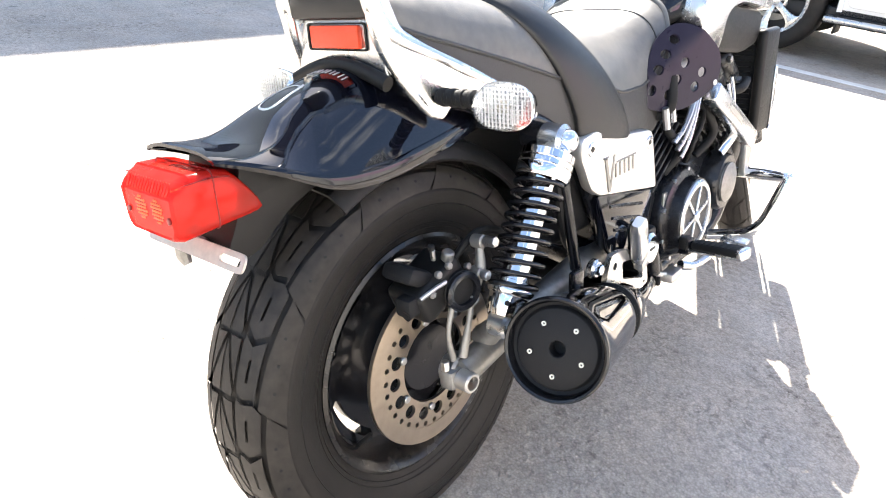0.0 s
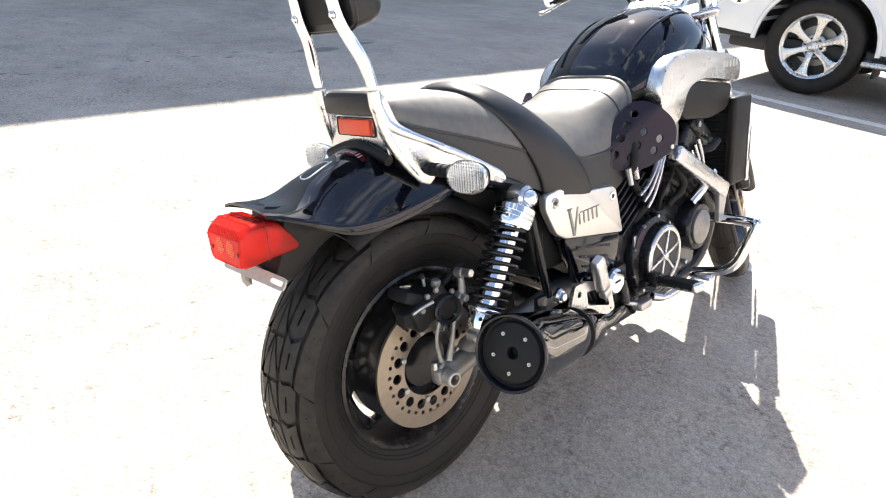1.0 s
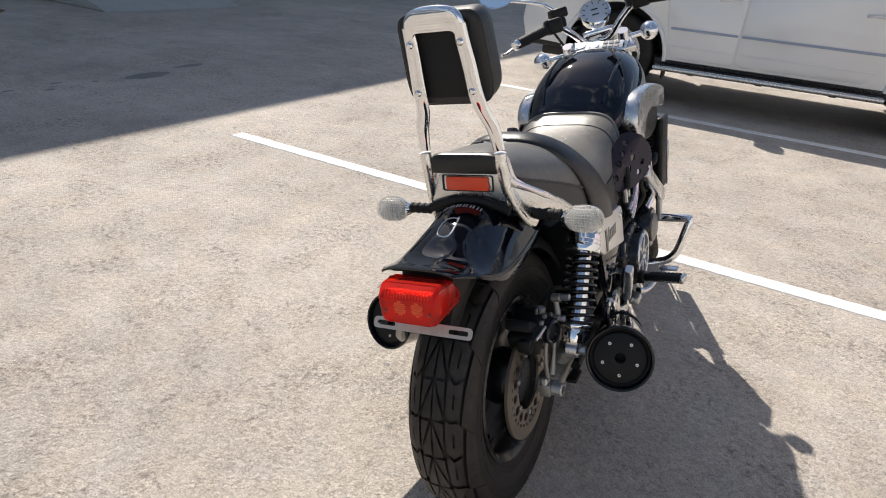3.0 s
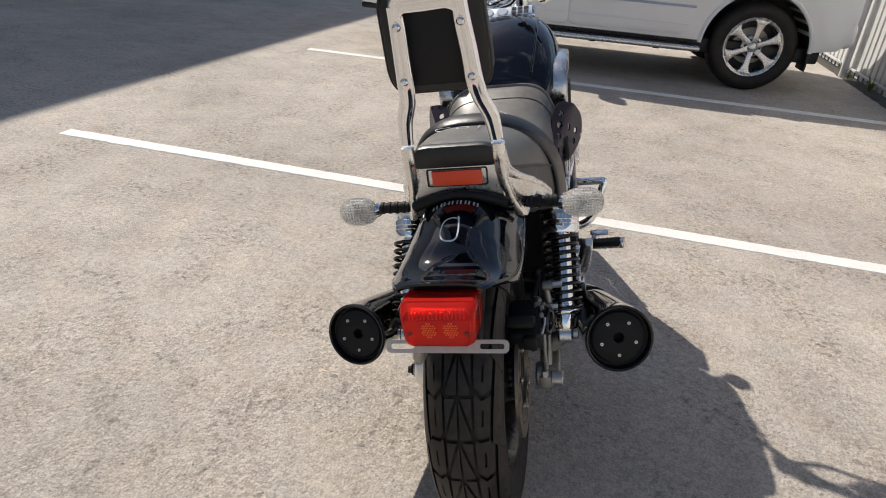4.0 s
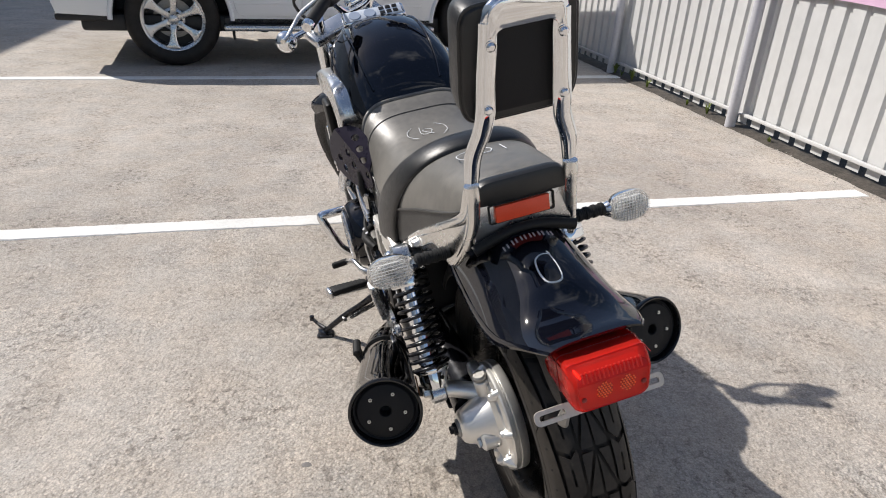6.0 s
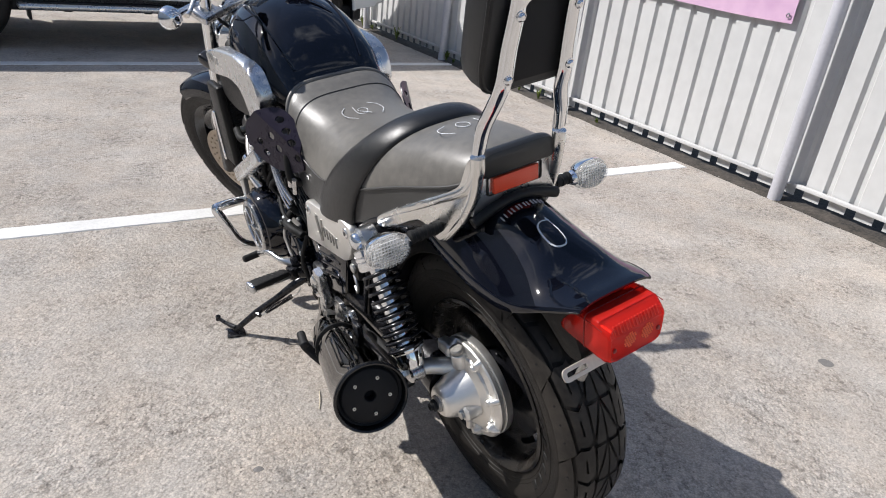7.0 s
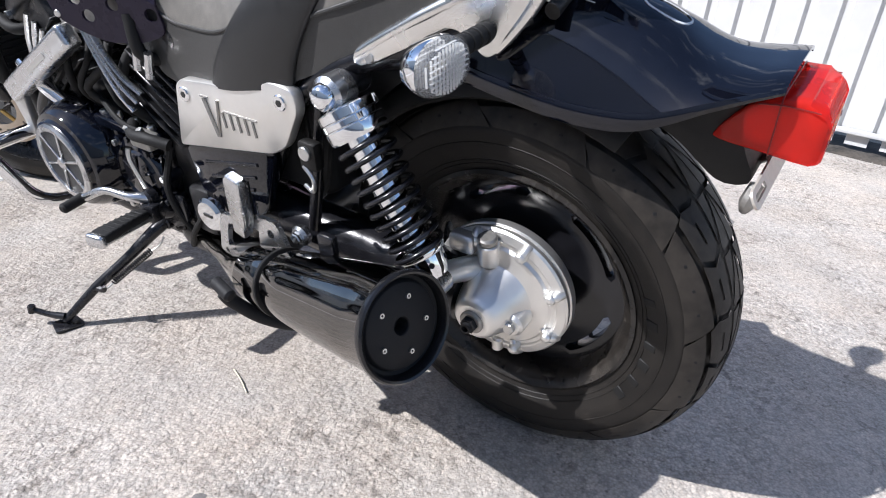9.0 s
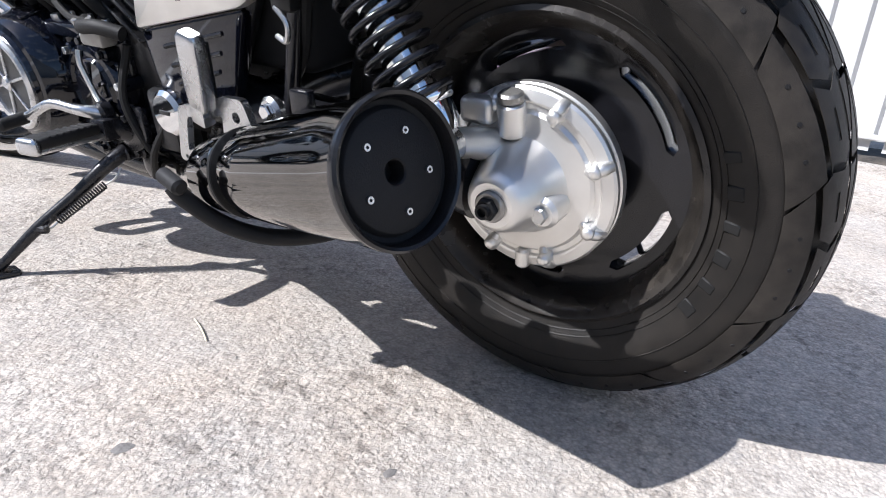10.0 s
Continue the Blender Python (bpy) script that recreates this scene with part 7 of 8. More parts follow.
        part("carburettor", bm_box((s * 0.10, 0.82, 0.66), (0.12, 0.20, 0.10), 0.02, seg=3), DIRTY_CAST, e)
        part("coolant_pipe", bm_tube([(s * 0.175, 0.96, 0.46), (s * 0.185, 1.02, 0.50), (s * 0.17, 1.10, 0.52)], 0.016, 14, 4), CHROME, e)
        for y, z in ((0.60, 0.30), (0.64, 0.26), (0.70, 0.24), (0.88, 0.245), (0.98, 0.27)):
            part("case_bolt", bm_cyl((s * 0.148, y, z), (s, 0, 0), 0.008, 0.014, 6, 0.001), BOLT, e)
        part("junction", bm_box((s * 0.160, 0.585, 0.335), (0.05, 0.06, 0.10), 0.012, seg=2), ENGINE, e)
        part("cable", bm_tube([(s * 0.178, 0.585, 0.33), (s * 0.19, 0.62, 0.28), (s * 0.17, 0.67, 0.22)], 0.006, 8, 4), RUBBER, e)
    part("collector", bm_box((0, 0.60, 0.235), (0.34, 0.24, 0.075), 0.03, seg=3), ENGINE, e, "exhaust collector box")
    part("header_pipe", bm_tube([(0.12, 1.12, 0.46), (0.13, 1.18, 0.36), (0.12, 1.10, 0.22), (0.10, 0.80, 0.185), (0.10, 0.66, 0.21)], 0.022, 14, 5), ENAMEL, e)
    part("header_pipe", bm_tube([(-0.12, 1.12, 0.46), (-0.13, 1.18, 0.36), (-0.12, 1.10, 0.22), (-0.10, 0.80, 0.185), (-0.10, 0.66, 0.21)], 0.022, 14, 5), ENAMEL, e)
    # radiator
    r = part("radiator", bm_box((0, 1.245, 0.595), (0.34, 0.055, 0.27), 0.012, seg=2), DULL, bike, "black radiator with side trims")
    for s in (-1, 1):
        part("radiator_tank", bm_box((s * 0.180, 1.245, 0.595), (0.026, 0.115, 0.27), 0.010, seg=3), PLASTIC, r)
        part("bright_trim", bm_box((s * 0.1950, 1.290, 0.545), (0.007, 0.018, 0.170), 0.0015), CHROME, r)
    # black block added below the radiator to close sun slits in the bike's shadow
    part("lower_sun_block", bm_loft([[V((x, y, z)) for x, y in rounded([(-w, y0), (w, y0), (w, y1), (-w, y1)], 0.02, 3)] for z, w, y0, y1 in ((0.285, 0.105, 1.165, 1.235), (0.330, 0.125, 1.180, 1.262), (0.400, 0.140, 1.190, 1.272), (0.466, 0.150, 1.205, 1.272))]), PLASTIC, r)
    for k in range(18):
        part("core_row", bm_box((0, 1.2155, 0.480 + k * 0.014), (0.31, 0.006, 0.003), 0), BADGE, r)


def spoke_ring(parent, ax, h, R, spoke=0.0085):
    """Silver ring with six spokes and a small hub, on a round engine cover."""
    part("trim_ring", bm_lathe([(R - 0.012, 0.0), (R - 0.011, 0.006), (R - 0.002, 0.007), (R + 0.003, 0.003), (R + 0.003, 0.0)], ax @ Matrix.Translation((0, 0, h)), 56), BRUSHED, parent)
    for k in range(6):
        m = ax @ Matrix.Rotation(radians(60 * k + 15), 4, "Z") @ Matrix.Translation(((R - 0.008) / 2, 0, h + 0.002))
        part("trim_spoke", bm_box((0, 0, 0), (R - 0.012, spoke, 0.007), min(0.0025, spoke * 0.3), m, 2), BRUSHED, parent)
    part("trim_mesh", bm_lathe([(0.0, 0.0015), (R - 0.012, 0.0015)], ax @ Matrix.Translation((0, 0, h)), 40), MESH_GREY, parent)
    part("trim_hub", bm_lathe([(0.0, 0.009), (0.010, 0.009), (0.013, 0.006), (0.013, 0.0)], ax @ Matrix.Translation((0, 0, h)), 24), BRUSHED, parent)


def controls():
    for s in (-1, 1):
        # rider peg: rubber top on a bright carrier
        a, b = V((s * 0.205, 0.705, 0.312)), V((s * 0.348, 0.676, 0.328))
        d = (b - a).normalized()
        m = Matrix.Translation(a) @ d.to_track_quat("X", "Z").to_matrix().to_4x4()
        L = (b - a).length
        secs = []
        for x, w, h in ((0.03, 0.013, 0.011), (0.036, 0.015, 0.013), (L - 0.016, 0.0205, 0.014), (L - 0.010, 0.019, 0.012)):
            secs.append([m @ V((x, y, z + 0.004)) for y, z in rounded([(-w, -h * 0.5), (w, -h * 0.5), (w, h * 0.8), (-w, h * 0.8)], 0.006, 3)])
        pg = part("rider_peg", bm_loft(secs), RUBBER, bike, "rubber-topped rider footpeg")
        for k in range(7):
            x = 0.045 + k * 0.0125
            w = 0.0155 + 0.0045 * k / 7
            part("peg_groove", bm_box((x, 0, 0.0135), (0.006, w * 1.9, 0.004), 0.0012, m, 1), RUBBER, pg)
        part("peg_carrier", bm_box((L * 0.52, 0, -0.006), (L * 0.9, 0.026, 0.010), 0.004, m, 2), BRUSHED, pg)
        part("peg_end", bm_box((L - 0.004, 0, 0.003), (0.016, 0.040, 0.026), 0.007, m, 3), BRUSHED, pg)
        part("peg_hinge", bm_box((0.006, 0, 0), (0.040, 0.034, 0.036), 0.006, m, 2), ENAMEL, pg)
        part("peg_mount", bm_tube([(s * 0.13, 0.69, 0.29), (s * 0.17, 0.70, 0.30), (s * 0.205, 0.705, 0.312)], [0.028, 0.022, 0.018], 14, 3), ENAMEL, pg)
        # engine guards
        g = part("engine_guard", bm_tube([(s * 0.13, 1.135, 0.372), (s * 0.20, 1.13, 0.374), (s * 0.285, 1.125, 0.376), (s * 0.300, 1.124, 0.374), (s * 0.302, 1.122, 0.366), (s * 0.298, 1.118, 0.352), (s * 0.278, 1.105, 0.290), (s * 0.262, 1.098, 0.252), (s * 0.238, 1.090, 0.228), (s * 0.200, 1.085, 0.214), (s * 0.10, 1.06, 0.200)], 0.0150, 16, 4), CHROME, bike, "chrome tube engine guard")
        part("guard_cap", bm_cyl((s * 0.296, 1.124, 0.375), (s, 0, 0.02), 0.0140, 0.016, 18, 0.004), CHROME, g)
    # gear lever
    gl = part("gear_lever", bm_tube([(-0.205, 0.715, 0.335), (-0.232, 0.735, 0.345), (-0.248, 0.785, 0.352), (-0.262, 0.835, 0.330), (-0.266, 0.848, 0.325)], [0.013, 0.009, 0.008, 0.008, 0.008], 12, 5), BRUSHED, bike, "silver gear lever")
    part("lever_rubber", bm_cyl((-0.262, 0.850, 0.324), (-1, -0.10, -0.02), 0.0105, 0.052, 16, 0.004), RUBBER, gl)
    part("lever_pivot", bm_cyl((-0.190, 0.715, 0.335), (-1, 0, 0), 0.017, 0.024, 20, 0.004), ENAMEL, gl)
    part("lever_rod", bm_tube([(-0.200, 0.725, 0.352), (-0.205, 0.740, 0.410), (-0.200, 0.742, 0.432)], 0.005, 8, 2), BOLT, gl)
    # brake pedal
    bp = part("brake_pedal", bm_tube([(0.205, 0.705, 0.262), (0.225, 0.740, 0.255), (0.250, 0.800, 0.275), (0.268, 0.830, 0.288)], [0.012, 0.009, 0.008, 0.010], 12, 5), BRUSHED, bike, "silver brake pedal")
    part("pedal_pad", bm_box((0.278, 0.835, 0.296), (0.060, 0.034, 0.010), 0.005, seg=2), BRUSHED, bp)
    part("pedal_link", bm_tube([(0.19, 0.69, 0.262), (0.20, 0.64, 0.262), (0.19, 0.585, 0.285)], 0.007, 10, 3), BRUSHED, bp)
    part("pedal_clevis", bm_box((0.205, 0.655, 0.258), (0.030, 0.055, 0.022), 0.005), CAST, bp)
    part("master_cylinder", bm_tube([(0.195, 0.585, 0.285), (0.190, 0.575, 0.350)], 0.014, 12), ENAMEL, bp)
    part("pedal_switch", bm_box((0.215, 0.690, 0.325), (0.020, 0.022, 0.030), 0.004), PLASTIC, bp)
    # side stand
    inv = bike.matrix_world.inverted()
    foot = inv @ V((-0.427, 0.836, 0.012))
    top = V((-0.200, 0.755, 0.238))
    knee = top.lerp(foot, 0.62) + V((-0.004, 0.004, 0.0))
    st = part("side_stand", bm_tube([(-0.125, 0.750, 0.262), top, top.lerp(foot, 0.3), knee, foot], [0.016, 0.0130, 0.0108, 0.0105, 0.0080], 14, 4), ENAMEL, bike, "black side stand leg")
    m = Matrix.Translation(foot) @ inv.to_3x3().to_4x4()
    part("stand_foot", bm_plate(rounded([(-0.030, -0.020), (0.026, -0.026), (0.030, 0.016), (-0.018, 0.024)], 0.008, 3), 0.006, m @ Matrix.Translation((0, 0, -0.012)), bev=0.001), ENAMEL, st)
    part("stand_tang", bm_tube([m @ V((0.0, 0.0, 0.010)), m @ V((-0.020, 0.027, 0.014)), m @ V((-0.037, 0.050, 0.022))], [0.008, 0.006, 0.006], 10, 3), ENAMEL, st)
    part("tang_knob", bm_cyl(m @ V((-0.038, 0.051, 0.014)), m.to_3x3() @ V((0, 0, 1)), 0.008, 0.018, 10, 0.002), ENAMEL, st)
    hook = knee + V((0.004, -0.022, 0.0))
    part("hook_lug", bm_tube([knee, hook, hook + V((0, -0.004, 0.010))], [0.009, 0.006, 0.004], 8, 2), ENAMEL, st)
    p0, p1 = top + V((0.004, -0.026, -0.012)), hook
    d = (p1 - p0)
    mm = frame_to(p0 + d * 0.22, d)
    pts = [mm @ V((0.0062 * math.cos(k * 0.7), 0.0062 * math.sin(k * 0.7), d.length * 0.62 * k / 190)) for k in range(191)]
    part("stand_spring", bm_tube(pts, 0.0016, 6), ENAMEL, st)
    part("spring_hook", bm_tube([p0 + V((0, 0, 0.008)), p0 + d * 0.1 + V((0, -0.004, 0)), p0 + d * 0.24], 0.0018, 6, 3), BOLT, st)
    part("spring_hook", bm_tube([p0 + d * 0.82, p0 + d * 0.93 + V((0, -0.003, 0)), p1], 0.0018, 6, 3), BOLT, st)
    # centre stand folded under the mufflers
    cs = part("centre_stand", bm_tube([(-0.318, 0.372, 0.330), (-0.312, 0.362, 0.312), (-0.285, 0.330, 0.272), (-0.245, 0.290, 0.246), (-0.19, 0.255, 0.235), (-0.12, 0.25, 0.225)], 0.0115, 12, 5), DULL, bike, "black folded centre stand")
    part("tang_pad", bm_cyl((-0.312, 0.398, 0.338), (-0.18, -0.95, -0.12), 0.0105, 0.050, 14, 0.004), DULL, cs)
    for s in (-1, 1):
        part("stand_leg", bm_tube([(s * 0.11, 0.56, 0.22), (s * 0.115, 0.40, 0.215), (s * 0.125, 0.26, 0.222)], 0.014, 12, 3), DULL, cs)
        part("stand_sole", bm_box((s * 0.128, 0.235, 0.205), (0.03, 0.06, 0.012), 0.004), DULL, cs)
    part("rust_tab", bm_box((-0.215, 0.205, 0.300), (0.020, 0.010, 0.060), 0.003), RUST, cs)


STEER = radians(24)
HEAD = V((0, 1.115, 0.960))
UP = V((0, -0.485, 0.875)).normalized()
TURN_M = Matrix.Translation(HEAD) @ Matrix.Rotation(STEER, 4, UP) @ Matrix.Translation(-HEAD)


def steered(name, bm, mat, parent, label="", angle=38):
    bm.transform(TURN_M)
    # the turned wheel trails out to the high side of the lean
    for v in bm.verts:
        v.co.x += 0.042 * max(0.0, 0.95 - v.co.z)
    return part(name, bm, mat, parent, label, angle)


def front():
    ax = V((0, 1.640, 0.327))
    m = frame_to(ax, (1, 0, 0))
    w = steered("front_wheel", bm_lathe([(0.246, -0.042), (0.240, -0.044), (0.228, -0.036), (0.215, -0.018), (0.215, 0.018), (0.228, 0.036), (0.240, 0.044), (0.246, 0.042), (0.236, 0.03), (0.228, 0.0), (0.236, -0.03)], m, 64, closed=True), ENAMEL, bike, "black cast front wheel", 30)
    tab = arc_table([(0.0, 0.328), (0.016, 0.3265), (0.032, 0.321), (0.045, 0.311), (0.053, 0.298), (0.0555, 0.285), (0.053, 0.268), (0.047, 0.254), (0.042, 0.243)])
    steered("tyre", tyre_carcass(tab, 0.328, 0.0028, ax, 96), TYRE, w)
    blocks = [([(0.04, 0.003), (0.94, 0.003), (0.74, 0.017), (-0.05, 0.017)], ()), ([(-0.08, 0.021), (0.72, 0.021), (0.55, 0.044), (-0.2, 0.044)], ()), ([(-0.2, 0.048), (0.72, 0.048), (0.70, 0.062), (-0.2, 0.062)], ())]
    steered("tread", tread(tab, 0.328, 22, blocks, 0.0, ax), TYRE, w, angle=30)
    for k in range(5):
        mm = m @ Matrix.Rotation(radians(72 * k + 8), 4, "Z")
        steered("spoke", bm_loft([[mm @ V((r, q * wd, zz * th)) for q, zz in ((-1, -1), (1, -1), (1, 1), (-1, 1))] for r, wd, th in ((0.04, 0.034, 0.022), (0.12, 0.022, 0.018), (0.19, 0.026, 0.016), (0.222, 0.044, 0.016))]), ENAMEL, w)
    steered("hub", bm_lathe([(0.0, -0.055), (0.045, -0.055), (0.05, -0.03), (0.05, 0.03), (0.045, 0.055), (0.0, 0.055)], m, 32), ENAMEL, w)
    for s in (-1, 1):
        holes = [circle(0.108 * math.cos(a), 0.108 * math.sin(a), 0.0055, 8) for a in [2 * math.pi * k / 24 for k in range(24)]]
        holes += [circle(0.128 * math.cos(a), 0.128 * math.sin(a), 0.0055, 8) for a in [2 * math.pi * (k + 0.5) / 24 for k in range(24)]]
        holes.append(circle(0, 0, 0.086, 36))
        d = steered("brake_disc", bm_plate(circle(0, 0, 0.149, 56), 0.005, m @ Matrix.Translation((0, 0, s * 0.066 - 0.0025)), holes), STEEL, w, "drilled front brake disc", 30)
        for k in range(6):
            mm = m @ Matrix.Rotation(radians(60 * k), 4, "Z") @ Matrix.Translation((0.07, 0, s * 0.064))
            steered("carrier_arm", bm_box((0, 0, 0), (0.05, 0.016, 0.006), 0.002, mm, 1), material("gold_carrier", (0.30, 0.19, 0.05), 0.35, 0.8) if k == 0 and s < 0 else bpy.data.materials["gold_carrier"], d)
        f = steered("fork_leg", bm_tube([ax + V((s * 0.100, 0.0, 0.0)), ax + V((s * 0.100, 0.0, 0.0)) + UP * 0.12, ax + V((s * 0.100, 0, 0)) + UP * 0.36], [0.026, 0.029, 0.029], 18, 3), ENAMEL, bike, "black fork leg with a chrome tube")
        steered("fork_tube", bm_tube([ax + V((s * 0.100, 0, 0)) + UP * 0.34, ax + V((s * 0.100, 0, 0)) + UP * 0.80], 0.0215, 18), CHROME, f)
        steered("fork_boot", bm_lathe([(0.030, 0), (0.033, 0.004), (0.033, 0.02), (0.029, 0.026)], frame_to(ax + V((s * 0.1, 0, 0)) + UP * 0.345, UP), 20), RUBBER, f)
        steered("front_caliper", bm_box(ax + V((s * 0.085, -0.105, 0.075)), (0.06, 0.07, 0.11), 0.014, None, 3), ENAMEL, f)
        # front turn signals on stalks
        c = V((s * 0.203, 1.315, 0.995))
        i = steered("front_indicator", bm_lathe([(0.0, 0.040), (0.014, 0.038), (0.027, 0.026), (0.033, 0.008), (0.034, 0.0)], frame_to(c, (0, -1, 0)), 28), CHROME, bike, "chrome round front turn signal")
        steered("lens", bm_lathe([(0.0, 0.022), (0.018, 0.018), (0.031, 0.006), (0.034, 0.0)], frame_to(c, (0, 1, 0)), 28), AMBER, i)
        steered("stalk", bm_tube([c + V((-s * 0.03, -0.005, 0)), c + V((-s * 0.10, -0.01, 0.0))], 0.010, 12), CHROME, i)
    # front fender
    secs = []
    for k in range(25):
        a = radians(67 + 79 * k / 24)
        rr = 0.338
        n = V((0, math.cos(a), math.sin(a)))
        prof = [(-0.070, -0.045), (-0.068, -0.014), (-0.052, 0.004), (-0.025, 0.011), (0, 0.013), (0.025, 0.011), (0.052, 0.004), (0.068, -0.014), (0.070, -0.045)]
        ring = [ax + V((x, 0, 0)) + n * (rr + h) for x, h in prof]
        ring += [ax + V((x * 0.95, 0, 0)) + n * (rr + h - 0.004) for x, h in reversed(prof)]
        secs.append(ring)
    steered("front_fender", bm_loft(secs), GLOSS, bike, "gloss black front fender")
    # clamps, headlamp, bars
    yk = ax + UP * 0.735
    y = steered("upper_yoke", bm_box((0, 0, 0), (0.28, 0.075, 0.032), 0.012, Matrix.Translation(yk) @ Matrix.Rotation(radians(29), 4, "X"), 3), BRUSHED, bike, "alloy fork yoke")
    steered("lower_yoke", bm_box((0, 0, 0), (0.27, 0.075, 0.04), 0.012, Matrix.Translation(ax + UP * 0.55) @ Matrix.Rotation(radians(29), 4, "X"), 3), ENAMEL, y)
    hl = steered("headlamp", bm_lathe([(0.0, -0.10), (0.05, -0.09), (0.085, -0.05), (0.095, 0.0), (0.099, 0.02), (0.095, 0.028)], frame_to(V((0, 1.335, 0.865)), (0, 1, -0.05)), 44), CHROME, bike, "round chrome headlamp")
    steered("lens", bm_lathe([(0.0, 0.045), (0.05, 0.041), (0.094, 0.026)], frame_to(V((0, 1.335, 0.865)), (0, 1, -0.05)), 40), CLEAR, hl)
    half = [(0.0, 1.165, 1.020), (0.045, 1.160, 1.026), (0.085, 1.130, 1.070), (0.125, 1.085, 1.105), (0.165, 1.005, 1.112), (0.271, 0.926, 1.095)]
    bar = steered("handlebar", bm_tube([(-x, yy, z) for x, yy, z in reversed(half)] + half[1:], 0.0115, 14, 5), CHROME, bike, "chrome handlebar turned to the left")
    for s in (-1, 1):
        a, b = V((s * 0.170, 1.000, 1.111)), V((s * 0.271, 0.926, 1.095))
        d = (b - a).normalized()
        steered("grip", bm_tube([a, b], 0.0170, 16), RUBBER, bar)
        steered("bar_end", bm_cyl(b, d, 0.0175, 0.022, 18, 0.005), CHROME, bar)
        steered("switch_box", bm_box((0, 0, 0), (0.055, 0.045, 0.050), 0.010, Matrix.Translation(a - d * 0.03) @ Matrix.Rotation(radians(-s * 25), 4, "Z"), 3), PLASTIC, bar)
        steered("lever_clamp", bm_box((0, 0.012, 0.0), (0.034, 0.050, 0.036), 0.008, Matrix.Translation(a - d * 0.065), 2), PLASTIC, bar)
        steered("reservoir", bm_box((0, 0.02, 0.030), (0.060, 0.045, 0.034), 0.008, Matrix.Translation(a - d * 0.07) @ Matrix.Rotation(radians(-s * 20), 4, "Z"), 2), PLASTIC, bar)
        steered("hand_lever", bm_tube([a - d * 0.05 + V((0, 0.03, 0)), a + V((s * 0.05, 0.055, -0.008)), a + d * 0.06 + V((s * 0.055, 0.060, -0.014)), b + V((s * 0.045, 0.075, -0.020)), b + V((s * 0.066, 0.062, -0.022))], [0.010, 0.009, 0.0075, 0.0065, 0.0085], 12, 5, flat=0.7), ALLOY, bar)
        # mirrors
        mc = V((s * 0.300, 1.095, 1.275))
        mi = steered("mirror", bm_lathe([(0.0, 0.028), (0.03, 0.024), (0.052, 0.012), (0.058, 0.0), (0.0, 0.0)], frame_to(mc, (s * 0.12, 1, -0.1)) @ Matrix.Diagonal((1.15, 0.85, 1, 1)), 32), CHROME, bike, "oval chrome mirror")
        steered("glass", bm_lathe([(0.0, 0.0), (0.054, 0.0)], frame_to(mc + V((0, -0.0015, 0)), (-s * 0.12, -1, 0.1)) @ Matrix.Diagonal((1.15, 0.85, 1, 1)), 32), MIRROR, mi)
        steered("arm", bm_tube([a - d * 0.06 + V((0, 0.02, 0.03)), a + V((0, 0.04, 0.085)), mc + V((-s * 0.02, 0.02, -0.03))], [0.009, 0.006, 0.006], 10, 4), CHROME, mi)
        steered("control_cable", bm_tube([a - d * 0.07 + V((0, 0.03, 0)), V((s * 0.14, 1.27, 1.10)), V((s * 0.09, 1.30, 0.98)), V((s * 0.07, 1.18, 0.86))], 0.0048, 8, 6), RUBBER, bar)
    sp = V((0.012, 1.178, 1.115))
    f = frame_to(sp, (0, -0.78, 0.63))
    g = steered("speedometer", bm_lathe([(0.0, -0.055), (0.03, -0.052), (0.048, -0.03), (0.053, 0.0), (0.055, 0.006), (0.050, 0.010), (0.048, 0.004)], f, 40), CHROME, bike, "chrome speedometer with a pale dial")
    steered("dial", bm_lathe([(0.0, 0.003), (0.049, 0.003)], f, 36), DIAL, g, "pale blue dial")
    for k in range(9):
        mm = f @ Matrix.Rotation(radians(-120 + 30 * k), 4, "Z") @ Matrix.Translation((0, 0.040, 0.0042))
        steered("dial_mark", bm_box((0, 0, 0), (0.003, 0.009, 0.001), 0, mm), BADGE, g)
    for dy in (-0.010, 0.012):
        steered("dial_mark", bm_box((0, dy, 0.0042), (0.024, 0.005, 0.001), 0, f), BADGE, g)
    steered("indicator_pod", bm_box((0, 1.118, 1.052), (0.10, 0.045, 0.022), 0.009, None, 3), CHROME, g)


rear_wheel()
rear_drive()
for s in (-1, 1):
    shock(s)
    muffler(s)
fender()
tail_lamp()
for s in (-1, 1):
    indicator(s)
seat()
tail_panel()
backrest()
tank()
scoops()
side_panels()
frame_tubes()
engine()
controls()
front()


# ---- loose grit and straws ----
def grit():
    """Loose stones, thickest along the fence."""
    rnd = random.Random(21)
    vs, fs = [], []
    for k in range(2600):
        if k < 1300:
            y = rnd.uniform(-3, 7)
            x = fence_x(y) - abs(rnd.gauss(0, 0.16)) + 0.05
            r = rnd.uniform(0.002, 0.007)
        else:
            x, y = rnd.uniform(-2.6, 2.4), rnd.uniform(-1.2, 4.5)
            r = rnd.uniform(0.001, 0.0032)
        a = rnd.uniform(0, 6.28)
        b = len(vs)
        for q in range(5):
            rr = r * rnd.uniform(0.7, 1.2)
            vs.append((x + rr * math.cos(a + q * 1.257), y + rr * math.sin(a + q * 1.257), 0.0002))
        vs.append((x + r * 0.2, y, r * rnd.uniform(0.6, 1.1)))
        fs += [(b + q, b + (q + 1) % 5, b + 5) for q in range(5)]
    me = bpy.data.meshes.new("grit")
    me.from_pydata(vs, [], fs)
    me.materials.append(PEBBLE)
    tagged(new("grit", me), "loose grey grit scattered on the asphalt", "grit", kind="stuff")


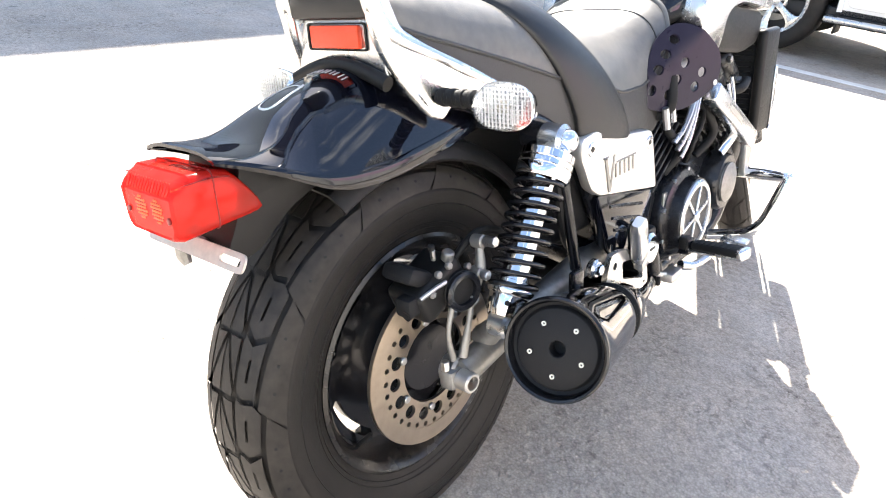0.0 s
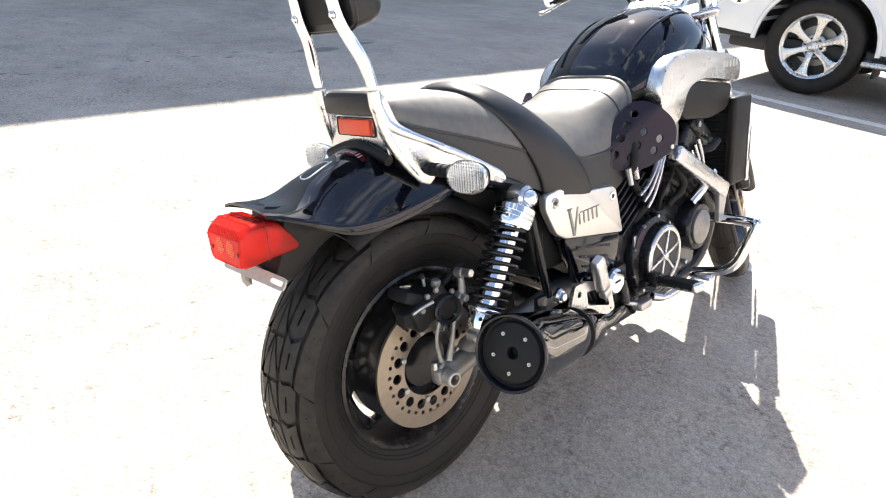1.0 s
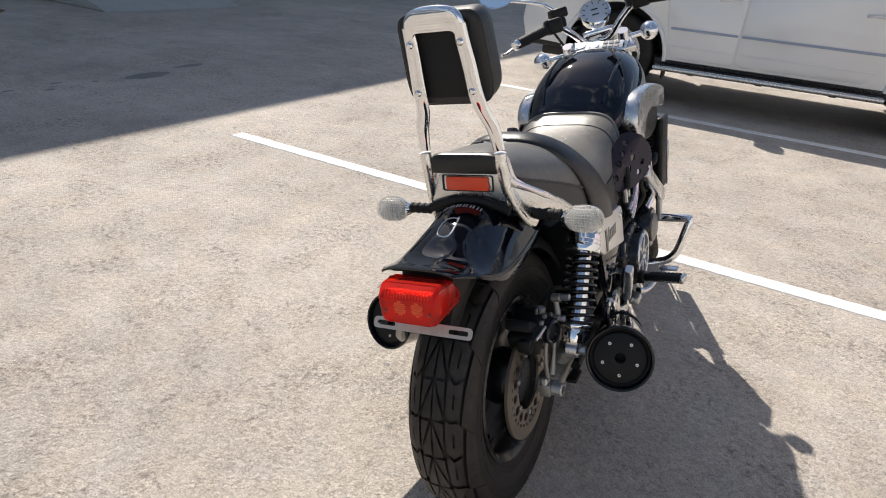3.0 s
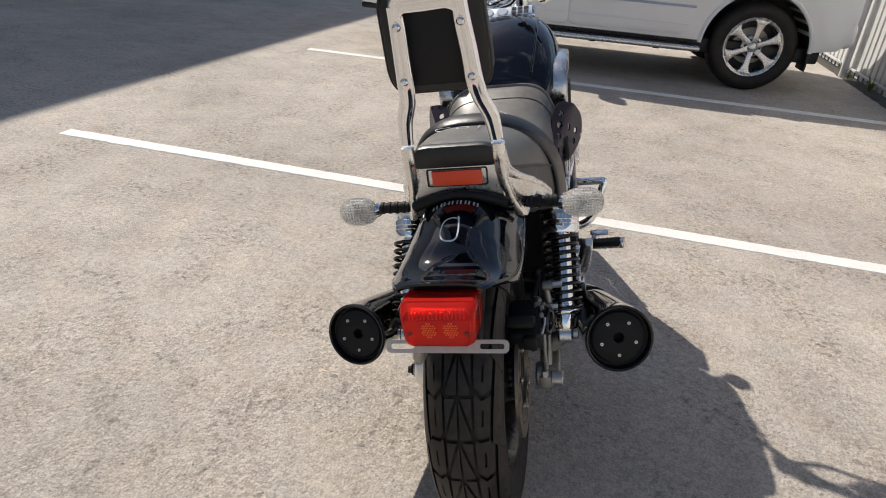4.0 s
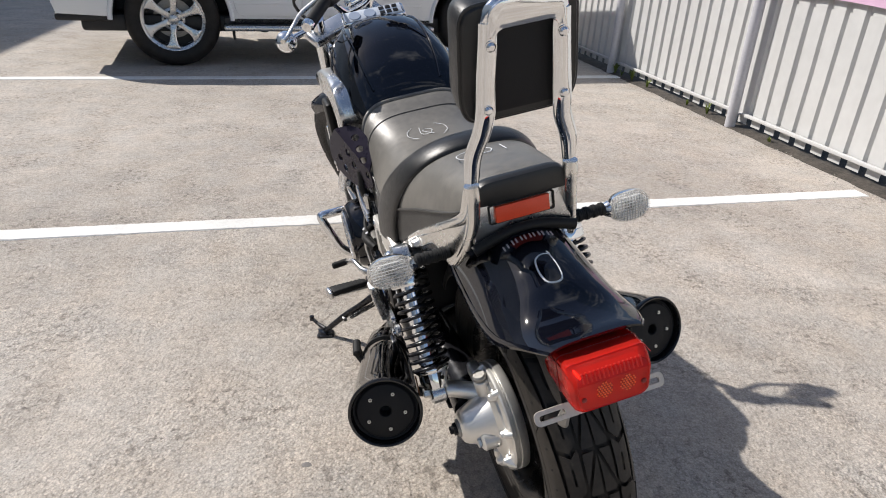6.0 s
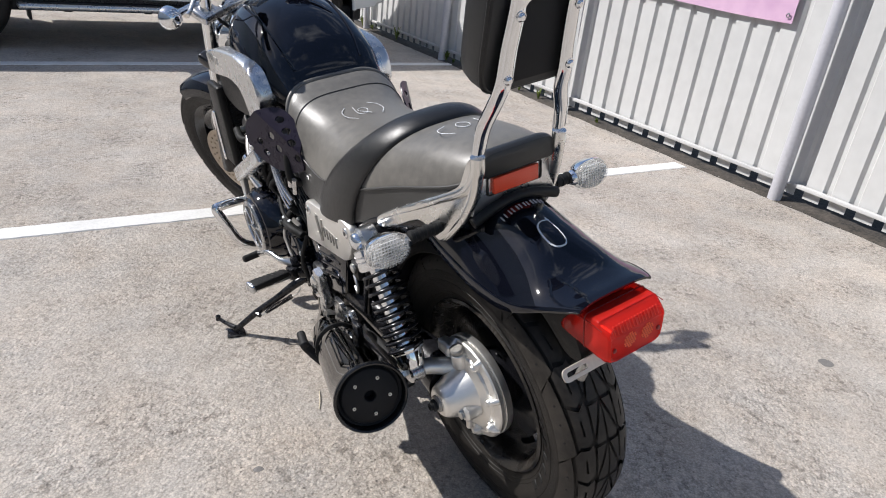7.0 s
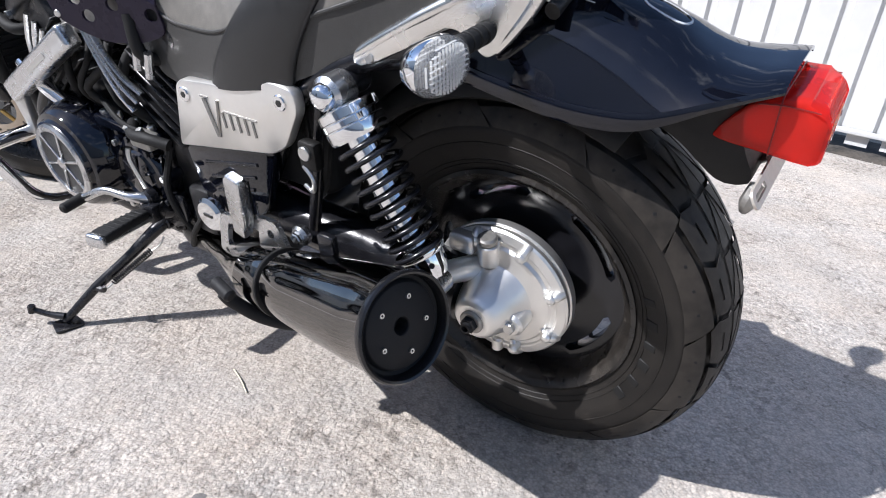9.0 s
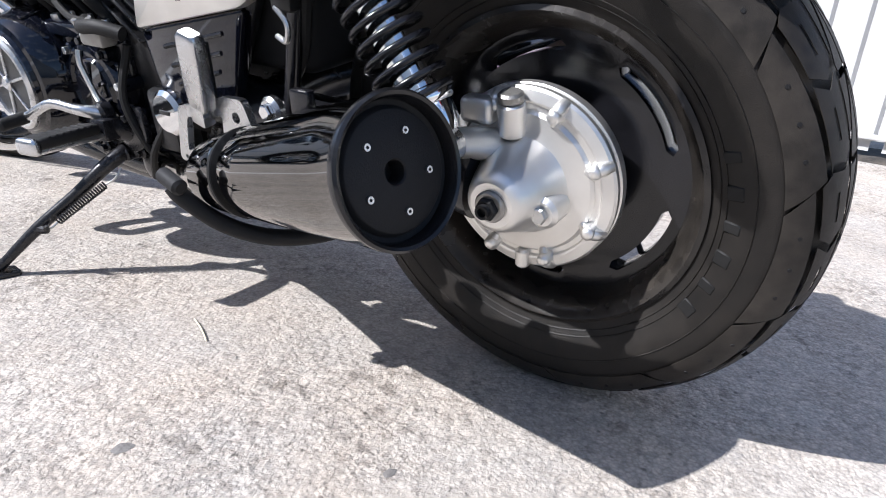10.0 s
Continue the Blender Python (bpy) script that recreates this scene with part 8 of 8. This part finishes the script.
grit()
for (xa, ya), (xb, yb) in (((-0.298, 0.470), (-0.327, 0.398)),):
    ob = part("straw", bm_tube([(xa, ya, 0.003), ((xa + xb) / 2 + 0.002, (ya + yb) / 2, 0.004), (xb, yb, 0.003)], 0.0012, 6, 3), STRAW)
    tagged(ob, "short dry straw lying on the asphalt", "straw")
# small flat dark marks; the last two stand for a flake and a leaf
flat_blob("dark_spot", 1.32, -0.066, 0.030, 0.022, DAMP, "small dark spot on the asphalt", "stain", 91, n=20)
flat_blob("dark_spot", -0.532, 0.258, 0.012, 0.009, DAMP, "small dark spot on the asphalt", "stain", 92, n=20)
flat_blob("dark_spot", -0.363, 0.010, 0.010, 0.006, DAMP, "small dark spot on the asphalt", "stain", 93, n=20)
